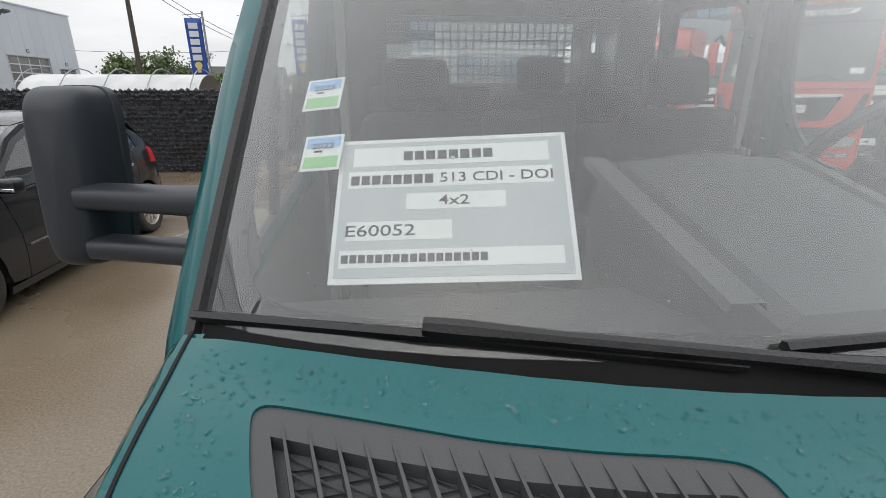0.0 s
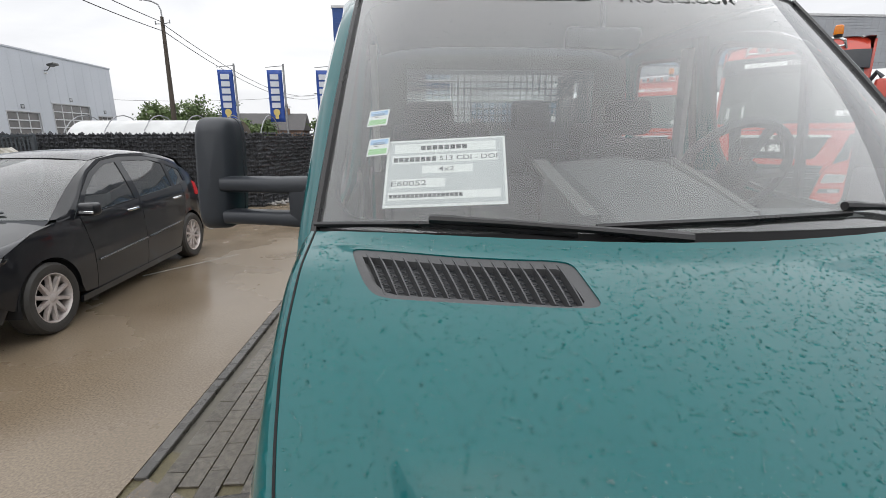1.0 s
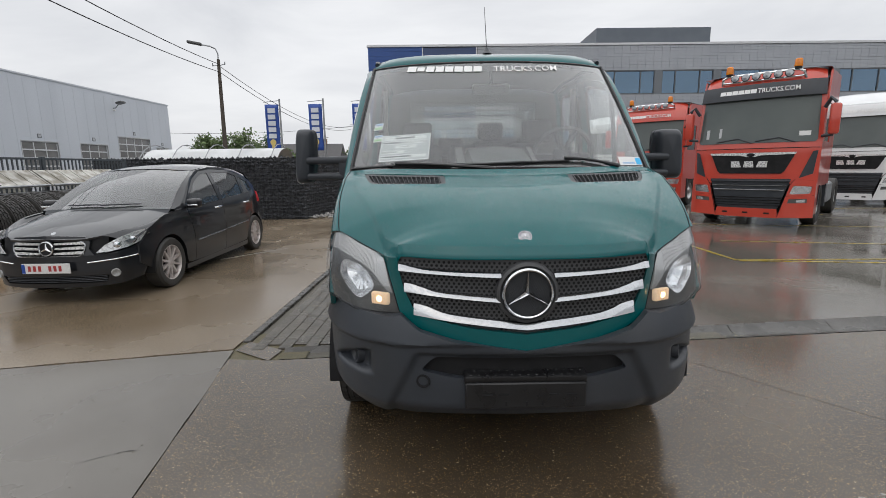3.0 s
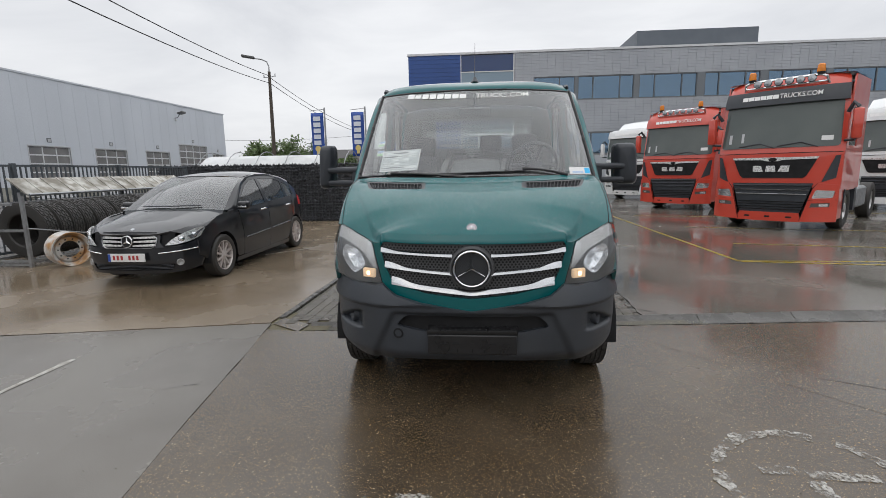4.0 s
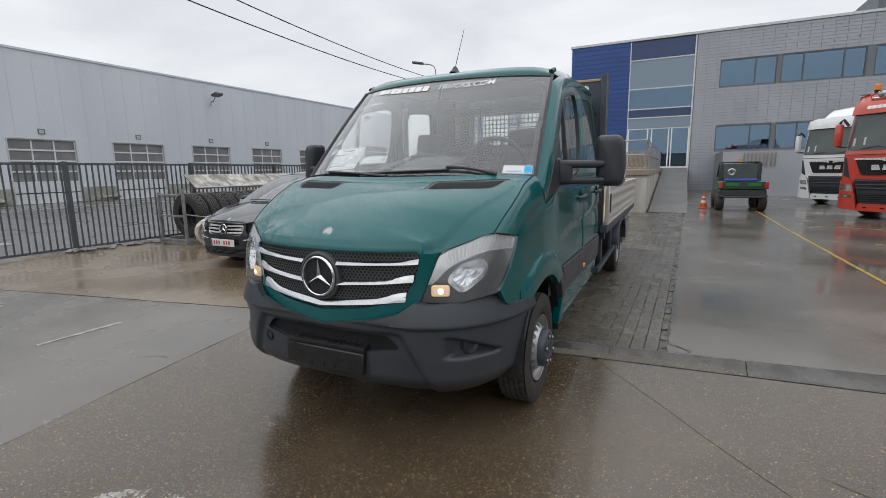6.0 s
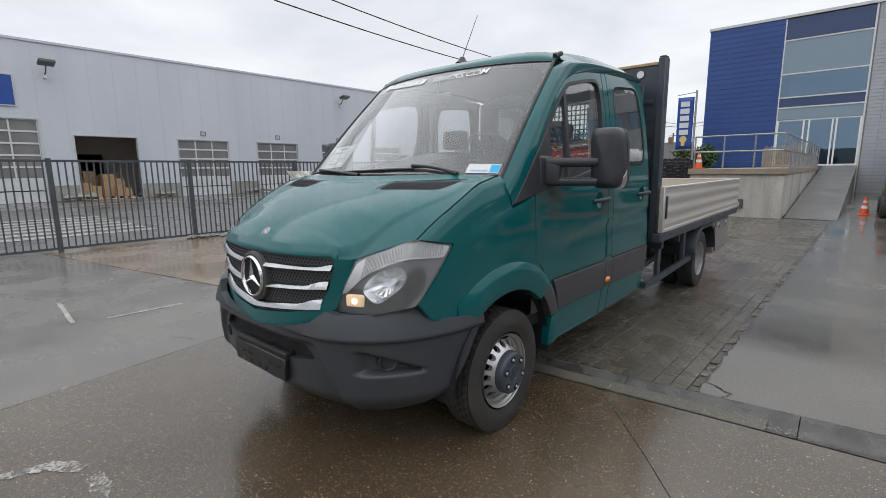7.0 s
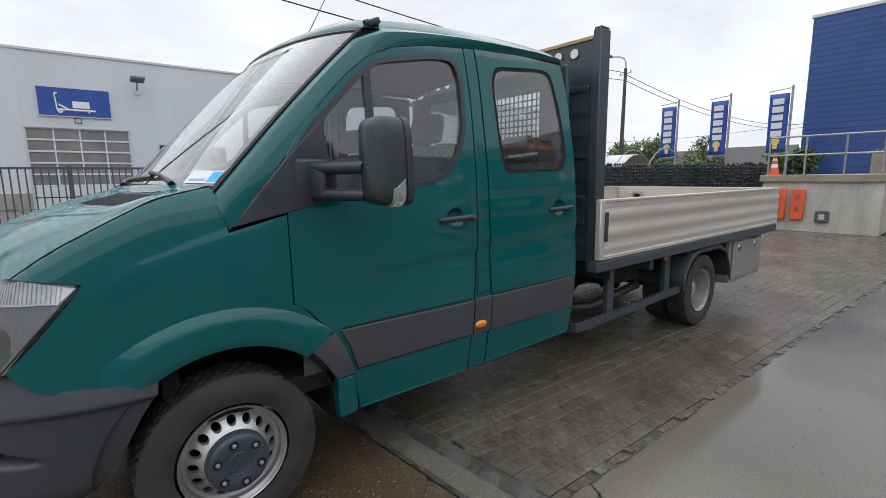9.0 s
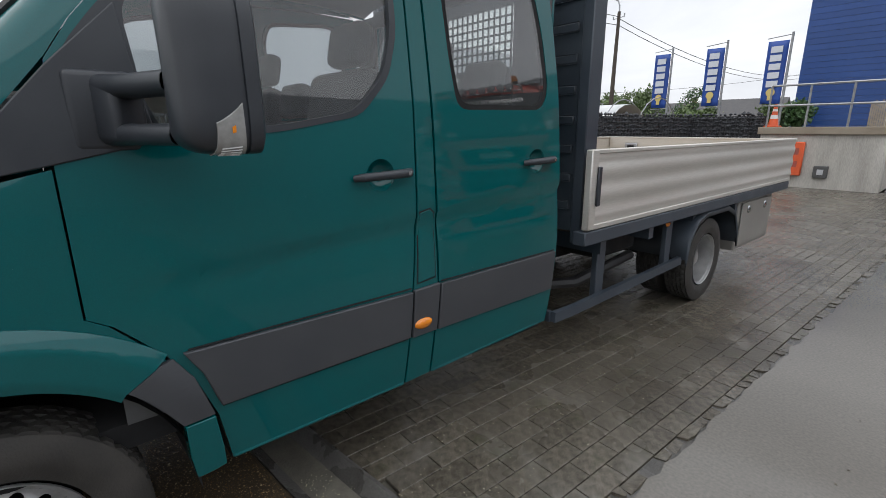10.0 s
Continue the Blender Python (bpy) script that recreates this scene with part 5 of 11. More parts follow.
def hood(x, y, off=0.0):
    ax, yc = abs(x), max(y, -0.858)
    w = hood_w(yc)
    back = yc - hood_sweep(w, yc)
    fall = hood_c(back) - 0.9 * soft_ramp(-0.940 - back, 0.002) - hood_rim(yc)
    deep, t = hood_step(yc), max(0.0, min(1.0, (ax - hood_crease(yc)) / 0.026))
    yy = y - hood_sweep(ax, y)
    z = hood_c(yy) - deep * t * t * (3 - 2 * t) - (fall - deep) * (ax / w) ** 3.0
    z -= 0.9 * soft_ramp(-0.940 - yy, 0.002)
    lip = (y - scuttle(x) + 0.03) / 0.06
    if lip > 0:
        z += 0.022 * min(lip, 1.0) ** 1.5 * max(0.0, 1 - abs(x / 0.88) ** 6)
    return Vector((x, y, z + off))


def seam_z(y):
    return hood(hood_w(y), y).z


wing_line = smooth_curve([-0.5, -0.384, -0.313, -0.222, -0.085, 0.066, 0.26], [1.08, 1.146, 1.182, 1.214, 1.257, 1.296, 1.34])


def step_at(x):
    return 1 / (1 + math.exp(-max(-30.0, min(30.0, x))))


def side(y, z, off=0.0):
    x = base_x(z) - front_taper(y)
    if y < 0.12:
        d = seam_z(y) - z
        if d < 0.2:
            k = 1 - max(d, 0) / 0.2
            x -= (x - hood_w(y) - 0.003) * (1 - math.sqrt(max(0, 1 - k * k))) * min(1, (0.12 - y) / 0.1)
    # a soft crease along the upper wing
    if -0.5 < y < 0.26:
        zw = wing_line(y)
        x -= 0.009 * step_at((z - zw) / 0.010) * math.exp(-max(0.0, z - zw) / 0.12) * min(1.0, (0.26 - y) / 0.1) * min(1.0, (y + 0.5) / 0.25)
    # a shallow hollow under the shoulder crease of the doors
    if y > 0.3:
        zc = 1.02 + 0.06 * (y - 0.4)
        x -= 0.018 * math.exp(-max(0.0, zc - z) / 0.12) * step_at((zc - z) / 0.007) * min(1.0, (y - 0.3) / 0.4)
    return Vector((x + off, y, z))


def side_l(off=0.0):
    return lambda y, z: side(y, z, off)


def side_r(off=0.0):
    def f(y, z):
        p = side(y, z, off)
        return Vector((-p.x, p.y, p.z))
    return f


def both(name, outline, material, parent_l, parent_r, step=0.07, holes=(), off=0.0, depth=0.025, thick=0.0, label=""):
    """The same side panel on both flanks."""
    obs = []
    for fn, par, way in ((side_l(off), parent_l, (-1, 0, 0)), (side_r(off), parent_r, (1, 0, 0))):
        bm = sheet(outline, fn, step, holes, depth, way)
        bmesh.ops.recalc_face_normals(bm, faces=bm.faces[:])
        obs.append(part(name, bm, material, par, label))
    return obs


def arc(cy, cz, r, a0, a1, n):
    return [(cy + r * math.cos(radians(a0 + (a1 - a0) * i / n)), cz + r * math.sin(radians(a0 + (a1 - a0) * i / n))) for i in range(n + 1)]


WY, WZ = -0.02, 0.355
# front wings
wing = [(-0.445, 1.14), (-0.462, 1.11), (-0.552, 1.0), (-0.614, 0.93), (-0.662, 0.878), (-0.60, 0.80), (-0.52, 0.765), (-0.42, 0.752)] + arc(WY, WZ, 0.56, 135, 35, 14) + [(0.436, 0.756), (0.395, 0.815), (0.297, 0.927), (0.249, 0.958), (0.249, 1.335), (0.02, 1.278), (0.01, 1.38)] + [(y, seam_z(y) - 0.003) for y in (-0.02, -0.1, -0.18, -0.26, -0.34, -0.41, -0.48, -0.54, -0.59, -0.617)]
both("front_wing", wing, M_GREEN, van, van, 0.014)
# arch flares, standing proud towards the wheel
def flared(s):
    def f(y, z):
        r = math.hypot(y - WY, z - WZ)
        k = max(0.0, min(1.0, (0.632 - r) / 0.05)) * max(0.15, min(1.0, (y + 0.44) / 0.13))
        p = side(y, z, 0.003 + 0.025 * k ** 0.8 - 0.012 * max(0, (0.5 - r) / 0.04))
        return Vector((s * p.x, p.y, p.z))
    return f


flare = arc(WY, WZ, 0.63, 131, 46, 18) + [(0.385, 0.785), (0.305, 0.735)] + arc(WY, WZ, 0.475, 49, 126, 18) + [(-0.34, 0.752), (-0.43, 0.757)]
arch_piece = [(0.31, 0.735), (0.39, 0.785), (0.428, 0.79), (0.475, 0.715), (0.515, 0.582), (0.428, 0.577), (0.385, 0.645), (0.345, 0.70)]
sill_piece = [(0.432, 0.57), (0.515, 0.574), (0.530, 0.45), (0.533, 0.383), (0.448, 0.367), (0.436, 0.45)]
for s in (1, -1):
    for nm, ol, mat in (("arch_flare", flare, M_GREEN), ("arch_trim", arch_piece, M_STRIP), ("sill_corner", sill_piece, M_GREEN)):
        b = sheet(ol, flared(s), 0.013 if nm == "arch_flare" else 0.03, (), 0.05, (-s, 0, 0))
        bmesh.ops.recalc_face_normals(b, faces=b.faces[:])
        part(nm, b, mat, van)
for s in (-1, 1):
    liner = bmesh.new()
    prof = arc(WY, WZ, 0.478, -4, 183, 20)
    loft([[Vector((s * 0.975, y, z)) for y, z in prof], [Vector((s * 0.5, y, z)) for y, z in prof]], liner)
    part("wheel_arch_liner", liner, M_DARK, van)

# doors
D_TOP = [(0.275, 1.585), (0.34, 1.685), (0.46, 1.825), (0.58, 1.945), (0.70, 2.04), (0.84, 2.10), (1.06, 2.145), (1.30, 2.17)]
door_out = [(0.2545, 0.957), (0.309, 0.922), (0.41, 0.81), (0.48, 0.70), (0.53, 0.56), (0.56, 0.375), (1.255, 0.375), (1.275, 0.6), (1.29, 0.79), (1.318, 1.09), (1.325, 1.5), (1.318, 1.9)] + D_TOP[::-1] + [(0.2545, 1.35)]
win1 = rounded([(0.30, 1.40), (0.50, 1.392), (0.82, 1.42), (1.10, 1.47), (1.225, 1.60), (1.275, 1.76), (1.272, 2.02), (1.225, 2.115), (1.08, 2.105), (0.74, 2.035), (0.64, 1.965), (0.40, 1.73), (0.30, 1.60)], 0.05, 3)
doors = []
for s, fn, way in ((1, side_l, -1), (-1, side_r, 1)):
    d = part("front_door", sheet(door_out, fn(0), 0.035, [win1, arc(1.165, 1.262, 0.058, 0, 345, 23)], 0.03, (way, 0, 0)), M_GREEN, van)
    doors.append(d)
    q = rounded([(0.47, 1.415), (0.82, 1.44), (1.08, 1.485), (1.20, 1.605), (1.25, 1.76), (1.248, 2.01), (1.21, 2.09), (1.08, 2.083), (0.75, 2.015), (0.655, 1.945), (0.44, 1.73)], 0.05, 3)
    part("window_seal", sheet(win1, fn(0.003), 0.08, [q], 0.02, (way, 0, 0)), M_PLASTIC, d)
    part("window_pane", sheet(q, fn(-0.012), 0.12), M_SIDE_GLASS, d)
    part("window_divider", sheet([(0.665, 1.425), (0.70, 1.428), (0.70, 2.0), (0.665, 1.965)], fn(0.002), 0.1, (), 0.02, (way, 0, 0)), M_PLASTIC, d)
    sail = [(0.035, 1.298), (0.255, 1.345), (0.48, 1.395), (0.46, 1.50), (0.43, 1.73), (0.275, 1.575)]
    part("mirror_sail", sheet(sail, fn(0.006), 0.06, (), 0.02, (way, 0, 0)), M_PLASTIC, d)
B_PIL = [(1.264, 0.375), (1.395, 0.38), (1.41, 0.6), (1.425, 0.8), (1.42, 1.1), (1.415, 1.5), (1.40, 1.9), (1.385, 2.18), (1.309, 2.172), (1.327, 1.9), (1.334, 1.5), (1.327, 1.09), (1.299, 0.79), (1.284, 0.6)]
both("door_pillar", B_PIL, M_GREEN, van, van, 0.08, off=0.001)
rear_out = [(1.404, 0.38), (2.215, 0.395), (2.235, 0.6), (2.25, 0.8), (2.25, 1.2), (2.235, 1.6), (2.20, 1.95), (2.165, 2.2), (1.80, 2.205), (1.394, 2.182), (1.409, 1.9), (1.424, 1.5), (1.429, 1.1), (1.434, 0.8), (1.419, 0.6)]
win2 = rounded([(1.555, 1.50), (2.10, 1.51), (2.155, 1.60), (2.12, 1.85), (2.045, 2.13), (1.95, 2.145), (1.53, 2.105), (1.495, 2.0), (1.52, 1.7)], 0.06, 4)
win2_in = rounded([(1.577, 1.522), (2.09, 1.53), (2.132, 1.61), (2.098, 1.85), (2.028, 2.113), (1.945, 2.125), (1.55, 2.087), (1.517, 1.99), (1.542, 1.7)], 0.06, 4)
both("fuel_flap", [(1.318, 0.82), (1.407, 0.83), (1.405, 1.095), (1.385, 1.115), (1.335, 1.105), (1.33, 1.04)], M_GREEN, van, van, 0.06, off=0.0065, depth=0.008)
both("flap_gap", [(1.313, 0.815), (1.412, 0.825), (1.41, 1.10), (1.388, 1.121), (1.332, 1.11), (1.325, 1.04)], M_DARK, van, van, 0.06, off=0.003, depth=0.002)
for s, fn, way in ((1, side_l, -1), (-1, side_r, 1)):
    d = part("rear_door", sheet(rear_out, fn(0), 0.035, [win2, arc(2.06, 1.272, 0.056, 0, 345, 23)], 0.03, (way, 0, 0)), M_GREEN, van)
    doors.append(d)
    part("window_seal", sheet(win2, fn(-0.004), 0.09, [win2_in], 0.02, (way, 0, 0)), M_DARK, d)
    part("window_pane", sheet(win2_in, fn(-0.006), 0.12), M_SIDE_GLASS, d)
# protective strips
for outline, i in (([(0.455, 0.80), (0.50, 0.72), (0.54, 0.595), (1.272, 0.595), (1.286, 0.79)], 0), ([(1.436, 0.795), (2.225, 0.80), (2.215, 0.59), (1.42, 0.59)], 2)):
    for k, fn in ((0, side_l), (1, side_r)):
        part("rubbing_strip", sheet(outline, fn(0.016), 0.08, (), 0.018, (-1 if k == 0 else 1, 0, 0)), M_STRIP, doors[i + k])
# dark lines for the gap and the shadow line along the strip edges
for s in (1, -1):
    for par, ya, yb in ((doors[0 if s > 0 else 1], 0.47, 1.284), (doors[2 if s > 0 else 3], 1.44, 2.224)):
        for z, yo in ((0.803, 0.0), (0.588, 0.075)):
            y0 = ya + (yo if ya < 1 else -0.02 * (z < 0.7))
            b = bmesh.new()
            pipe(b, [(s * (side(y, z).x + 0.0015), y, z) for y in [y0 + (yb - 0.012 * (z < 0.7) - y0) * i / 6 for i in range(7)]], 0.0036, 5)
            part("strip_gap", b, M_DARK, par)
both("rubbing_strip", [(1.295, 0.795), (1.428, 0.80), (1.412, 0.59), (1.283, 0.59)], M_STRIP, van, van, 0.08, off=0.015, depth=0.018)
for s in (1, -1):
    b = bmesh.new()
    lathe(b, [(0.0, 0.014), (0.5, 0.012), (0.9, 0.006), (1.0, 0.0)], 20, Matrix.Translation((s * 1.0, 1.335, 0.645)) @ Matrix.Rotation(radians(90 * s), 4, "Y") @ Matrix.Diagonal((0.023, 0.046, 1, 1)))
    part("side_marker", b, M_AMBER, van, "amber side marker lamp")


for s in (1, -1):
    for par, y0, y1, z0, z1 in ((doors[0 if s > 0 else 1], 0.565, 1.252, 0.379, 0.379), (doors[2 if s > 0 else 3], 1.41, 2.21, 0.384, 0.399)):
        b = bmesh.new()
        pipe(b, [(s * side(y, z0, -0.002).x, y, z0 + (z1 - z0) * (y - y0) / (y1 - y0)) for y in [y0 + (y1 - y0) * i / 6 for i in range(7)]], 0.0065, 8)
        part("door_flange", b, M_GREEN, par)


def door_handle(parent, s, y, z, w):
    x = side(y, z).x
    b = bmesh.new()
    lathe(b, [(0.0, -0.04), (0.03, -0.036), (0.048, -0.022), (0.056, -0.004), (0.0595, 0.0015)], 28, Matrix.Translation((s * x, y - 0.015, z)) @ Matrix.Rotation(radians(90 * s), 4, "Y"))
    part("handle_recess", b, M_GREEN, parent)
    b = bmesh.new()
    pts = [(s * (x + 0.004), y - w * 0.55, z - 0.004), (s * (x + 0.03), y - w * 0.45, z), (s * (x + 0.036), y, z + 0.003), (s * (x + 0.032), y + w * 0.4, z + 0.006), (s * (x + 0.006), y + w * 0.5, z + 0.006)]
    pipe(b, pts, [0.012, 0.015, 0.016, 0.017, 0.013], 10)
    part("door_handle", b, M_PLASTIC, parent)
    b = bmesh.new()
    disc(b, 0.008, 12, Matrix.Translation((s * (x + 0.05), y + w * 0.36, z + 0.006)) @ Matrix.Rotation(radians(90 * s), 4, "Y"))
    part("key_lock", b, M_CHROME, parent)


for s, fd, rd in ((1, doors[0], doors[2]), (-1, doors[1], doors[3])):
    door_handle(fd, s, 1.18, 1.262, 0.23)
    door_handle(rd, s, 2.075, 1.272, 0.2)

# roof, roof rails and pillars
roof_c = smooth_curve([0.45, 0.6, 0.75, 0.95, 1.25, 1.7, 2.1, 2.3], [2.185, 2.245, 2.285, 2.32, 2.345, 2.352, 2.338, 2.30])
roof_e = smooth_curve([0.6, 0.78, 1.0, 1.4, 1.9, 2.3], [2.15, 2.185, 2.21, 2.235, 2.24, 2.21])


def bow(u):
    """How far the windscreen sweeps back towards its sides."""
    return 0.135 * u * u + 0.055 * abs(u) ** 6


def ws_point(u, v, off=0.0):
    """A point of the windscreen: u from -1 to 1 across, v from 0 to 1 up."""
    w = 0.905 - 0.078 * v
    y = -0.205 + 0.725 * v + bow(u)
    z = 1.437 + 0.748 * v - 0.012 * u * u + 0.018 * math.sin(math.pi * v)
    return Vector((u * w, y - off * 0.72, z + off * 0.69))


def roof_point(a, b):
    u = 2 * a - 1
    yf = 0.545 + bow(u)
    y = yf + (2.27 - yf) * b
    k = 1 - (1 - abs(u) ** 3.4) ** (1 / 2.2)
    z = roof_c(y) * (1 - k) + roof_e(y) * k
    return Vector((u * (0.835 + 0.028 * min(1, b * 3)), y, z))


rf = grid(lambda a, b: roof_point(a, 0.05 + 0.95 * b), 32, 26)
part("roof_panel", rf, M_GREEN, van)
for s in (1, -1):
    top, low = [], []
    D2 = [(0.025, 1.285), (0.09, 1.36), (0.18, 1.47)] + D_TOP + [(1.6, 2.195), (1.9, 2.208), (2.17, 2.208)]
    n = 30
    pts = []
    for i in range(n + 1):
        t = i / n * (len(D2) - 1)
        k = min(int(t), len(D2) - 2)
        f = t - k
        y, z = D2[k][0] * (1 - f) + D2[k + 1][0] * f, D2[k][1] * (1 - f) + D2[k + 1][1] * f
        p = side(y, z + 0.004)
        low.append(Vector((s * p.x, p.y, p.z)))
    for i, p in enumerate(low):
        if p.z < 2.09:
            q = ws_point(1.0, max(0.0, min(1, (p.z - 1.40) / 0.72)))
            top.append(Vector((s * q.x, q.y, q.z)))
        else:
            y = max(p.y, 0.74)
            top.append(Vector((s * 0.860, y, roof_e(y))))
    mids = []
    for f, out in ((0.3, 0.016), (0.6, 0.022), (0.85, 0.012)):
        mids.append([a.lerp(b, f) + Vector((s * out, -out * 0.5, out * 0.6)) for a, b in zip(low, top)])
    rail_bm = loft([low, *mids, top])
    bmesh.ops.recalc_face_normals(rail_bm, faces=rail_bm.faces[:])
    part("roof_rail", rail_bm, M_GREEN, van)
    b = bmesh.new()
    pipe(b, [tuple(Vector((s * ws_point(1, v, 0.004).x, ws_point(1, v, 0.004).y, ws_point(1, v, 0.004).z))) for v in [i / 12 for i in range(13)]], 0.011, 6)
    part("windscreen_trim", b, M_WET_BLACK, van)
    b = bmesh.new()
    box(b, -0.018, 0.018, -0.036, 0.036, -0.016, 0.016, bevel=0.01, seg=2, m=pose(s * 0.81, 0.79, 2.226, 24, 0, -s * 8))
    rod(b, (s * 0.81, 0.745, 2.212), (s * 0.809, 0.765, 2.222), 0.016, 12)
    part("clearance_lamp", b, M_PLASTIC, van)
b = bmesh.new()
pipe(b, [tuple(ws_point(-1 + i / 10, 0.995, 0.0)) for i in range(21)], 0.008, 6)
part("windscreen_trim", b, M_WET_BLACK, van)
part("windscreen", grid(lambda a, b: ws_point(2 * a - 1, b), 64, 24), M_WS_GLASS, van)
outer = [(-0.99, 0.0), (0.99, 0.0), (0.99, 0.99), (-0.99, 0.99)]
inner = rounded([(-0.945, 0.075), (0.0, 0.06), (0.945, 0.075), (0.96, 0.93), (0.3, 0.945), (0.0, 0.88), (-0.3, 0.945), (-0.96, 0.93)], 0.09, 5)
part("scuttle_cover", sheet([(-0.985, -0.015), (0.985, -0.015), (0.985, 0.04), (0.5, 0.037), (0.0, 0.035), (-0.5, 0.037), (-0.985, 0.04)], lambda u, v: ws_point(u, v, 0.002), 0.08), M_CERAMIC, van)
part("screen_border", sheet(outer, lambda u, v: ws_point(u, v, -0.004), 0.12, [inner]), M_CERAMIC, van)
hdr = [-1 + i / 14 for i in range(29)]
part("roof_header", loft([[ws_point(u, 1.0, 0.0) for u in hdr], [(ws_point(u, 1.0).lerp(roof_point((u + 1) / 2, 0.05), 0.12) + Vector((0, -0.006, 0.010))) for u in hdr], [(ws_point(u, 1.0).lerp(roof_point((u + 1) / 2, 0.05), 0.5) + Vector((0, -0.004, 0.011))) for u in hdr], [roof_point((u + 1) / 2, 0.05) for u in hdr]]), M_GREEN, van)
b = bmesh.new()
lathe(b, [(0.0, 0.05), (0.012, 0.048), (0.026, 0.02), (0.042, 0.0)], 14, Matrix.Translation((0.0, 0.80, 2.29)) @ Matrix.Diagonal((1, 1.7, 1, 1)))
part("antenna_base", b, M_PLASTIC, van)
b = bmesh.new()
rod(b, (0, 0.8, 2.33), (0, 0.99, 2.68), 0.0035, 6, 0.0018)
part("antenna_rod", b, M_PLASTIC, van)

# cab back and floor, so that the cab is closed
cab_in = boxes((-0.9, 0.9, 2.225, 2.25, 0.45, 1.42), (-0.88, -0.66, 2.225, 2.25, 1.42, 2.2), (0.66, 0.88, 2.225, 2.25, 1.42, 2.2), (-0.66, 0.66, 2.225, 2.25, 2.125, 2.22))
part("cab_back", cab_in, M_DASH, van, smooth=False)
part("cab_back", boxes((-0.93, 0.93, 2.252, 2.268, 0.45, 1.41), (-0.88, -0.66, 2.252, 2.268, 1.41, 2.2), (0.66, 0.88, 2.252, 2.268, 1.41, 2.2), (-0.66, 0.66, 2.252, 2.268, 2.125, 2.22)), M_GREEN, van, smooth=False)
part("rear_window", boxes((-0.66, 0.66, 2.236, 2.242, 1.42, 2.125)), M_SIDE_GLASS, van, smooth=False)
part("cab_floor", boxes((-0.92, 0.92, -0.2, 2.22, 0.52, 0.6), (-0.86, 0.86, -0.24, -0.18, 0.5, 1.3)), M_DARK, van, smooth=False)
part("headlining", grid(lambda a, b: roof_point(a * 0.96 + 0.02, b * 0.97 + 0.02) - Vector((0, 0, 0.035)), 14, 10), M_TRIM_PALE, van)
for s in (1, -1):
    b = sheet([(0.3, 0.6), (2.2, 0.6), (2.2, 1.48), (1.5, 1.48), (1.1, 1.45), (0.3, 1.38)], side_l(-0.05) if s > 0 else side_r(-0.05), 0.3)
    part("door_lining", b, M_DASH, van)

# bonnet
def hood_front(x):
    return -0.965 + 0.107 * (abs(x) / 0.559) ** 2.9


VENT = [(0.794, -0.156), (0.788, -0.146), (0.776, -0.145), (0.678, -0.177), (0.575, -0.211), (0.475, -0.234), (0.385, -0.249), (0.352, -0.260), (0.337, -0.285), (0.334, -0.345), (0.33, -0.398), (0.335, -0.414), (0.348, -0.418), (0.405, -0.408), (0.525, -0.382), (0.627, -0.355), (0.712, -0.33), (0.74, -0.312), (0.76, -0.275), (0.779, -0.22)]
VENT_IN = [(0.770, -0.18), (0.678, -0.213), (0.549, -0.25), (0.43, -0.274), (0.378, -0.281), (0.366, -0.292), (0.358, -0.39), (0.368, -0.402), (0.39, -0.402), (0.572, -0.355), (0.69, -0.322), (0.716, -0.308), (0.741, -0.272)]


hood_edge = [(-hood_w(y), y) for y in (-0.03, -0.07, -0.12, -0.2, -0.3, -0.4, -0.5, -0.57, -0.624, -0.65, -0.70, -0.74, -0.784, -0.825)]
front_edge = [(-0.565, -0.853)] + [(x, hood_front(x) + 0.0245) for x in [-0.552 + 0.046 * i for i in range(25)]] + [(0.565, -0.853)]
hood_out = hood_edge + front_edge + [(-x, y) for x, y in hood_edge[::-1]] + [(x, scuttle(x) + 0.028) for x in [0.86 - 0.086 * i for i in range(21)]]
vl = rounded(VENT[:7] + [(0.34, -0.262)] + [(0.33, -0.416)] + VENT[13:], 0.028, 4)
vr = [(-x, y) for x, y in vl]


def along(y):
    """Scale that makes the crease run straight."""
    return hood_crease(max(y, -0.858)) / 0.7


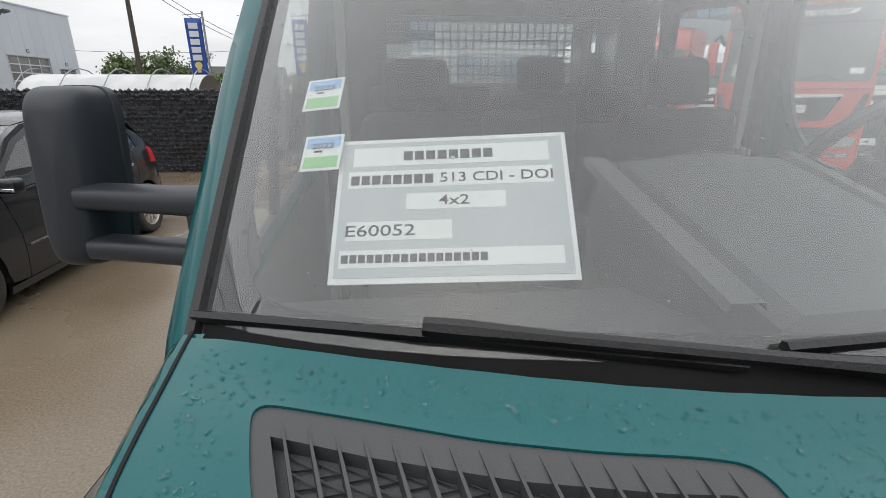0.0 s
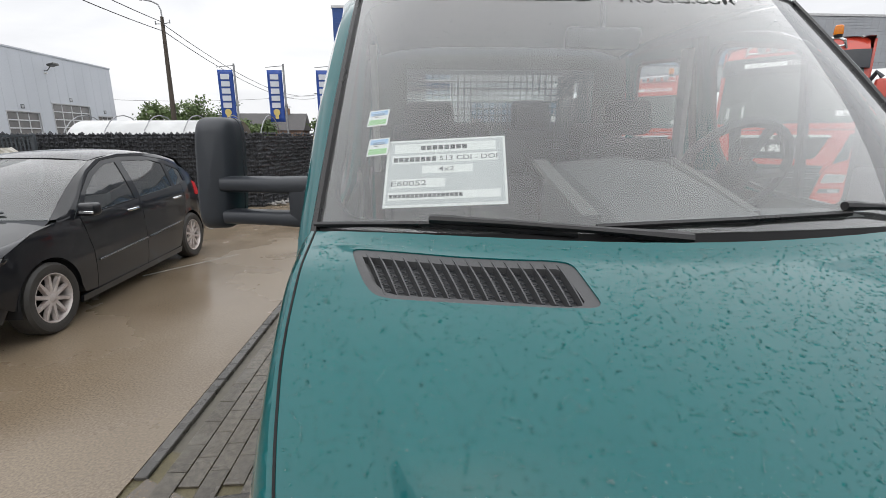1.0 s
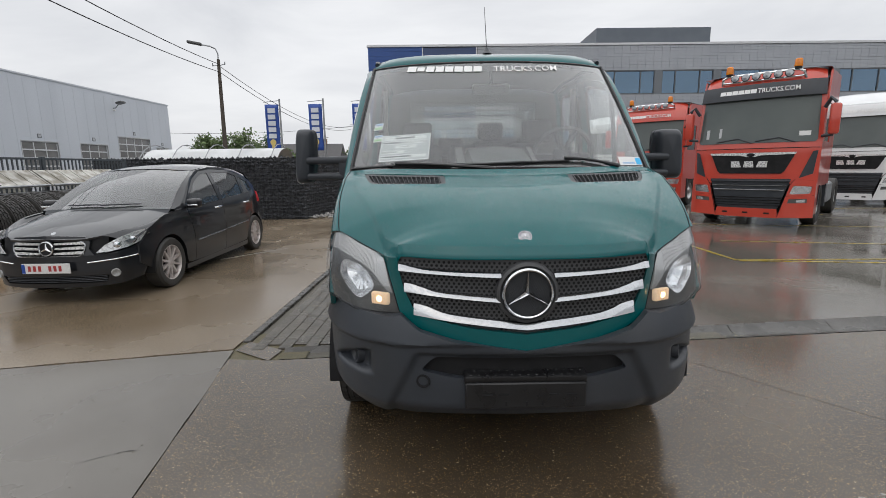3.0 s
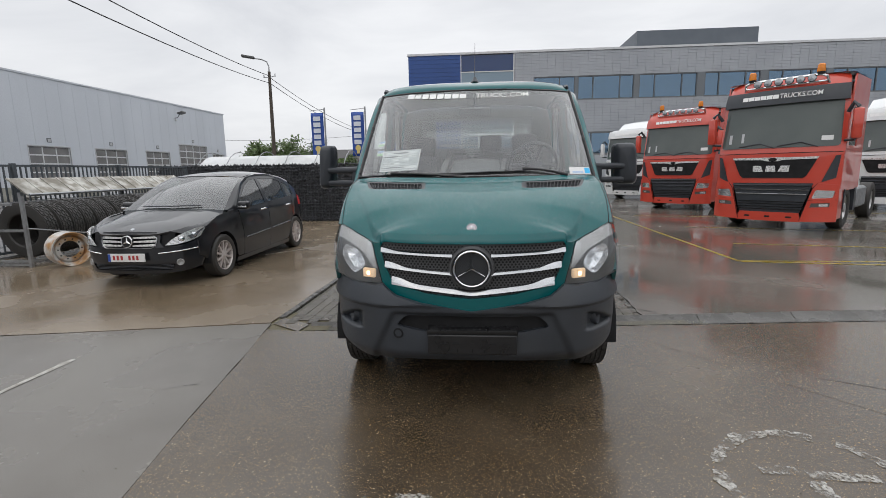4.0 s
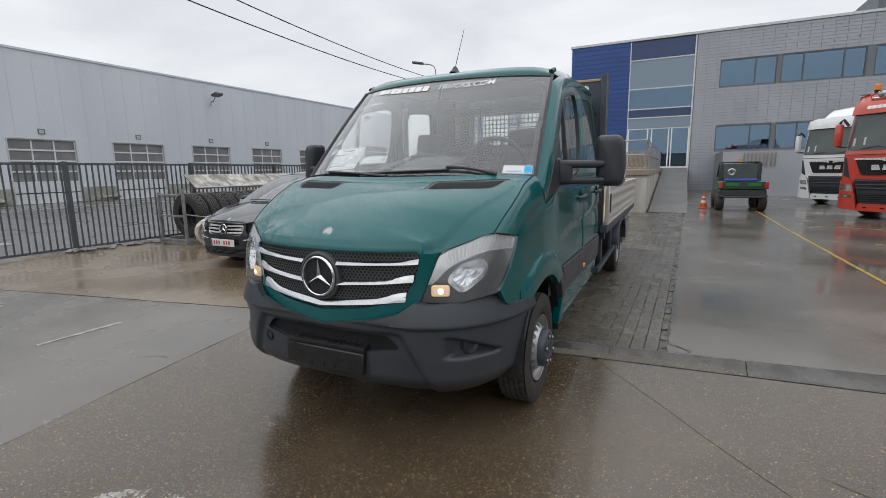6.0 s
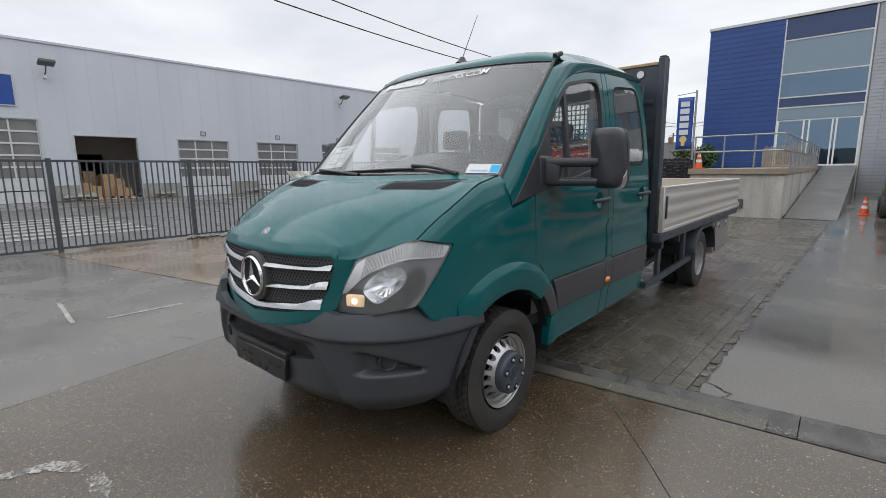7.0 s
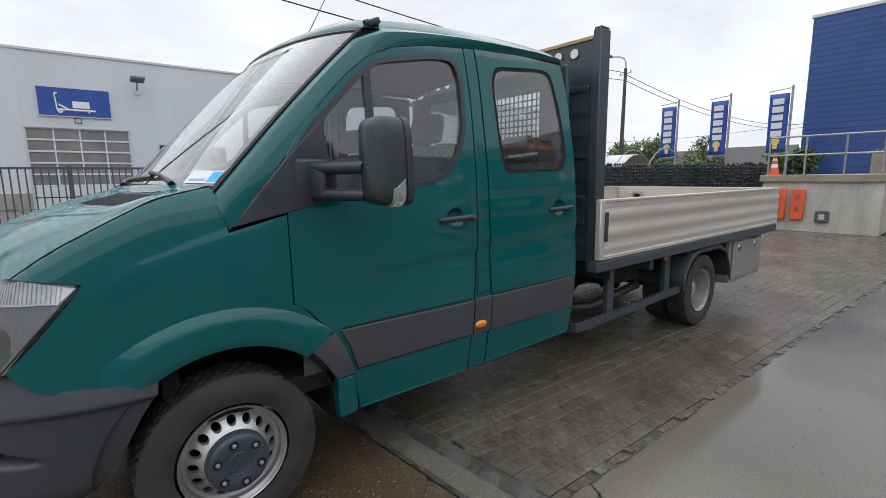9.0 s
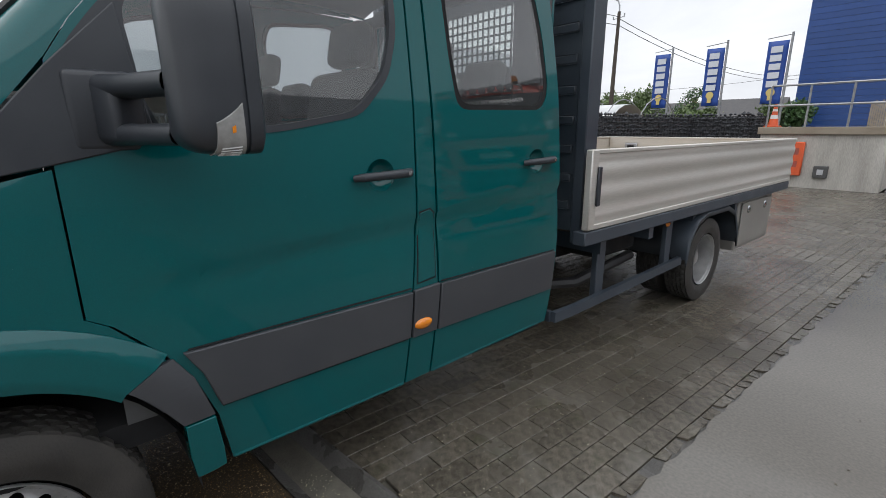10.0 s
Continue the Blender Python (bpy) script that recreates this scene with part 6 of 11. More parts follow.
hood_net = [[(x / along(y), y) for x, y in ring] for ring in (hood_out, vl, vr)]
bonnet = part("bonnet", sheet(hood_net[0], lambda u, y: hood(u * along(y), y), 0.0125, hood_net[1:], 0.022, (0, 0.15, -1)), M_GREEN, van)
lip_x = [-0.558 + 0.0186 * i for i in range(61)]
part("bonnet_lip", loft([[hood(x, hood_front(x) + d) + Vector((0, 0.0, -0.012 if d < 0 else 0)) for x in lip_x] for d in (0.026, 0.0245, 0.022, 0.015, 0.007, 0.0, -0.0005)]), M_GREEN, bonnet)
for s, ring in ((1, vl), (-1, vr)):
    inn = [(s * x, y) for x, y in VENT_IN]
    v = part("vent_frame", sheet(ring, lambda x, y: hood(x, y, -0.003), 0.05, [inn], 0.02, (0, 0, -1)), M_VENT, bonnet)
    part("vent_tray", sheet([(s * x * 1.0, y) for x, y in VENT_IN], lambda x, y: hood(x, y, -0.018), 0.06), M_VENT, v)
    for i in range(16):
        t = i / 15
        xa, ya = 0.762 - 0.391 * t, -0.166 - 0.094 * t ** 0.82
        xb, yb = 0.716 - 0.352 * t, -0.316 - 0.088 * t
        b = bmesh.new()
        n = 8
        rows = [[], [], [], []]
        for k in range(n + 1):
            f = k / n
            x, y = s * (xa + (xb - xa) * f), ya + (yb - ya) * f
            h = 0.0045 * math.sin(math.pi * min(1, max(0.0, f))) ** 0.6
            w = 0.0014 + 0.0012 * math.sin(math.pi * f)
            rows[0].append(hood(x - w, y, -0.024))
            rows[1].append(hood(x - w * 0.7, y, -0.003 + h))
            rows[2].append(hood(x + w * 0.7, y, -0.003 + h))
            rows[3].append(hood(x + w, y, -0.024))
        loft(rows, b)
        bmesh.ops.recalc_face_normals(b, faces=b.faces[:])
        part("vent_slat", b, M_VENT, v, smooth=False)
    zz = bmesh.new()
    for i in range(15):
        for j in range(7):
            t, t1 = i / 15, (i + 1) / 15
            f, f1 = 0.16 + 0.115 * j, 0.16 + 0.115 * (j + 0.5)
            f2 = 0.16 + 0.115 * (j + 1)

            def at(t, f):
                xa, ya = 0.762 - 0.391 * t, -0.166 - 0.094 * t ** 0.82
                xb, yb = 0.716 - 0.352 * t, -0.316 - 0.088 * t
                return hood(s * (xa + (xb - xa) * f), ya + (yb - ya) * f, -0.0155)
            rod(zz, at(t, f), at(t1, f1), 0.0011, 3, caps=False)
            rod(zz, at(t1, f1), at(t, f2), 0.0011, 3, caps=False)
    part("vent_lattice", zz, M_PLASTIC, v, smooth=False)
for s in (1, -1):
    b = bmesh.new()
    pipe(b, [tuple(hood(s * (hood_w(y) + 0.001), y, 0.0)) for y in [-0.617 + 0.597 * i / 24 for i in range(25)]], 0.0028, 5)
    part("bonnet_gap", b, M_DARK, van)
for s in (1, -1):
    b = bmesh.new()
    pipe(b, [(s * (side(y, 1.443).x + 0.0), y, 1.452 - 0.06 * y) for y in (0.045, 0.09, 0.14, 0.19)], 0.0022, 5)
    part("pillar_seam", b, M_DARK, van)
# black scuttle below the windscreen
part("scuttle_panel", loft([[Vector((0.885 * u, scuttle(0.885 * u) + 0.0, hood(0.885 * u, scuttle(0.885 * u) + 0.0, -0.03).z)) for u in [-1 + i / 12 for i in range(25)]], [ws_point(u, 0.02, -0.008) for u in [-1 + i / 12 for i in range(25)]]]), M_DARK, van)
# badge
badge_m = Matrix.Translation(hood(0, -0.898, 0.002)) @ Matrix.Rotation(radians(48), 4, "X")
b = bmesh.new()
lathe(b, [(0.0, 0.001), (0.019, 0.001), (0.0205, 0.0025), (0.0275, 0.0025), (0.03, 0.001), (0.031, -0.004)], 32, badge_m)
bdg = part("bonnet_badge", b, M_CHROME_DULL, bonnet, "round silver badge")
b = bmesh.new()
for k in range(3):
    g = radians(90 + 120 * k)
    rod(b, badge_m @ Vector((0, 0, 0.002)), badge_m @ Vector((0.019 * math.cos(g), 0.019 * math.sin(g), 0.002)), 0.002, 4, 0.0006)
part("badge_relief", b, M_CHROME, bdg)
b = bmesh.new()
for k in range(30):
    if k % 10 > 7:
        continue
    g = radians(12 * k)
    box(b, -0.0014, 0.0014, 0.022, 0.026, 0.0026, 0.003, m=badge_m @ Matrix.Rotation(g, 4, "Z"))
part("badge_marks", b, M_FRAME_GREY, bdg, smooth=False)

# wipers
for blade_pts, arm_pts in (([(-1.0, 0.042), (-0.69, 0.055), (-0.33, 0.032)], [(-0.69, 0.062), (-0.5, 0.052), (-0.3, 0.036), (-0.06, 0.012)]), ([(-0.28, 0.048), (0.1, 0.06), (0.42, 0.07)], [(0.40, 0.083), (0.52, 0.078), (0.64, 0.06), (0.76, 0.028)])):
    fine = []
    q = [ws_point(u, v, 0.010) for u, v in blade_pts]
    for a, b2 in zip(q, q[1:]):
        fine += [a.lerp(b2, i / 6) for i in range(6)]
    wp = bmesh.new()
    pipe(wp, [tuple(p) for p in fine + [q[-1]]], 0.0078, 6)
    pipe(wp, [tuple(p + Vector((0, 0.006, -0.008))) for p in fine + [q[-1]]], 0.003, 4)
    blade = part("wiper_blade", wp, M_WET_BLACK, van)
    wa = bmesh.new()
    q = [ws_point(u, v, 0.02) for u, v in arm_pts]
    fine = []
    for a, b2 in zip(q, q[1:]):
        fine += [a.lerp(b2, i / 4) for i in range(4)]
    fine.append(q[-1])
    k = len(fine)
    pipe(wa, [tuple(p) for p in fine], [0.011, 0.012, 0.010] + [0.0088] * (k - 7) + [0.010, 0.012, 0.014, 0.014], 8)
    part("wiper_arm", wa, M_WET_BLACK, blade)

# nose surface by arc
plan_x = smooth_curve([0, 0.25, 0.5, 0.62, 0.75, 0.85, 0.92, 1.0, 1.1, 1.25, 1.45], [0, 0.25, 0.5, 0.615, 0.735, 0.825, 0.88, 0.925, 0.955, 0.975, 0.985])
plan_y = smooth_curve([0, 0.25, 0.5, 0.62, 0.75, 0.85, 0.92, 1.0, 1.1, 1.25, 1.45], [-1.0, -0.99, -0.955, -0.912, -0.838, -0.745, -0.66, -0.555, -0.45, -0.29, -0.1])
lean = smooth_curve([0.3, 0.42, 0.6, 0.75, 0.9, 1.05, 1.16], [0.05, 0.01, 0.0, 0.0, 0.012, 0.035, 0.065])


def nose(a, z, off=0.0):
    s = 1 if a >= 0 else -1
    a = abs(a)
    x, y = plan_x(a), plan_y(a)
    dx, dy = plan_x(a + 0.01) - plan_x(a - 0.01 if a > 0.01 else 0), plan_y(a + 0.01) - plan_y(a - 0.01 if a > 0.01 else 0)
    nv = Vector((dy, -dx))
    nv = nv.normalized() if nv.length > 1e-6 else Vector((0, -1))
    if a < 0.02:
        nv = Vector((0, -1))
    q = off - lean(z)
    return Vector((s * (x + nv.x * q), y + nv.y * q, z))


def nose_off(off):
    return lambda a, z: nose(a, z, off)


# the grille's own, more swept plan
def gnose(a, z, off=0.0):
    y = -0.975 + 0.108 * (abs(a) / 0.56) ** 2 + 0.5 * max(0.0, z - 1.02) ** 1.6
    return Vector((a, y - off, z))


def gnose_off(off):
    return lambda a, z: gnose(a, z, off)


# green grille surround
def surround_at(a, z):
    """The frame bends back at its sides to meet the headlamp."""
    q = gnose(a, z, 0.012)
    k = max(0.0, z - 0.828) / 0.252
    xl, yl = 0.549 + 0.078 * k, -0.872 + 0.085 * k
    t = max(0.0, min(1.0, (abs(a) - xl + 0.11) / 0.11))
    q.y += (yl - gnose(xl, z, 0.012).y) * t * t * min(1.0, max(0.0, (z - 0.76) / 0.08))
    return q


sur_half = [(0.0, 0.688), (0.15, 0.709), (0.3, 0.733), (0.42, 0.757), (0.51, 0.797), (0.552, 0.84), (0.579, 0.93), (0.607, 1.02), (0.626, 1.083), (0.60, 1.078)]
sur_in = [(0.0, 0.765), (0.25, 0.79), (0.42, 0.825), (0.49, 0.865), (0.53, 0.95), (0.553, 1.04), (0.557, 1.085)]
sur_hole = sur_in + [(0.42, 1.10), (-0.42, 1.10)] + [(-a, z) for a, z in sur_in[::-1][:-1]]
ring = sur_half + sur_in[::-1]
for s in (1, -1):
    part("grille_surround", sheet([(s * a, z) for a, z in ring][::s], surround_at, 0.03, (), 0.05, (0, 1, 0)), M_GREEN, van)
grille = part("grille_panel", sheet(sur_hole, gnose_off(-0.012), 0.08), M_VENT, van, "black perforated grille")
holes_bm = bmesh.new()
lo_edge = smooth_curve([0.0, 0.25, 0.42, 0.49, 0.53, 0.556], [0.772, 0.797, 0.832, 0.872, 0.957, 1.045])
for rowi in range(21):
    z = 0.782 + 0.0152 * rowi
    for i in range(-27, 28):
        a = (i + 0.5 * (rowi % 2)) * 0.0213
        if abs(a) > 0.545 or z < lo_edge(abs(a)) or z > 1.083 or math.hypot(a, z - 0.947) < 0.125:
            continue
        lathe(holes_bm, [(0.0, 0.0), (0.0063, 0.0004)], 7, Matrix.Translation(gnose(a, z, -0.0105)) @ Matrix.Rotation(radians(90), 4, "X"))
tagged(part("perforations", holes_bm, M_DARK, grille, smooth=False), kind="stuff")
# bright bars, wider towards the outside
for k, (zi, zo, hi, ho, ae) in enumerate(((1.012, 1.026, 0.021, 0.035, 0.552), (0.905, 0.932, 0.024, 0.047, 0.528), (0.783, 0.828, 0.032, 0.057, 0.487))):
    for s in (1, -1):
        a0 = 0.112 if k < 2 else 0.0
        top, bot = [], []
        n = 16
        for i in range(n + 1):
            a = a0 + (ae - a0) * i / n
            f = (a - a0) / (ae - a0)
            zb = zi + (zo - zi) * f
            g = 1 / (1 + math.exp(-(f - (0.90, 0.80, 0.80)[k]) * 22))
            top.append((s * a, zb + hi * (1 - g) + ho * g))
            bot.append((s * a, zb))
        b = bmesh.new()
        rows = []
        for j, off in ((0, 0.004), (0.12, 0.018), (0.88, 0.004), (1, -0.004)):
            rows.append([gnose(p[0], p[1] * (1 - j) + q[1] * j, off) for p, q in zip(bot, top)])
        rows.append([p + Vector((0, 0.02, 0)) for p in rows[-1]])
        rows.insert(0, [p + Vector((0, 0.03, 0)) for p in rows[0]])
        loft(rows, b)
        bmesh.ops.recalc_face_normals(b, faces=b.faces[:])
        part("grille_bar", b, M_CHROME_DULL, grille, "bright silver grille bar")
# round emblem
emb = Matrix.Translation(gnose(0, 0.947, 0.012)) @ Matrix.Rotation(radians(90), 4, "X")
b = bmesh.new()
lathe(b, [(0.0, -0.01), (0.11, -0.01), (0.118, 0.002), (0.13, -0.004), (0.134, -0.03)], 40, emb)
em = part("emblem_plate", b, M_VENT, grille)
b = bmesh.new()
lathe(b, [(0.094, 0.0), (0.098, 0.012), (0.103, 0.015), (0.109, 0.009), (0.111, 0.0)], 48, emb)
part("emblem_ring", b, M_CHROME, em)
b = bmesh.new()
for k in range(3):
    g = radians(90 + 120 * k)
    tip = Vector((math.cos(g) * 0.097, math.sin(g) * 0.097, 0.006))
    l1 = Vector((math.cos(g + radians(60)) * 0.0145, math.sin(g + radians(60)) * 0.0145, 0.002))
    l2 = Vector((math.cos(g - radians(60)) * 0.0145, math.sin(g - radians(60)) * 0.0145, 0.002))
    c = Vector((0, 0, 0.02))
    q = [b.verts.new(emb @ p) for p in (tip, l1, c, l2)]
    b.faces.new((q[0], q[1], q[2]))
    b.faces.new((q[0], q[2], q[3]))
part("emblem_spokes", b, M_CHROME, em, smooth=False)
gm = bmesh.new()
for i in range(-11, 12):
    for d in (1, -1):
        w = math.sqrt(max(0, 0.108 ** 2 - (i * 0.0098 * 0.7) ** 2))
        dr = Vector((math.cos(radians(60 * d)), math.sin(radians(60 * d)), 0))
        o = Vector((i * 0.0098, 0, -0.006))
        oo = o - dr * o.dot(dr)
        h = math.sqrt(max(0.0, 0.092 ** 2 - oo.x ** 2 - oo.y ** 2))
        rod(gm, emb @ (oo - dr * h), emb @ (oo + dr * h), 0.0012, 3, caps=False)
part("emblem_mesh", gm, M_PLASTIC, em, smooth=False)

# bumper
bump_top = [(0.0, 0.692), (0.15, 0.713), (0.3, 0.735), (0.46, 0.777), (0.55, 0.838), (0.62, 0.825), (0.80, 0.835), (0.92, 0.865), (0.975, 0.81), (1.03, 0.785), (1.12, 0.775), (1.24, 0.772)]
bump_rear = [(1.232, 0.72), (1.18, 0.64), (1.13, 0.54), (1.08, 0.46), (1.03, 0.395)]
bump_bot = [(0.97, 0.35), (0.85, 0.33), (0.6, 0.34), (0.4, 0.355), (0.2, 0.36), (0.0, 0.36)]
bump_half = bump_top + bump_rear + bump_bot
bo = bump_half + [(-a, z) for a, z in bump_half[::-1]][1:-1]
intake = rounded([(-0.47, 0.585), (-0.40, 0.655), (0.40, 0.655), (0.47, 0.585), (0.3, 0.555), (-0.3, 0.555)], 0.03, 3)


def step(x):
    return 1 / (1 + math.exp(-max(-30.0, min(30.0, x))))


def bumper_fn(a, z):
    aa = abs(a)
    w = min(1.0, max(0.0, (aa - 0.1) / 0.45))
    zc = 0.715 + 0.02 * (1 - w)
    # a shelf above the crease, an upright face below it
    if z > zc:
        out = 0.022 - 0.3 * (z - zc)
    else:
        out = 0.002 + 0.020 * step((z - zc + 0.008) / 0.0035)
    out *= 0.35 + 0.65 * w
    # the middle stands back between the two horns
    k = aa - 0.50 - 0.55 * (0.62 - z)
    out -= 0.03 * step(-k / 0.007) * step((0.67 - z) / 0.005)
    # lamp hollow with a pointed outer end
    zt = 0.655 - 0.108 * max(0.0, (aa - 0.70) / 0.25) ** 1.5
    out -= 0.05 * step((z - 0.548) / 0.0035) * step((zt - z) / 0.0035) * step((aa - 0.72) / 0.014) * step((0.968 - aa) / 0.004)
    out -= 0.045 * min(1.0, max(0.0, (0.43 - z) / 0.1)) ** 1.5
    return nose(a, z, out)


bumper = part("front_bumper", sheet(bo, bumper_fn, 0.0085, [intake], 0.04, (0, 1, 0)), M_GREY_PLASTIC, van)
part("bumper_backing", sheet([(-1.0, 0.36), (1.0, 0.36), (1.0, 0.8), (-1.0, 0.8)], nose_off(-0.06), 0.1), M_DARK, bumper)
for s in (1, -1):
    c = nose(s * 0.825, 0.597, -0.042)
    n2 = (nose(s * 0.845, 0.605, 0.1) - c).normalized()
    fm = Matrix.Translation(c) @ n2.to_track_quat("Z", "Y").to_matrix().to_4x4()
    b = bmesh.new()
    lathe(b, [(0.0, -0.003), (0.03, -0.002), (0.036, 0.009), (0.042, 0.014), (0.047, 0.012), (0.052, -0.02)], 28, fm)
    part("lamp_blank", b, M_PLASTIC, bumper)
b = bmesh.new()
p = bumper_fn(-0.455, 0.535)
lathe(b, [(0.0, -0.015), (0.018, -0.014), (0.024, 0.004), (0.031, 0.004), (0.033, -0.006)], 20, Matrix.Translation(p + Vector((0, -0.002, 0))) @ Matrix.Rotation(radians(90), 4, "X") @ Matrix.Rotation(radians(-14), 4, "Y"))
part("tow_cap", b, M_DARK, bumper)
# step and empty plate holder
b = bmesh.new()
box(b, -0.27, 0.27, -0.055, 0.055, -0.022, 0.022, bevel=0.01, seg=2, m=pose(0, -0.928, 0.563, 12, 0, 0))
st = part("bumper_step", b, M_WET_BLACK, bumper)
b = bmesh.new()
for i in range(14):
    for j in range(3):
        lathe(b, [(0.0, 0.004), (0.008, 0.003), (0.011, 0.0)], 6, pose(-0.24 + 0.036 * i + (0.018 if j % 2 else 0), -0.966 + 0.03 * j, 0.5765 + 0.0064 * j, 12, 0, 0))
part("step_studs", b, M_WET_BLACK, st)
b = bmesh.new()
box(b, -0.265, 0.265, -0.99, -0.963, 0.425, 0.545, bevel=0.006)
ph = part("plate_holder", b, M_WET_BLACK, bumper)
for x in (-0.19, -0.12, 0.1, 0.18):
    part("holder_clip", boxes((x, x + 0.045, -0.9935, -0.9905, 0.49, 0.495)), M_DARK, ph, smooth=False)
for x in (-0.09, 0.0, 0.07):
    part("holder_slot", boxes((x, x + 0.008, -0.9935, -0.9905, 0.44, 0.46)), M_DARK, ph, smooth=False)

# headlamps: a bowed patch between bumper, bonnet and wing
lamp_bot = [smooth_curve([0, 0.5, 1], c) for c in ([0.549, 0.752, 0.91], [-0.869, -0.80, -0.675], [0.828, 0.838, 0.876])]
lamp_top = [smooth_curve([0, 0.38, 0.72, 1], c) for c in ([0.627, 0.745, 0.857, 0.935], [-0.784, -0.712, -0.624, -0.449], [1.082, 1.126, 1.172, 1.138])]


def lamp_at(s, u, v, off=0.0):
    b, t = [f(u) for f in lamp_bot], [f(u) for f in lamp_top]
    k = 0.022 * math.sin(math.pi * min(1, max(0, v))) + off
    nx, ny = 0.45 + 0.4 * u, -0.9 + 0.4 * u
    x, y, z = (p + (q - p) * v for p, q in zip(b, t))
    return Vector((s * (x + nx * k), y + ny * k, z + 0.25 * off))


def lamp_fn(s, off):
    return lambda u, v: lamp_at(s, u, v, off)


LAMP = rounded([(0.0, 0.0), (0.5, -0.02), (0.99, 0.0), (1.0, 1.0), (0.72, 1.0), (0.0, 1.0)], 0.04, 3)
LAMP_BAND = [(0.005, 0.37), (0.06, 0.36), (0.11, 0.46), (0.17, 0.58), (0.25, 0.665), (0.36, 0.715), (0.5, 0.735), (0.65, 0.735), (0.82, 0.745), (0.975, 0.79), (0.985, 0.97), (0.72, 0.985), (0.35, 0.985), (0.01, 0.985)]
band_low = smooth_curve([0.06, 0.11, 0.17, 0.25, 0.36, 0.5, 0.65, 0.82, 0.98], [0.37, 0.475, 0.595, 0.68, 0.73, 0.75, 0.75, 0.76, 0.80])
for s in (1, -1):
    h = thing("headlamp", "", "", at=pose(0, 0, 0))
    h.parent = van
    bowl_u, bowl_v = 0.50, 0.44
    hole = [(bowl_u + 0.225 * math.cos(g) * (1.0 + 0.12 * math.cos(2 * g)), bowl_v + 0.255 * math.sin(g) * (1 + 0.1 * math.sin(3 * g))) for g in [2 * math.pi * i / 24 for i in range(24)]]
    part("lamp_housing", sheet([(0.0, 0.0), (0.5, -0.015), (0.99, 0.0), (0.995, 0.99), (0.72, 0.99), (0.0, 0.99)], lamp_fn(s, -0.022), 0.06, [hole], 0.05, (-0.5 * s, 0.8, 0)), M_LAMP_BODY, h)
    part("lamp_cover", sheet(LAMP, lamp_fn(s, 0.002), 0.06), M_LAMP_GLASS, h)
    rim = bmesh.new()
    pipe(rim, [tuple(lamp_at(s, u, v, 0.0)) for u, v in LAMP], 0.0022, 5, closed=True)
    part("lamp_seal", rim, M_DARK, h)
    part("indicator_band", sheet(LAMP_BAND, lamp_fn(s, -0.010), 0.05, (), 0.012, (-0.5 * s, 0.8, 0)), M_LAMP_BAND, h, "ribbed silver indicator reflector")
    for i in range(46):
        u = 0.15 + 0.80 * i / 45
        rb2 = bmesh.new()
        pipe(rb2, [tuple(lamp_at(s, min(0.98, u + 0.025), band_low(min(0.98, u + 0.025)) + 0.01, -0.008)), tuple(lamp_at(s, u - 0.02, 0.975, -0.008))], 0.0024, 4)
        part("reflector_rib", rb2, M_LAMP_BAND, h)
    c = lamp_at(s, bowl_u, bowl_v, -0.02)
    n2 = Vector((s * 0.35, -0.93, -0.02)).normalized()
    bm2 = Matrix.Translation(c) @ n2.to_track_quat("Z", "Y").to_matrix().to_4x4()
    bw2 = bmesh.new()
    edge = [lamp_at(s, u, v, -0.022) for u, v in hole]
    mid2 = [c + (p - c) * 0.78 - n2 * 0.035 for p in edge]
    deep = [c + (p - c) * 0.35 - n2 * 0.062 for p in edge]
    loft([edge + edge[:1], mid2 + mid2[:1], deep + deep[:1]], bw2)
    bw2.faces.new([bw2.verts.new(p) for p in deep])
    bmesh.ops.recalc_face_normals(bw2, faces=bw2.faces[:])
    bowl = part("reflector_bowl", bw2, M_REFLECTOR, h, smooth=False)
    for i in range(10):
        g = -0.9 + 1.8 * i / 9
        for up in (1, -1):
            fc = bmesh.new()
            w0 = 0.0085
            q = [bm2 @ Vector(v) for v in ((0.016 * g - w0 * 0.5, up * 0.018, -0.055), (0.016 * g + w0 * 0.5, up * 0.018, -0.055), (0.072 * g + w0, up * (0.062 - 0.022 * g * g), -0.02), (0.072 * g - w0, up * (0.062 - 0.022 * g * g), -0.02 - 0.008 * (i % 2)))]
            fc.faces.new([fc.verts.new(v) for v in q])
            part("reflector_facet", fc, M_REFLECTOR, bowl, smooth=False)
    b = bmesh.new()
    lathe(b, [(0.0, 0.004), (0.013, 0.0), (0.015, -0.05)], 12, bm2)
    part("bulb", b, M_LAMP_GLASS, h)
    c = lamp_at(s, 0.20, 0.22, -0.016)
    n2 = Vector((s * 0.42, -0.9, 0.0)).normalized()
    bm2 = Matrix.Translation(c) @ n2.to_track_quat("Z", "Y").to_matrix().to_4x4()
    b = bmesh.new()
    box(b, -0.048, 0.048, -0.03, 0.03, -0.02, 0.008, bevel=0.0138, seg=3, m=bm2)
    for i in range(8):
        rod(b, bm2 @ Vector((-0.037 + 0.0105 * i, -0.026, 0.008)), bm2 @ Vector((-0.037 + 0.0105 * i, 0.026, 0.008)), 0.0022, 4)
    part("running_lamp", b, M_WARM_LENS, h, "small warm lit running lamp")
    b = bmesh.new()
    lathe(b, [(0.0, 0.017), (0.013, 0.012), (0.016, 0.006)], 12, bm2)
    part("lit_bulb", b, M_LIT, h, "small lit warm bulb")
    led = [(0.54 + 0.4 * i / 10) for i in range(11)]
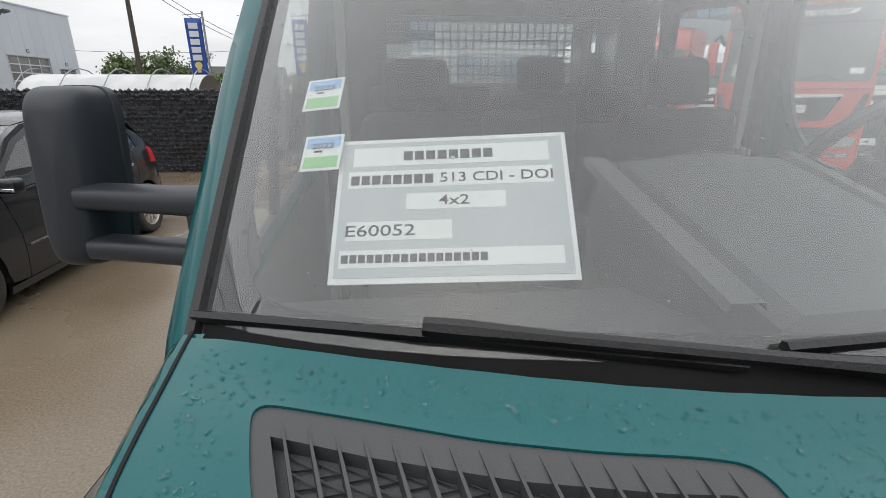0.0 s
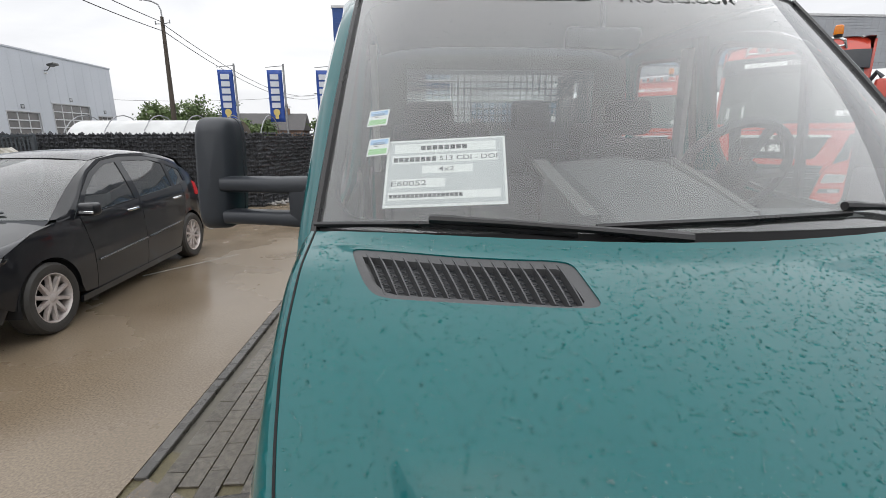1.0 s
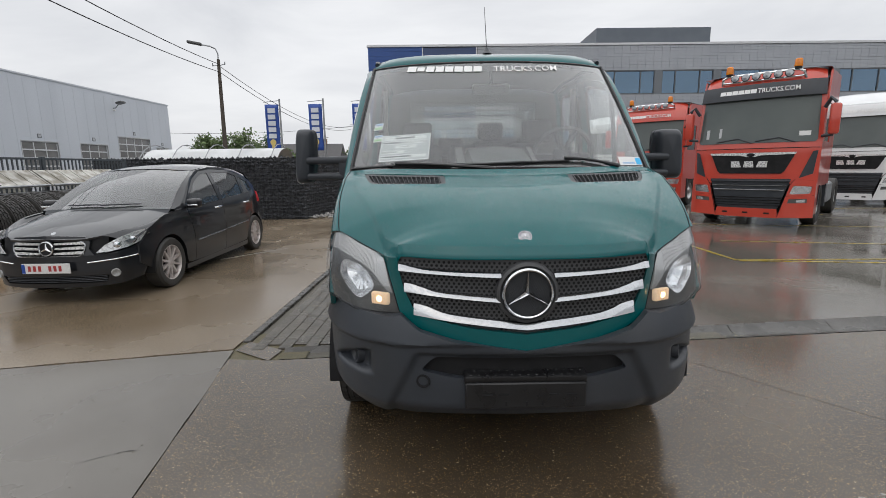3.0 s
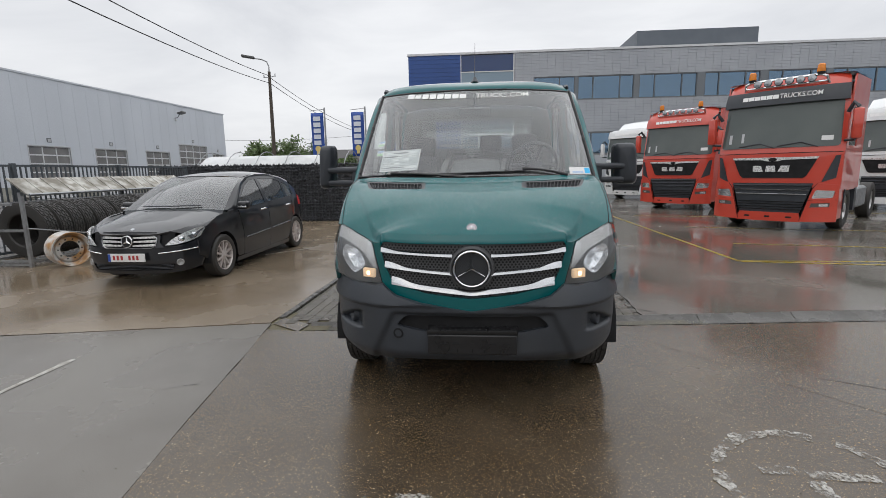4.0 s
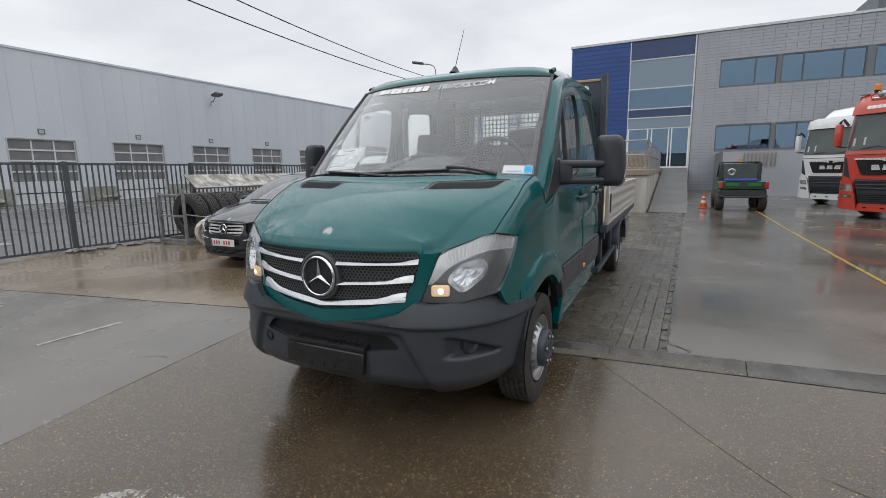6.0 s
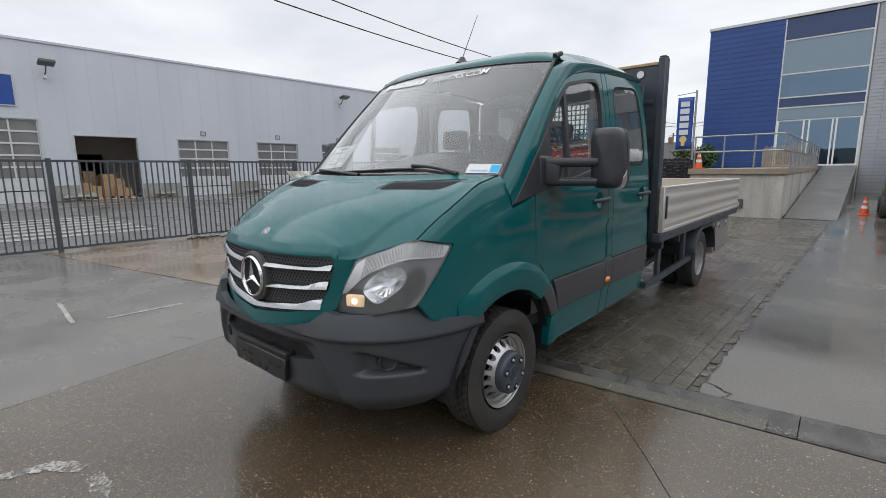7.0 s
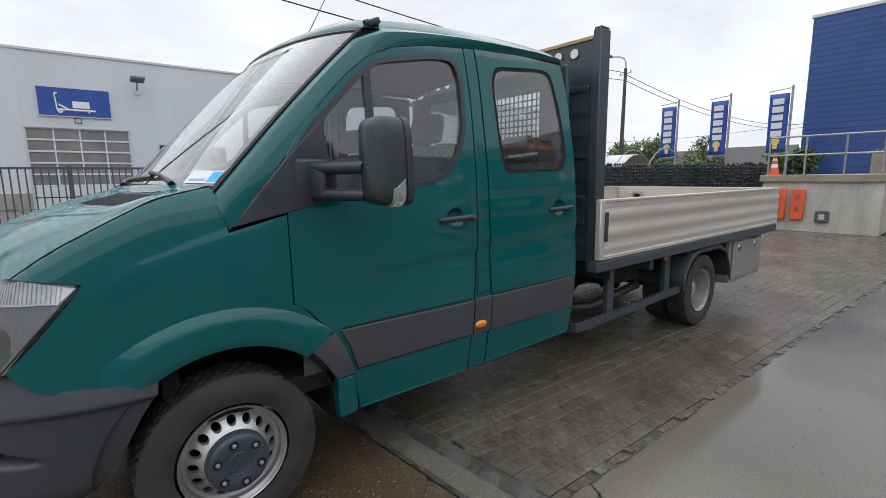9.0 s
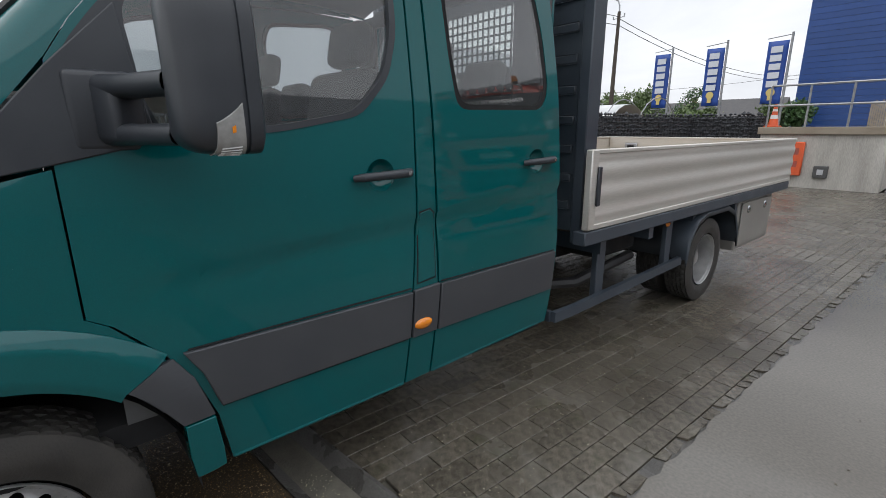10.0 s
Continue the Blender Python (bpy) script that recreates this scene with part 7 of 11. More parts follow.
    top_z = smooth_curve([0.0, 0.3, 0.46, 0.55, 0.62, 0.80, 0.92, 0.975], [0.70, 0.733, 0.777, 0.838, 0.825, 0.835, 0.865, 0.81])
    ledge = loft([[bumper_fn(s * a, top_z(a)) for a in led], [lamp_at(s, (a - 0.54) / 0.4, -0.02, -0.02) for a in led]])
    part("bumper_ledge", ledge, M_GREY_PLASTIC, bumper)

# wheels
def tyre_mesh(r_out, r_in, w, blocks=46):
    b = bmesh.new()
    h = w / 2
    prof = [(r_in, -h * 0.72), (r_in + 0.012, -h * 0.86), (r_in + 0.05, -h * 0.98), (r_out - 0.07, -h), (r_out - 0.03, -h * 0.93), (r_out - 0.012, -h * 0.8), (r_out - 0.011, 0), (r_out - 0.012, h * 0.8), (r_out - 0.03, h * 0.93), (r_out - 0.07, h), (r_in + 0.05, h * 0.98), (r_in + 0.012, h * 0.86), (r_in, h * 0.72)]
    n = blocks * 4
    t0, t1 = h * 0.86, h * 0.8
    tread = [(-t0, 0.006)]
    for k in range(5):
        x0 = -t1 + k * (2 * t1 / 5)
        x1 = x0 + 2 * t1 / 5
        tread += [(x0 + 0.0005, 0.013), (x0 + 0.003, 0.013), (x0 + 0.0035, 0.0), (x1 - 0.0035, 0.0), (x1 - 0.003, 0.013)]
    tread.append((t0, 0.006))
    left = [(r, x) for r, x in prof if x < -h * 0.81]
    right = [(r, x) for r, x in prof if x > h * 0.81]
    rings = []
    for i in range(n):
        g = 2 * math.pi * i / n
        ring = [(r, x) for r, x in left]
        for k, (x, d) in enumerate(tread):
            rib = (k - 1) // 5
            cross = (i + 2 * (rib % 2)) % 4 == 0 and 0 < k < len(tread) - 1
            ring.append((r_out - (max(d, 0.008) if cross else d), x))
        ring += right
        rings.append([b.verts.new((r * math.cos(g), r * math.sin(g), x)) for r, x in ring])
    for i in range(n):
        a, c = rings[i], rings[(i + 1) % n]
        for j in range(len(a) - 1):
            b.faces.new((a[j], c[j], c[j + 1], a[j + 1]))
    return b


def dished_rim(outer, deep):
    """A steel rim with round holes; deep: the disc stands far in, as on twin wheels."""
    b = bmesh.new()
    d = -0.11 if deep else 0.0
    lathe(b, [(0.208, 0.085), (0.214, 0.09), (0.212, 0.075), (0.198, 0.066), (0.192, 0.048 + d), (0.178, 0.042 + d)], 48)
    hole_r, ring_r, n = 0.0185, 0.153, 16
    # the ring with holes, as sectors round each hole
    for i in range(n):
        g = 2 * math.pi * i / n
        cx = Vector((ring_r * math.cos(g), ring_r * math.sin(g)))
        m = 16
        inn, out = [], []
        for j in range(m):
            t = 2 * math.pi * j / m
            p = cx + Vector((math.cos(t + g), math.sin(t + g))) * hole_r
            inn.append(p)
            dr, da = math.cos(t), math.sin(t)
            kx = max(abs(dr), abs(da))
            rr = ring_r + 0.025 * dr / kx
            aa = g + (math.pi / n) * da / kx
            out.append(Vector((rr * math.cos(aa), rr * math.sin(aa))))
        zf = lambda p: 0.042 + d + 0.052 * (0.178 - p.length) / 0.05
        vi = [b.verts.new((p.x, p.y, zf(p))) for p in inn]
        vo = [b.verts.new((p.x, p.y, zf(p))) for p in out]
        vb = [b.verts.new((p.x, p.y, zf(p) - 0.025)) for p in inn]
        for j in range(m):
            jj = (j + 1) % m
            b.faces.new((vo[j], vo[jj], vi[jj], vi[j]))
            b.faces.new((vi[j], vi[jj], vb[jj], vb[j]))
    lathe(b, [(0.128, 0.094 + d), (0.12, 0.1 + d), (0.05, 0.08 + d), (0.0, 0.08 + d)], 40)
    bmesh.ops.remove_doubles(b, verts=b.verts[:], dist=0.0008)
    return b


front_tyre = tyre_mesh(0.352, 0.212, 0.2)


def front_wheel(s):
    w = thing("front_wheel", "", "", at=Matrix.Translation((s * 0.872, WY, WZ)) @ Matrix.Rotation(radians(90 * s), 4, "Y"))
    w.parent = van
    part("tyre", front_tyre.copy(), M_RUBBER, w)
    rim = part("rim", dished_rim(True, False), M_STEEL_RIM, w, smooth=False)
    b = bmesh.new()
    lathe(b, [(0.122, 0.096), (0.12, 0.135), (0.112, 0.145), (0.098, 0.149), (0.06, 0.151), (0.05, 0.146), (0.0, 0.146)], 40)
    cap = part("hub_cap", b, M_FRAME_GREY, w, "dark grey hub cover")
    for k in range(6):
        g = radians(60 * k + 12)
        b = bmesh.new()
        at_nut = Matrix.Translation((0.086 * math.cos(g), 0.086 * math.sin(g), 0))
        lathe(b, [(0.0, 0.1505), (0.0145, 0.1515), (0.0175, 0.1535), (0.0195, 0.149)], 16, at_nut)
        well = part("nut_well", b, M_DARK, cap)
        b = bmesh.new()
        lathe(b, [(0.0, 0.159), (0.0065, 0.159), (0.0085, 0.156), (0.0095, 0.151)], 8, at_nut)
        part("wheel_nut", b, M_STEEL_RIM, well)
    b = bmesh.new()
    for k in range(3):
        g = radians(90 + 120 * k)
        rod(b, (0, 0, 0.147), (0.042 * math.cos(g), 0.042 * math.sin(g), 0.147), 0.006, 4, 0.0015)
    lathe(b, [(0.043, 0.146), (0.045, 0.149), (0.048, 0.146)], 28)
    part("cap_relief", b, M_FRAME_GREY, cap)
    b = bmesh.new()
    lathe(b, [(0.19, -0.03), (0.0, -0.03)], 32)
    part("brake_drum", b, M_DARK, w)
    return w


front_wheel(1)
front_wheel(-1)
RY = 4.34
for s in (1, -1):
    for x in (0.90, 0.66):
        w = thing("rear_wheel", "", "", at=Matrix.Translation((s * x, RY, WZ)) @ Matrix.Rotation(radians(90 * s), 4, "Y"))
        w.parent = van
        part("tyre", front_tyre.copy(), M_RUBBER, w)
        part("rim", dished_rim(True, x > 0.8), M_STEEL_RIM, w)
        b = bmesh.new()
        lathe(b, [(0.07, -0.04), (0.065, 0.01), (0.05, 0.025), (0.0, 0.028)], 24)
        part("hub", b, M_STEEL_RIM, w)
front_tyre.free()

# mirrors
for s in (1, -1):
    mt = thing("door_mirror", "", "", at=pose(0, 0, 0))
    mt.parent = van
    MX, MW, MH, MZ = (1.278, 0.094, 0.172, 1.546) if s > 0 else (1.318, 0.066, 0.188, 1.556)

    def shell(u, v, out=0.0, s=s):
        """u round the housing, v from its nose to its open back."""
        g = 2 * math.pi * u
        k = (1 - (1 - min(1, v / 0.62)) ** 2.6) ** (1 / 2.6)
        cx, sz = math.cos(g), math.sin(g)
        e = 2 / 5.0
        px = math.copysign(abs(cx) ** e, cx) * (MW * (0.42 + 0.58 * k) + out) * (1 if v > 0 else 0)
        pz = math.copysign(abs(sz) ** e, sz) * (MH * (0.62 + 0.38 * k) + out) * (1 if v > 0 else 0)
        lean_in = -0.010 * pz / MH
        # the outer lower corner tapers back
        return Vector((s * (MX + px + lean_in), 0.448 + 0.125 * v + 0.026 * (px / MW) ** 2 * (1 - v), MZ + pz))
    b = grid(lambda u, v: shell(u, v ** 1.6), 48, 16)
    part("mirror_housing", b, M_PLASTIC, mt)
    b = bmesh.new()
    ring = [i / 48 for i in range(49)]
    loft([[shell(u, 1.0, -0.003) for u in ring], [shell(u, 1.0, -0.003) + Vector((0, 0.006, 0)) for u in ring], [shell(u, 1.0, 0.002) + Vector((0, 0.008, 0)) for u in ring], [shell(u, 1.0, 0.001) + Vector((0, 0.036, 0)) for u in ring], [shell(u, 1.0, -0.012) + Vector((0, 0.044, 0)) for u in ring], [shell(u, 1.0, -0.014) + Vector((0, 0.02, 0)) for u in ring]], b)
    part("mirror_bezel", b, M_PLASTIC, mt)
    b = bmesh.new()
    vs = [b.verts.new(shell(i / 28, 1.0, -0.013) + Vector((0, 0.026, 0))) for i in range(28)]
    b.faces.new(vs)
    part("mirror_glass", b, M_CHROME, mt, "mirror glass", smooth=False)
    # two flat tubes on a block at the door
    b = bmesh.new()
    for z0, hh, d0 in ((1.525, 0.027, 0.044), (1.415, 0.025, 0.04)):
        ring = []
        for f in (0, 0.15, 0.4, 0.7, 1.0):
            cx, cy = 0.955 + (MX - 0.025 - 0.955) * f, 0.385 + 0.105 * f
            q = hh * (1.25 - 0.25 * min(1, f * 2.5))
            ring.append([Vector((s * cx, cy + d0 * math.copysign(abs(math.cos(t)) ** 0.7, math.cos(t)), z0 + q * math.copysign(abs(math.sin(t)) ** 0.7, math.sin(t)))) for t in [2 * math.pi * j / 16 for j in range(17)]])
        loft(ring, b)
    box(b, -0.05, 0.05, -0.04, 0.04, -0.075, 0.075, bevel=0.018, seg=3, m=pose(s * 1.0, 0.40, 1.468, 0, 0, s * 22))
    box(b, -0.022, 0.022, -0.075, 0.07, -0.10, 0.095, bevel=0.018, seg=3, m=pose(s * 0.958, 0.372, 1.472, 0, 0, 0))
    bmesh.ops.recalc_face_normals(b, faces=b.faces[:])
    part("mirror_arm", b, M_PLASTIC, mt)

    # repeater let into the lower outer corner
    def lens(a, c, out, s=s):
        g0, g1 = -0.235, -0.015 - 0.035 * (1 - c)
        return shell(g0 + (g1 - g0) * a, 0.40 + 0.55 * c + 0.05 * (1 - a), out)
    b = grid(lambda a, c: lens(a, c, 0.0035), 12, 8)
    rim = [e for e in b.edges if len(e.link_faces) == 1]
    for g in bmesh.ops.extrude_edge_only(b, edges=rim)["geom"]:
        if isinstance(g, bmesh.types.BMVert):
            g.co += Vector((-s * 0.006, 0, 0.004))
    bmesh.ops.recalc_face_normals(b, faces=b.faces[:])
    ind = part("mirror_indicator", b, M_LAMP_CLEAR, mt, "clear and amber repeater lamp")
    part("amber_bulb", grid(lambda a, c: lens(0.8 + 0.09 * a, 0.5 + 0.14 * c, 0.0055), 5, 4), M_AMBER, ind)
    for i in range(5):
        b = bmesh.new()
        pipe(b, [tuple(lens(0.12 + 0.09 * i, 0.15 + 0.7 * j / 5, 0.004)) for j in range(6)], 0.0016, 4)
        part("lens_rib", b, M_BAND, ind)

# ---- cab inside ----
def seat(x, y, w, z=0.88):
    t = thing("seat", "", "", at=pose(x, y, 0))
    t.parent = van
    b = bmesh.new()
    box(b, -w / 2, w / 2, -0.25, 0.25, z - 0.12, z, bevel=0.05, seg=3)
    part("cushion", b, M_SEAT, t)
    b = bmesh.new()
    box(b, -w / 2, w / 2, -0.06, 0.06, 0, 0.62, bevel=0.05, seg=3, m=pose(0, 0.24, z - 0.02, -12, 0, 0))
    part("backrest", b, M_SEAT, t)
    b = bmesh.new()
    box(b, -0.13, 0.13, -0.05, 0.05, 0.64, 0.82, bevel=0.04, seg=3, m=pose(0, 0.24, z - 0.02, -12, 0, 0))
    part("headrest", b, M_SEAT, t)
    part("seat_base", boxes((-w / 2 + 0.04, w / 2 - 0.04, -0.2, 0.2, 0.6, z - 0.12)), M_DARK, t, smooth=False)
    return t


seat(0.5, 0.95, 0.5, 1.08)
seat(-0.16, 0.98, 0.38, 0.88)
seat(-0.55, 0.98, 0.42, 1.07)
for x in (-0.63, -0.24, 0.17, 0.58):
    seat(x, 1.70, 0.39, 1.13 if x == 0.17 else 0.98)
dash = loft([[Vector((0.86 * u, -0.18 + 0.17 * u * u, 1.37)) for u in [-1 + i / 10 for i in range(21)]], [Vector((0.86 * u, 0.05 + 0.05 * u * u, 1.40)) for u in [-1 + i / 10 for i in range(21)]], [Vector((0.86 * u, 0.27, 1.36)) for u in [-1 + i / 10 for i in range(21)]], [Vector((0.86 * u, 0.33, 1.25)) for u in [-1 + i / 10 for i in range(21)]], [Vector((0.86 * u, 0.28, 0.9)) for u in [-1 + i / 10 for i in range(21)]]])
part("dashboard", dash, M_DASH, van)
con = loft([[Vector((x * w + 0.02, y, z0 + (z1 - z0) * h)) for x, h in ((-1, 0.0), (-0.97, 0.8), (-0.85, 1.0), (0.0, 1.06), (0.85, 1.0), (0.97, 0.8), (1, 0.0))] for y, w, z0, z1 in ((-0.11, 0.19, 1.38, 1.40), (-0.09, 0.21, 1.38, 1.475), (0.15, 0.215, 1.36, 1.535), (0.40, 0.22, 1.3, 1.592), (0.47, 0.22, 1.25, 1.56), (0.48, 0.2, 1.0, 1.2))])
console = part("dash_console", con, M_DASH, van)
# flat strips stand in for pale bands reflected in the windscreen
for pts, w in ((((-0.235, -0.09, 1.495), (-0.235, 0.15, 1.55), (-0.23, 0.39, 1.603)), 0.022), (((0.215, -0.04, 1.49), (0.235, 0.2, 1.55), (0.26, 0.46, 1.605)), 0.014)):
    b = bmesh.new()
    loft([[Vector(q) + Vector((dx * w, 0, dz)) for q in pts] for dx, dz in ((-1.2, -0.012), (-1.0, 0.0), (1.0, 0.0), (1.2, -0.012))], b)
    part("console_edge", b, M_REFLECTION_STRIP, console)
b = bmesh.new()
box(b, 0.28, 0.72, 0.08, 0.3, 1.37, 1.45, bevel=0.05, seg=3)
part("instrument_hood", b, M_DASH, van)
sw = Matrix.Translation((0.5, 0.47, 1.545)) @ Matrix.Rotation(radians(-62), 4, "X")
b = bmesh.new()
pipe(b, [tuple(sw @ Vector((0.2 * math.cos(g), 0.2 * math.sin(g), 0))) for g in [2 * math.pi * i / 32 for i in range(32)]], 0.017, 8, closed=True)
st = part("steering_wheel", b, M_PLASTIC, van)
b = bmesh.new()
for g in (0, 180, 250, 290):
    rod(b, sw @ Vector((0, 0, -0.02)), sw @ Vector((0.195 * math.cos(radians(g)), 0.195 * math.sin(radians(g)), 0)), 0.018, 6)
box(b, -0.07, 0.07, -0.06, 0.06, -0.035, 0.005, bevel=0.02, seg=2, m=sw)
part("wheel_spokes", b, M_PLASTIC, st)
b = bmesh.new()
box(b, -0.13, 0.13, -0.02, 0.02, -0.035, 0.035, bevel=0.015, seg=2, m=pose(0, 0.5, 2.0, 20, 0, 0))
rod(b, (0, 0.5, 2.03), (0, 0.53, 2.14), 0.01, 6)
part("inside_mirror", b, M_PLASTIC, van)
for s in (1, -1):
    b = bmesh.new()
    pipe(b, [(s * 0.84, 1.36, 2.05), (s * 0.89, 1.34, 1.6), (s * 0.88, 1.3, 1.0)], 0.02, 6)
    part("seat_belt", b, M_SEAT, van)
    part("inner_pillar", boxes((s * 0.9 - 0.03, s * 0.9 + 0.0, 1.32, 1.44, 0.7, 1.5), (s * 0.82 - 0.02, s * 0.82 + 0.01, 1.33, 1.40, 1.5, 2.12)), M_TRIM_PALE, van, smooth=False)

# flat bed
bed = thing("dropside_bed", "", "", at=pose(0, 0, 0))
bed.parent = van
part("bed_floor", boxes((-1.03, 1.03, 2.62, 6.2, 0.86, 0.895)), M_WOOD, bed, smooth=False)


def dropside(y0, y1, z0, z1, x, s):
    prof = []
    n = 28
    for i in range(n + 1):
        z = z0 + (z1 - z0) * i / n
        w = 0.0055 * math.sin((z - z0) / (z1 - z0) * 2 * math.pi * 3.0) * (1 if 0.08 < i / n < 0.92 else 0)
        prof.append((x + w, z))
    rows = [[Vector((s * px, y, pz)) for px, pz in prof] for y in (y0, y0 + 0.06, (y0 + y1) / 2, y1 - 0.06, y1)]
    b = loft(rows)
    back = [[Vector((s * (x - 0.03), y, z)) for z in (z0, z1)] for y in (y0, y1)]
    loft(back, b)
    box(b, min(s * x, s * (x - 0.032)) - 0.002, max(s * x, s * (x - 0.032)) + 0.008, y0, y1, z1, z1 + 0.022, bevel=0.004)
    box(b, min(s * x, s * (x - 0.032)) - 0.001, max(s * x, s * (x - 0.032)) + 0.006, y0, y1, z0 - 0.03, z0, bevel=0.004)
    return b


for s in (1, -1):
    d = part("side_board", dropside(2.47, 6.22, 0.915, 1.295, 1.055, s), M_ALU_SIDE, bed, "corrugated aluminium side board")
    part("board_end", boxes((min(s * 1.03, s * 1.072), max(s * 1.03, s * 1.072), 2.40, 2.468, 0.89, 1.318), bevel=0.006), M_ALU_SIDE, d)
    part("board_latch", boxes((min(s * 1.073, s * 1.085), max(s * 1.073, s * 1.085), 2.45, 2.485, 1.02, 1.23), bevel=0.004), M_PLASTIC, d)
    part("bed_rail", boxes((min(s * 0.98, s * 1.06), max(s * 0.98, s * 1.06), 2.4, 6.2, 0.80, 0.88), bevel=0.006), M_FRAME_GREY, bed)
b = dropside(-1.02, 1.02, 0.915, 1.295, 0.0, 1)
part("tail_board", b, M_ALU_SIDE, bed, at=pose(0, 6.2, 0, 0, 0, 90))
latch = part("tail_latch", boxes((-0.79, -0.62, 6.15, 6.168, 1.10, 1.24), bevel=0.012), M_GALV, bed)
part("latch_recess", boxes((-0.75, -0.66, 6.143, 6.1495, 1.13, 1.21), bevel=0.008), M_DARK, latch)
# headboard
hb = thing("headboard", "", "", at=pose(0, 0, 0))
hb.parent = van
for s in (1, -1):
    b = bmesh.new()
    box(b, s * 0.965 - 0.032, s * 0.965 + 0.032, 2.44, 2.555, 0.80, 2.46, bevel=0.006)
    box(b, s * 0.965 - 0.028, s * 0.965 + 0.028, 2.45, 2.545, 2.46, 2.475, bevel=0.004)
    p = part("headboard_post", b, M_FRAME_GREY, hb)
    b = bmesh.new()
    for z in (0.9, 1.0, 1.12, 1.24):
        rod(b, (s * 1.0, 2.475, z), (s * 1.007, 2.475, z), 0.009, 8)
    part("post_bolts", b, M_GALV, p)
    # panel of pressed sheet with ribs beside the open mesh
    x0, x1 = (0.475, 0.93) if s > 0 else (-0.93, -0.515)
    b = bmesh.new()
    if s > 0:
        # a slot stays open beside the mesh
        box(b, x0, 0.60, 2.47, 2.485, 0.86, 2.40)
        box(b, 0.63, x1, 2.47, 2.485, 0.86, 2.40)
        box(b, 0.60, 0.63, 2.471, 2.484, 0.86, 1.96)
        box(b, 0.60, 0.63, 2.471, 2.484, 2.11, 2.40)
    else:
        box(b, x0, x1, 2.47, 2.485, 0.86, 2.40)
    pp = part("headboard_panel", b, M_FRAME_GREY, hb)
    for i in range(8):
        b = bmesh.new()
        box(b, x0 + 0.05, x1 - 0.03, 2.461, 2.4695, 0.98 + 0.155 * i, 1.03 + 0.155 * i, bevel=0.008)
        part("panel_rib", b, M_FRAME_GREY, pp)
    # white discs stand in for daylight showing through two holes
    for xx in (x0 + 0.16, x0 + 0.3):
        b = bmesh.new()
        lathe(b, [(0.0, 0.0), (0.033, 0.0)], 20, pose(xx, 2.4545, 2.335, 90, 0, 0))
        part("panel_hole", b, M_WHITE, pp, smooth=False)
part("headboard_panel", boxes((-0.514, 0.474, 2.47, 2.485, 0.86, 1.785), (-0.514, 0.474, 2.47, 2.485, 2.122, 2.40)), M_FRAME_GREY, hb, smooth=False)
part("top_batten", boxes((-0.925, 0.925, 2.46, 2.53, 2.402, 2.43), bevel=0.005), M_WOOD, hb, "brown wooden batten")
b = bmesh.new()
for i in range(1, 21):
    box(b, -0.514 + i * 0.04705 - 0.006, -0.514 + i * 0.04705 + 0.006, 2.472, 2.478, 1.785, 2.122)
for j in range(1, 7):
    box(b, -0.514, 0.474, 2.479, 2.484, 1.785 + j * 0.0481 - 0.006, 1.785 + j * 0.0481 + 0.006)
part("mesh_grille", b, M_FRAME_GREY, hb, smooth=False)

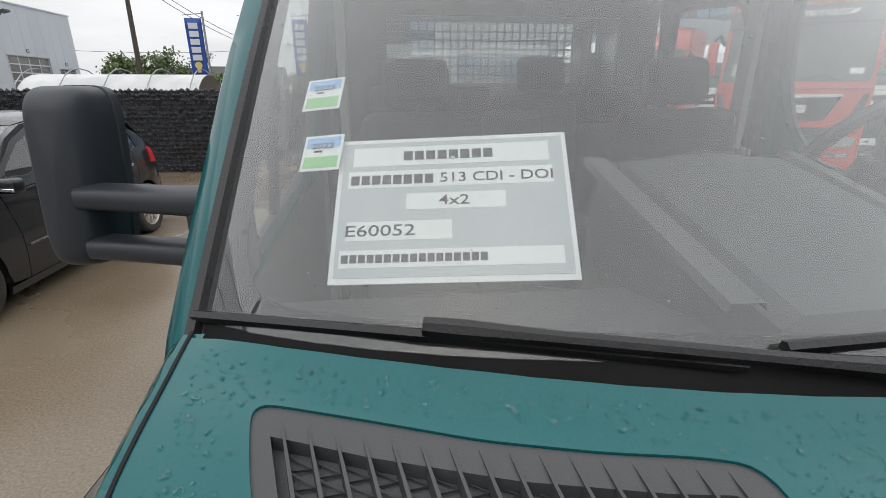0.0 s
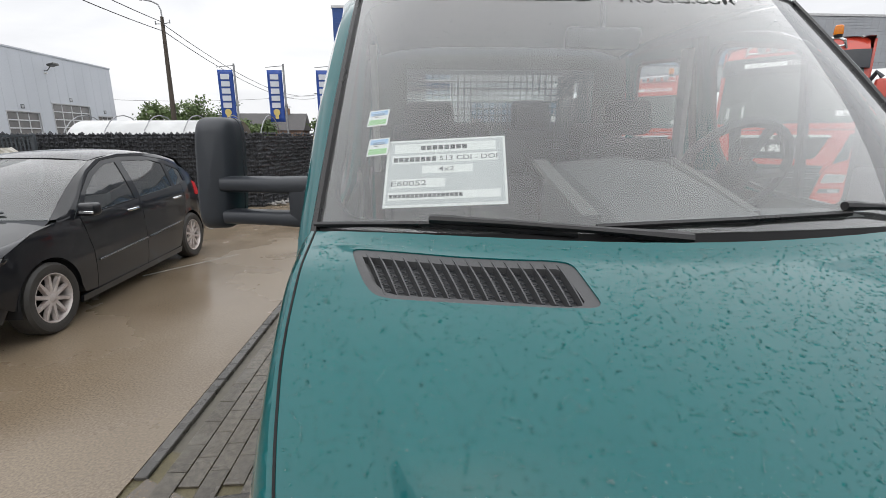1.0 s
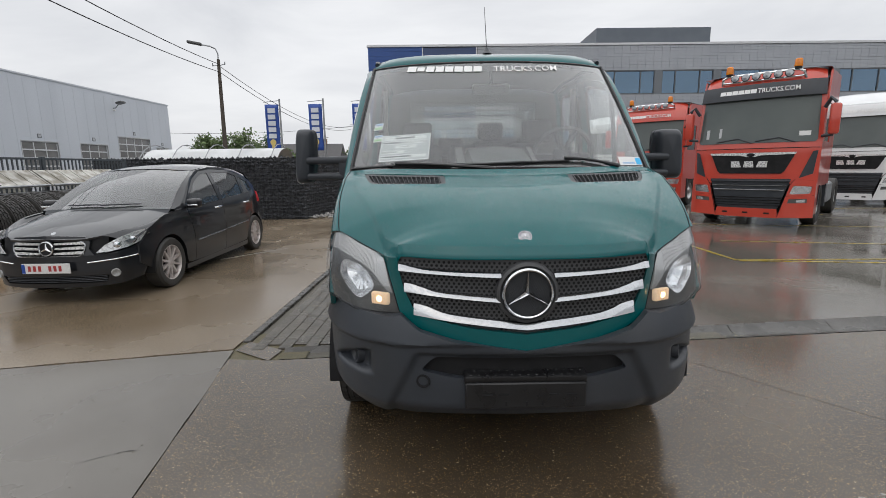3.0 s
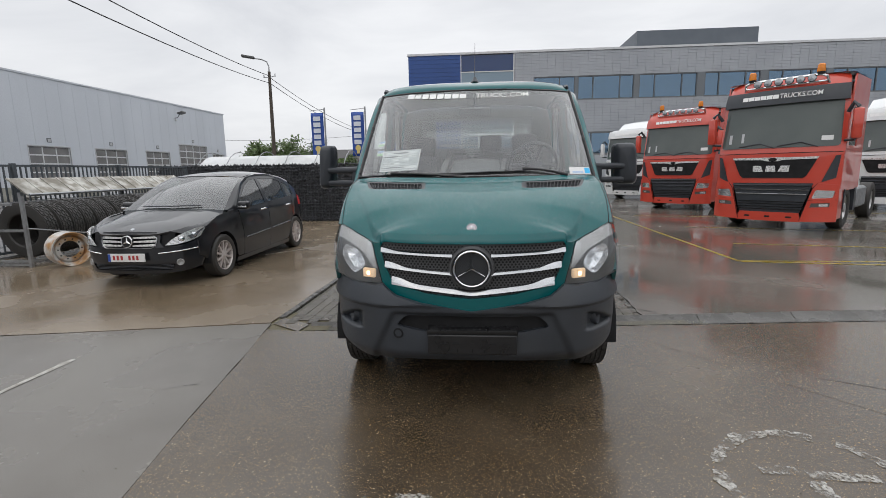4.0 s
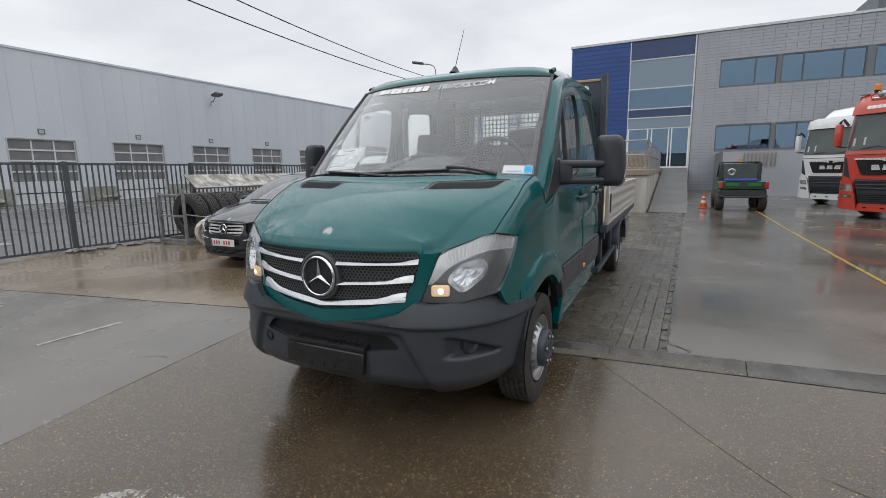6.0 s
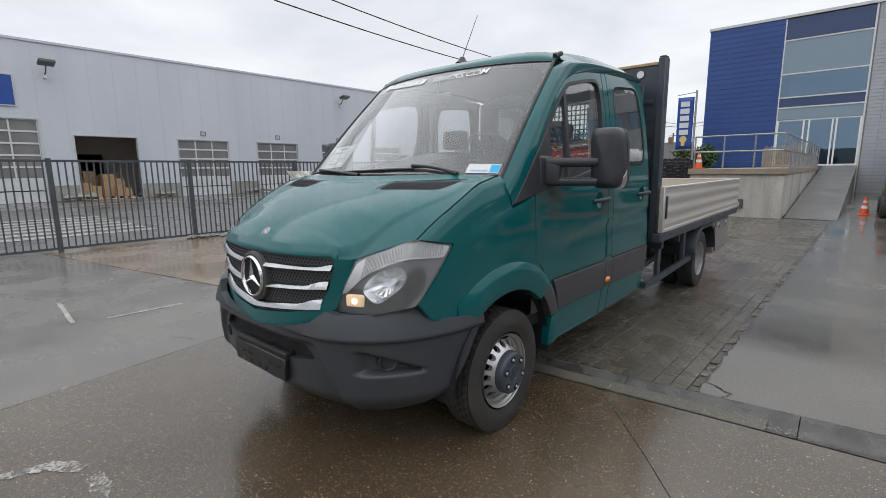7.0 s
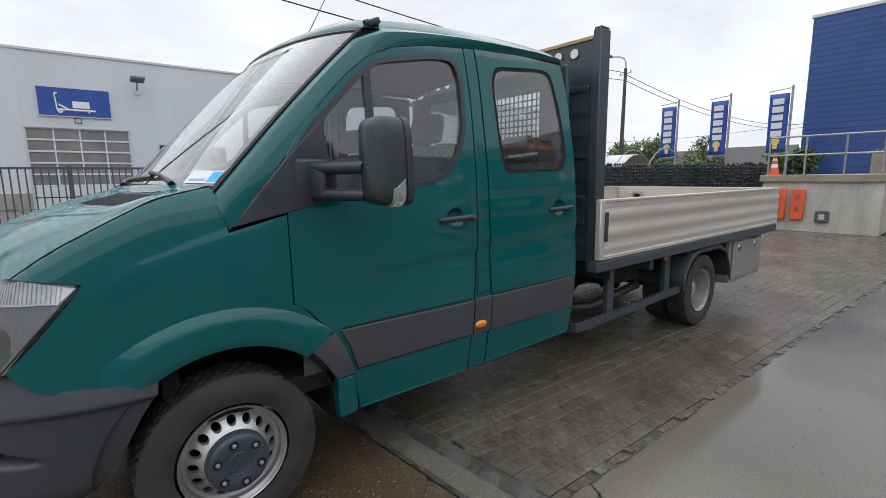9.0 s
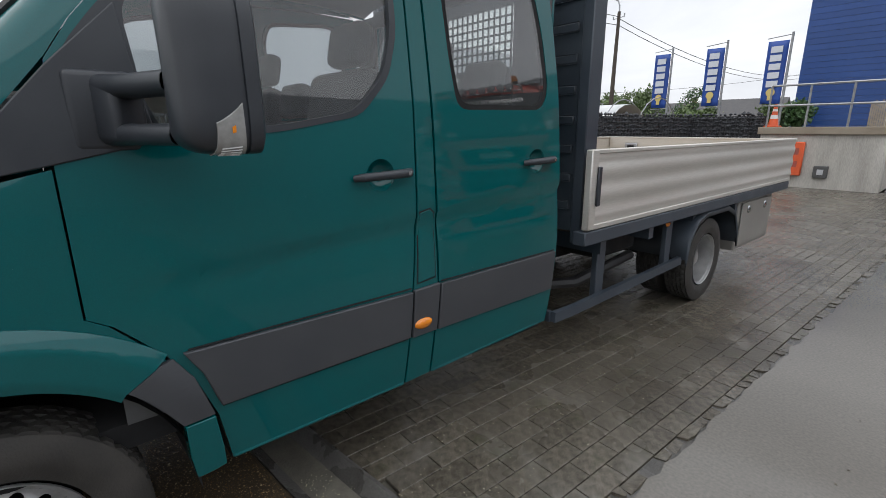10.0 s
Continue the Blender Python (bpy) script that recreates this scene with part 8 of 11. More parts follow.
# chassis
ch = thing("chassis", "", "", at=pose(0, 0, 0))
ch.parent = van
for s in (1, -1):
    part("chassis_rail", boxes((min(s * 0.36, s * 0.44), max(s * 0.36, s * 0.44), 0.3, 6.1, 0.5, 0.7)), M_DARK, ch, smooth=False)
    for y in (2.7, 3.3, 4.0, 4.9, 5.7):
        part("outrigger", boxes((min(s * 0.36, s * 1.0), max(s * 0.36, s * 1.0), y - 0.03, y + 0.03, 0.70, 0.80)), M_FRAME_GREY, ch, smooth=False)
    g = thing("side_guard", "", "", at=pose(0, 0, 0))
    g.parent = van
    b = bmesh.new()
    q = [(2.26, 0.41), (2.45, 0.405), (3.86, 0.44)]
    for (ya, za), (yb, zb) in zip(q, q[1:]):
        m0 = [Vector((s * x, ya, za + h)) for x, h in ((0.97, -0.03), (1.0, -0.03), (1.0, 0.03), (0.97, 0.03))]
        m1 = [Vector((s * x, yb, zb + h)) for x, h in ((0.97, -0.03), (1.0, -0.03), (1.0, 0.03), (0.97, 0.03))]
        a, c = [b.verts.new(p) for p in m0], [b.verts.new(p) for p in m1]
        for k in range(4):
            b.faces.new((a[k], a[(k + 1) % 4], c[(k + 1) % 4], c[k]))
        b.faces.new(a[::-1])
        b.faces.new(c)
    box(b, min(s * 0.6, s * 0.97), max(s * 0.6, s * 0.97), 2.245, 2.27, 0.38, 0.44)
    part("guard_beam", b, M_FRAME_GREY, g)
    for y in (2.70, 3.62):
        b = bmesh.new()
        box(b, min(s * 0.93, s * 0.968), max(s * 0.93, s * 0.968), y, y + 0.09, 0.39, 0.80, bevel=0.004)
        part("guard_post", b, M_FRAME_GREY, g)
    b = bmesh.new()
    lathe(b, [(0.0, 0.014), (0.5, 0.012), (0.9, 0.006), (1.0, 0.0)], 20, Matrix.Translation((s * 0.985, 3.58, 0.76)) @ Matrix.Rotation(radians(90 * s), 4, "Y") @ Matrix.Diagonal((0.02, 0.035, 1, 1)))
    part("side_marker", b, M_AMBER, van, "amber side marker lamp")
    # mudguard
    prof = [(RY - 0.50, 0.44), (RY - 0.47, 0.60), (RY - 0.36, 0.735), (RY - 0.2, 0.785), (RY + 0.25, 0.785), (RY + 0.42, 0.72), (RY + 0.53, 0.55), (RY + 0.56, 0.42)]
    b = loft([[Vector((s * 1.045, y, z - 0.035)) for y, z in prof], [Vector((s * 1.05, y, z)) for y, z in prof], [Vector((s * 1.03, y, z + 0.012)) for y, z in prof], [Vector((s * 0.55, y, z + 0.012)) for y, z in prof]])
    solid(part("mudguard", b, M_FRAME_GREY, van), 0.012)
    tb = thing("tool_box", "", "", at=pose(0, 0, 0))
    tb.parent = van
    b = bmesh.new()
    box(b, min(s * 0.58, s * 1.0), max(s * 0.58, s * 1.0), 4.98, 5.92, 0.32, 0.79, bevel=0.012)
    part("box_body", b, M_TOOL_BOX, tb, "grey steel tool box")
    part("box_lid", boxes((min(s * 1.003, s * 1.015), max(s * 1.003, s * 1.015), 5.03, 5.87, 0.36, 0.76), bevel=0.004), M_TOOL_BOX, tb)
    for y in (5.2, 5.66):
        b = bmesh.new()
        lathe(b, [(0.0, 0.012), (0.02, 0.012), (0.036, 0.004), (0.038, 0.0)], 16, Matrix.Translation((s * 1.016, y, 0.69)) @ Matrix.Rotation(radians(90 * s), 4, "Y"))
        part("box_lock", b, M_CHROME_DULL, tb)
b = bmesh.new()
rod(b, (-0.62, RY, WZ), (0.62, RY, WZ), 0.055, 10)
lathe(b, [(0.0, -0.16), (0.1, -0.14), (0.15, 0.0), (0.1, 0.14), (0.0, 0.16)], 16, pose(0, RY, WZ, 0, 0, 0))
part("rear_axle", b, M_DARK, ch)
b = bmesh.new()
rod(b, (-0.7, WY, WZ), (0.7, WY, WZ), 0.05, 10)
part("front_axle", b, M_DARK, ch)
part("engine_tray", boxes((-0.62, 0.62, -0.72, 0.6, 0.37, 0.52)), M_DARK, ch, smooth=False)
part("inner_wing", boxes((-0.52, -0.5, -0.62, 0.5, 0.42, 1.0), (0.5, 0.52, -0.62, 0.5, 0.42, 1.0), (-0.86, 0.86, -0.62, -0.58, 0.45, 1.0)), M_DARK, ch, smooth=False)
part("gearbox", boxes((-0.25, 0.25, 0.6, 1.6, 0.26, 0.5)), M_DARK, ch, smooth=False)
part("fuel_tank", boxes((0.46, 0.80, 3.0, 3.5, 0.56, 0.74), bevel=0.03), M_DARK, ch)
part("air_tank", boxes((-0.85, -0.46, 3.1, 3.5, 0.56, 0.74), bevel=0.03), M_DARK, ch)
b = bmesh.new()
pipe(b, [(0.2, 1.2, 0.3), (0.3, 2.6, 0.33), (0.62, 3.0, 0.36), (0.66, 3.7, 0.45)], 0.04, 8)
part("exhaust_pipe", b, M_BLACK_IRON, ch)
for s in (1, -1):
    part("sill_beam", boxes((min(s * 0.8, s * 0.93), max(s * 0.8, s * 0.93), 0.56, 2.2, 0.36, 0.5)), M_DARK, ch, smooth=False)


# rolled edges of the pressed panels
for ob in [o for o in van.children_recursive if o.type == "MESH"]:
    kind = ob.name.split(".")[0]
    if kind in ("front_wing", "front_door", "rear_door", "door_pillar", "arch_flare", "sill_corner", "arch_trim", "rubbing_strip", "grille_surround", "fuel_flap", "mirror_sail"):
        bev = ob.modifiers.new("edge", "BEVEL")
        bev.width, bev.segments, bev.limit_method, bev.angle_limit = 0.0035, 2, "ANGLE", radians(50)

# ---- papers and lettering on the windscreen ----
def on_screen(x, z, off=0.0):
    v = (z - 1.437) / 0.748
    for _ in range(4):
        v -= (ws_point(x / (0.905 - 0.078 * v), v).z - z) / 0.748
    return ws_point(x / (0.905 - 0.078 * v), v, off)


def flat_on(tl, tr, bl, off):
    a, b2, c = on_screen(*tl, off), on_screen(*tr, off), on_screen(*bl, off)
    ex = (b2 - a).normalized()
    up = (a - c)
    ez = ex.cross(up).normalized()
    ey = ez.cross(ex)
    m = Matrix((ex, ey, ez)).transposed().to_4x4()
    m.translation = a
    return m, (b2 - a).length, up.dot(ey)


def plane_at(centre, across, upward, w, h):
    """A flat sheet's own axes at its upper corner; the two directions are squared up evenly."""
    ex, up = Vector(across).normalized(), Vector(upward).normalized()
    e1, e2 = (ex + up).normalized(), (ex - up).normalized()
    ex, ey = (e1 + e2).normalized(), (e1 - e2).normalized()
    ez = ex.cross(ey)
    m = Matrix((ex, ey, ez)).transposed().to_4x4()
    m.translation = Vector(centre) - ez * 0.009 - ex * w / 2 + ey * h / 2
    return m, w, h


pm, pw2, ph2 = plane_at((-0.575, 0.031, 1.599), (0.3025, -0.055, 0.0095), (0.0105, 0.141, 0.1585), 0.309, 0.213)
notice = thing("sales_notice", "laminated white paper notice with printed lines behind the windscreen", "notice", at=pm)
part("sheet", boxes((0, pw2, -ph2, 0, -0.002, 0)), M_PAPER, notice, smooth=False)
part("inner_field", boxes((0.006, pw2 - 0.006, -ph2 + 0.008, -0.006, 0.0002, 0.0007)), M_PAPER_GREY, notice, "grey printed field", smooth=False)
for x0, x1, y0, y1 in ((0.02, 0.285, 0.014, 0.044), (0.015, 0.288, 0.052, 0.078), (0.095, 0.225, 0.088, 0.112), (0.018, 0.155, 0.128, 0.155), (0.012, 0.292, 0.168, 0.192)):
    part("strip", boxes((x0, x1, -y1, -y0, 0.0008, 0.0012)), M_PAPER, notice, smooth=False)


def bars(parent, x0, x1, y, h, n, z, seed):
    """Writing shown as plain bars."""
    r = random.Random(seed)
    w = (x1 - x0) / n
    for i in range(n):
        part("printed_bar", boxes((x0 + i * w + w * 0.08, x0 + (i + 1) * w - w * 0.12, y - h / 2, y + h / 2, z, z + 0.0004)), M_INK, parent, smooth=False)


bars(notice, 0.088, 0.212, -0.029, 0.014, 8, 0.0014, 1)
bars(notice, 0.018, 0.132, -0.066, 0.014, 8, 0.0014, 2)
lettering("printed_line", "513 CDI - DOI", 0.0205, M_INK, notice, pose(0.214, -0.066, 0.0014), 0.0002, 0.148)
lettering("printed_line", "4x2", 0.0205, M_INK, notice, pose(0.158, -0.1, 0.0014), 0.0002, 0.04)
lettering("printed_line", "E60052", 0.0225, M_INK, notice, pose(0.062, -0.142, 0.0014), 0.0002, 0.09)
bars(notice, 0.014, 0.2, -0.18, 0.011, 17, 0.0014, 3)
M_STICK_BLUE = surf("sticker_blue", (0.25, 0.42, 0.66), rough=0.4, bump=0)
M_STICK_GREEN = surf("sticker_green", (0.25, 0.5, 0.2), rough=0.4, bump=0)
M_STICK_CYAN = surf("label_cyan", (0.02, 0.4, 0.75), rough=0.4, bump=0)
for words, x, z in (("2023", -0.77, 1.751), ("2022", -0.769, 1.674)):
    m, w, h = flat_on((x, z), (x + 0.056, z + 0.006), (x + 0.004, z - 0.042), -0.005)
    st = thing("inspection_sticker", "small white sticker with a blue and green field, " + words, "sticker", "inspection stickers", at=m)
    part("sheet", boxes((0, w, -h, 0, -0.001, 0)), M_PAPER, st, smooth=False)
    part("blue_field", boxes((0.004, w - 0.004, -0.021, -0.004, 0.0003, 0.0006)), M_STICK_BLUE, st, smooth=False)
    part("green_field", boxes((0.004, w - 0.004, -h + 0.004, -0.036, 0.0003, 0.0006)), M_STICK_GREEN, st, smooth=False)
    lettering("year", words, 0.013, M_INK, st, pose(w / 2, -0.019, 0.001), 0.0002, 0.034)
    part("printed_bar", boxes((0.018, 0.03, -0.029, -0.026, 0.0007, 0.001)), M_INK, st, smooth=False)


def on_ws(u0, u1, v0, v1, off, step=0.03):
    return sheet([(u0, v0), (u1, v0), (u1, v1), (u0, v1)], lambda u, v: ws_point(u, v, off), step)


st = thing("price_label", "white and cyan label at the foot of the windscreen", "label")
part("sheet", on_ws(0.79, 0.975, 0.05, 0.112, 0.003), M_PAPER, st)
part("cyan_field", on_ws(0.925, 0.973, 0.056, 0.106, 0.004), M_STICK_CYAN, st)
for i in range(7):
    part("printed_bar", on_ws(0.815 + 0.014 * i, 0.826 + 0.014 * i, 0.06, 0.072, 0.0042), M_STICK_BLUE, st)
vis = thing("screen_lettering", "white lettering along the top of the windscreen", "lettering")


def top_v(u):
    """Height of the lettering's foot on the screen."""
    return 0.877 + 0.075 * u * u


def block(u0, u1, h0, h1):
    n = 4
    lo = [(u0 + (u1 - u0) * i / n, h0) for i in range(n + 1)]
    hi = [(u0 + (u1 - u0) * i / n, h1) for i in range(n + 1)]
    return loft([[ws_point(u, top_v(u) + 0.062 * h, 0.005) for u, h in lo], [ws_point(u + 0.006, top_v(u) + 0.062 * h, 0.005) for u, h in hi]])


part("emblem_shape", block(-0.695, -0.62, 0.0, 1.0), M_WHITE, vis)
part("emblem_shape", block(-0.612, -0.55, 0.1, 0.85), M_WHITE, vis)
for i in range(6):
    u0 = -0.535 + 0.077 * i
    part("letter_block", block(u0, u0 + 0.066, 0.0, 1.0), M_WHITE, vis)
wd = lettering("words", "TRUCKS.COM", 1.0, M_WHITE, vis, pose(0, 0, 0), 0.0)
bt = bmesh.new()
bt.from_mesh(wd.data)
bmesh.ops.delete(bt, geom=[f for f in bt.faces if f.normal.z < 0], context="FACES")
bmesh.ops.subdivide_edges(bt, edges=[e for e in bt.edges if e.calc_length() > 0.12], cuts=3)
bmesh.ops.triangulate(bt, faces=bt.faces[:])
bt.to_mesh(wd.data)
bt.free()
xs0, ys0 = [v.co.x for v in wd.data.vertices], [v.co.y for v in wd.data.vertices]
xa, xb, ya, yb = min(xs0), max(xs0), min(ys0), max(ys0)
for v in wd.data.vertices:
    u = 0.012 + 0.53 * (v.co.x - xa) / (xb - xa) + 0.005 * (v.co.y - ya) / (yb - ya)
    v.co = ws_point(u, top_v(u) + 0.06 * (v.co.y - ya) / (yb - ya), 0.006)

# ---- rain drops on bonnet and screen ----
def drop_mat():
    m, n, l, p = node_mat("clear_rain_water")
    p.inputs["Base Color"].default_value = (0.86, 0.97, 0.95, 1)
    p.inputs["Roughness"].default_value = 0.0
    p.inputs["IOR"].default_value = 1.33
    p.inputs["Transmission Weight"].default_value = 1.0
    return m


M_DROP = drop_mat()


def drops(name, label, n, seed, where, rmin, rmax, squash=0.45, skew=3.5):
    """Beads of water: low domes, a little uneven in plan."""
    r = random.Random(seed)
    vs, fs = [], []
    m = 8
    for _ in range(n):
        got = where(r)
        if got is None:
            continue
        p, nrm = got
        q = rmin + (rmax - rmin) * r.random() ** skew
        a = nrm.orthogonal().normalized()
        c = nrm.cross(a)
        e, g0 = r.uniform(0.85, 1.3), r.uniform(0, 3)
        k = len(vs)
        wob = [r.uniform(0.9, 1.1) for _ in range(m)]
        for rr, hh in ((1.0, -0.04), (0.9, 0.42), (0.58, 0.84)):
            for i in range(m):
                g = g0 + 2 * math.pi * i / m
                vs.append(p + a * (q * rr * wob[i] * math.cos(g)) + c * (q * rr * wob[i] * e * math.sin(g)) + nrm * (q * squash * hh))
        vs.append(p + nrm * q * squash)
        for i in range(m):
            j = (i + 1) % m
            for ring in (0, m):
                fs.append((k + ring + i, k + ring + j, k + ring + m + j, k + ring + m + i))
            fs.append((k + 2 * m + i, k + 2 * m + j, k + 3 * m))
    me = bpy.data.meshes.new(name)
    me.from_pydata([tuple(v) for v in vs], [], fs)
    me.materials.append(M_DROP)
    me.shade_smooth()
    ob = new(name, me)
    ob.visible_shadow = False
    return tagged(ob, label, "water drops", kind="stuff")


def on_hood(r):
    x, y = r.uniform(-0.87, 0.87), r.uniform(-0.94, -0.03)
    if y > scuttle(x) + 0.015 or abs(x) > hood_w(y) - 0.01 or y < hood_front(x) + 0.01:
        return None
    if 0.33 < abs(x) < 0.80:
        rear, front = -0.262 + 0.27 * (abs(x) - 0.34), -0.42 + 0.235 * (abs(x) - 0.33)
        if front < y < rear + 0.005:
            return None
    p = hood(x, y, 0.0003)
    nrm = (hood(x + 0.005, y) - hood(x - 0.005, y)).cross(hood(x, y + 0.005) - hood(x, y - 0.005)).normalized()
    return p, nrm


def on_glass(r):
    u, v = r.uniform(-0.97, 0.97), r.random() ** 0.8
    p = ws_point(u, v, 0.0008)
    nrm = (ws_point(u + 0.01, v) - ws_point(u - 0.01, v)).cross(ws_point(u, v + 0.01) - ws_point(u, v - 0.01)).normalized()
    return p, nrm


def on_flank(r):
    y, z = r.uniform(-0.4, 2.2), 0.45 + 1.0 * r.random() ** 0.7
    if math.hypot(y - WY, z - WZ) < 0.64 or (y < 0.25 and z > 1.25) or z > (seam_z(y) - 0.06 if y < 0.12 else 1.36) or 0.58 < z < 0.81:
        return None
    p = side(y, z, 0.0005)
    nrm = (side(y + 0.01, z) - side(y - 0.01, z)).cross(side(y, z + 0.01) - side(y, z - 0.01)).normalized()
    return p, nrm if nrm.x > 0 else -nrm


def on_side_glass(r):
    if r.random() < 0.5:
        y, z = r.uniform(0.72, 1.2), r.uniform(1.5, 2.0)
    else:
        y, z = r.uniform(1.57, 2.03), 1.55 + 0.53 * r.random() ** 1.4
    p = side(y, z, -0.0055 if y > 1.4 else -0.0115)
    nrm = (side(y + 0.01, z) - side(y - 0.01, z)).cross(side(y, z + 0.01) - side(y, z - 0.01)).normalized()
    return p, nrm if nrm.x > 0 else -nrm


drops("rain_drops_bonnet", "rain drops standing on the green bonnet", 25000, 4, on_hood, 0.0010, 0.0036, 0.42, 3.3)
drops("rain_drops_screen", "rain drops standing on the windscreen", 3600, 5, on_glass, 0.0006, 0.0024, 0.5)
drops("rain_drops_flank", "sparse rain drops on the green doors and wing", 1500, 6, on_flank, 0.0007, 0.0022, 0.5)
drops("rain_drops_side_glass", "fine rain drops on the side windows", 900, 7, on_side_glass, 0.0006, 0.0019, 0.5)

# ---- black compact car beside the yard wall ----
car = thing("compact_car", "black five door compact car parked on the wet yard", "car", at=pose(-4.64, 2.97, 0))
c_base = smooth_curve([0.16, 0.3, 0.5, 0.72, 0.9, 1.0, 1.2, 1.4, 1.55], [0.84, 0.872, 0.886, 0.884, 0.868, 0.845, 0.775, 0.69, 0.62])
c_front = smooth_curve([-0.85, -0.7, -0.5, -0.25, 0.1, 0.5], [0.30, 0.17, 0.07, 0.025, 0.005, 0.0])
c_rear = smooth_curve([2.2, 2.7, 3.1, 3.45], [0.0, 0.015, 0.06, 0.16])


def cside(s, off=0.0):
    def f(y, z):
        x = c_base(z) - c_front(y) - c_rear(y) + off
        if 0.3 < y < 3.0:
            x -= 0.010 * math.exp(-((z - 0.74) / 0.03) ** 2)
        return Vector((s * x, y, z))
    return f


CA0, CA1 = arc(0, 0.315, 0.355, 178, 2, 18), arc(2.75, 0.315, 0.355, 178, 2, 18)
DLO_LOW = smooth_curve([0.30, 1.0, 2.0, 2.9, 3.2], [0.945, 0.975, 1.02, 1.075, 1.10])
wing_c = [(-0.52, 0.62), (-0.52, 0.42), (-0.40, 0.34)] + CA0 + [(0.40, 0.24), (0.58, 0.22), (0.58, 0.60), (0.50, 0.935), (0.22, 0.95), (-0.05, 0.915), (-0.35, 0.80)]
fd_c = [(0.588, 0.22), (1.52, 0.22), (1.54, 0.6), (1.55, DLO_LOW(1.55) - 0.002), (0.508, 0.945), (0.588, 0.60)]
rd_c = [(1.528, 0.22), (2.36, 0.24), (2.42, 0.45), (2.52, 0.62), (2.62, 0.72), (2.66, DLO_LOW(2.66) - 0.002), (1.558, DLO_LOW(1.558) - 0.002), (1.548, 0.6)]
qt_c = [(2.37, 0.24), (2.40, 0.315)] + CA1 + [(3.12, 0.26), (3.30, 0.28), (3.34, 0.6), (3.33, 0.9), (3.22, 1.11), (3.0, 1.25), (2.86, 1.30), (2.88, 1.09), (2.668, DLO_LOW(2.66)), (2.628, 0.72), (2.528, 0.62), (2.428, 0.45)]
sill_c = [(0.36, 0.215), (2.38, 0.235), (2.38, 0.16), (0.36, 0.15)]
for s in (1, -1):
    way = (-s, 0, 0)
    part("front_wing", sheet(wing_c, cside(s), 0.08, (), 0.03, way), M_CAR_BLACK, car)
    d1 = part("front_door", sheet(fd_c, cside(s), 0.08, (), 0.03, way), M_CAR_BLACK, car)
    d2 = part("rear_door", sheet(rd_c, cside(s), 0.08, (), 0.03, way), M_CAR_BLACK, car)
    part("rear_quarter", sheet(qt_c, cside(s), 0.08, (), 0.03, way), M_CAR_BLACK, car)
    part("sill", sheet(sill_c, cside(s, 0.012), 0.1, (), 0.03, way), M_CAR_BLACK, car)
    # glazing with its frames
    g1 = [(0.53, 0.955), (1.49, 1.003), (1.49, 1.415), (1.28, 1.40), (1.0, 1.30), (0.75, 1.15)]
    g2 = [(1.60, 1.01), (2.40, 1.047), (2.44, 1.35), (2.2, 1.405), (1.60, 1.42)]
    g3 = [(2.48, 1.052), (2.84, 1.07), (2.82, 1.24), (2.52, 1.335)]
    outer_c = [(0.42, 0.93)] + [(y, DLO_LOW(y)) for y in (0.8, 1.2, 1.6, 2.0, 2.4, 2.8)] + [(2.9, 1.095), (2.88, 1.29), (2.5, 1.40), (2.1, 1.455), (1.6, 1.468), (1.25, 1.44), (0.95, 1.33), (0.68, 1.15)]
    part("window_frame", sheet(outer_c, cside(s, -0.004), 0.1, [g1, g2, g3], 0.02, way), M_CAR_BLACK, car)
    for g, par in ((g1, d1), (g2, d2), (g3, car)):
        part("window_pane", sheet(g, cside(s, -0.012), 0.15), M_CAR_GLASS, par)
    for par, y in ((d1, 1.36), (d2, 2.42)):
        b = bmesh.new()
        x = cside(s)(y, 0.90).x
        pipe(b, [(x, y - 0.10, 0.895), (x + s * 0.03, y - 0.07, 0.90), (x + s * 0.032, y + 0.06, 0.905), (x, y + 0.1, 0.91)], 0.014, 8)
        part("door_handle", b, M_CHROME, par)
    for par, ya, yb, za, zb in ((d1, 0.62, 1.51, 0.50, 0.535), (d2, 1.57, 2.40, 0.538, 0.575)):
        b = bmesh.new()
        pts = [cside(s, 0.012)(ya + (yb - ya) * i / 8, za + (zb - za) * i / 8) for i in range(9)]
        pipe(b, [tuple(p) for p in pts], 0.011, 6)
        part("door_strip", b, M_CHROME_DULL, par)
    mr = part("door_mirror", box(bmesh.new(), -0.09, 0.09, -0.05, 0.07, -0.06, 0.065, bevel=0.035, seg=3, m=pose(s * 0.955, 0.50, 1.02, 0, 0, -s * 10)), M_CAR_BLACK, car)
    b = bmesh.new()
    box(b, -0.075, 0.075, -0.012, 0.006, -0.014, 0.012, bevel=0.004, m=pose(s * 0.965, 0.445, 1.0, 0, 0, -s * 14))
    part("mirror_lamp", b, M_REFLECTOR, mr)
    b = bmesh.new()
    rod(b, (s * 0.80, 0.54, 0.965), (s * 0.9, 0.52, 0.985), 0.022, 8)
    part("mirror_foot", b, M_PLASTIC, mr)
    for cy in (0, 2.75):
        prof = arc(cy, 0.315, 0.36, -10, 190, 16)
        part("arch_liner", loft([[Vector((s * 0.86, y, z)) for y, z in prof], [Vector((s * 0.55, y, z)) for y, z in prof]]), M_DARK, car)


def c_nose(a, z, off=0.0):
    s = 1 if a >= 0 else -1
    a = abs(a)
    x = smooth_curve.cx(a)
    y = smooth_curve.cy(a) + 0.05 * max(0, (z - 0.55)) / 0.25 + 0.03 * max(0, (0.35 - z) / 0.2)
    k = min(1, a / 0.75)
    return Vector((s * (x + off * k * 0.7), y - off * (1 - 0.5 * k), z))


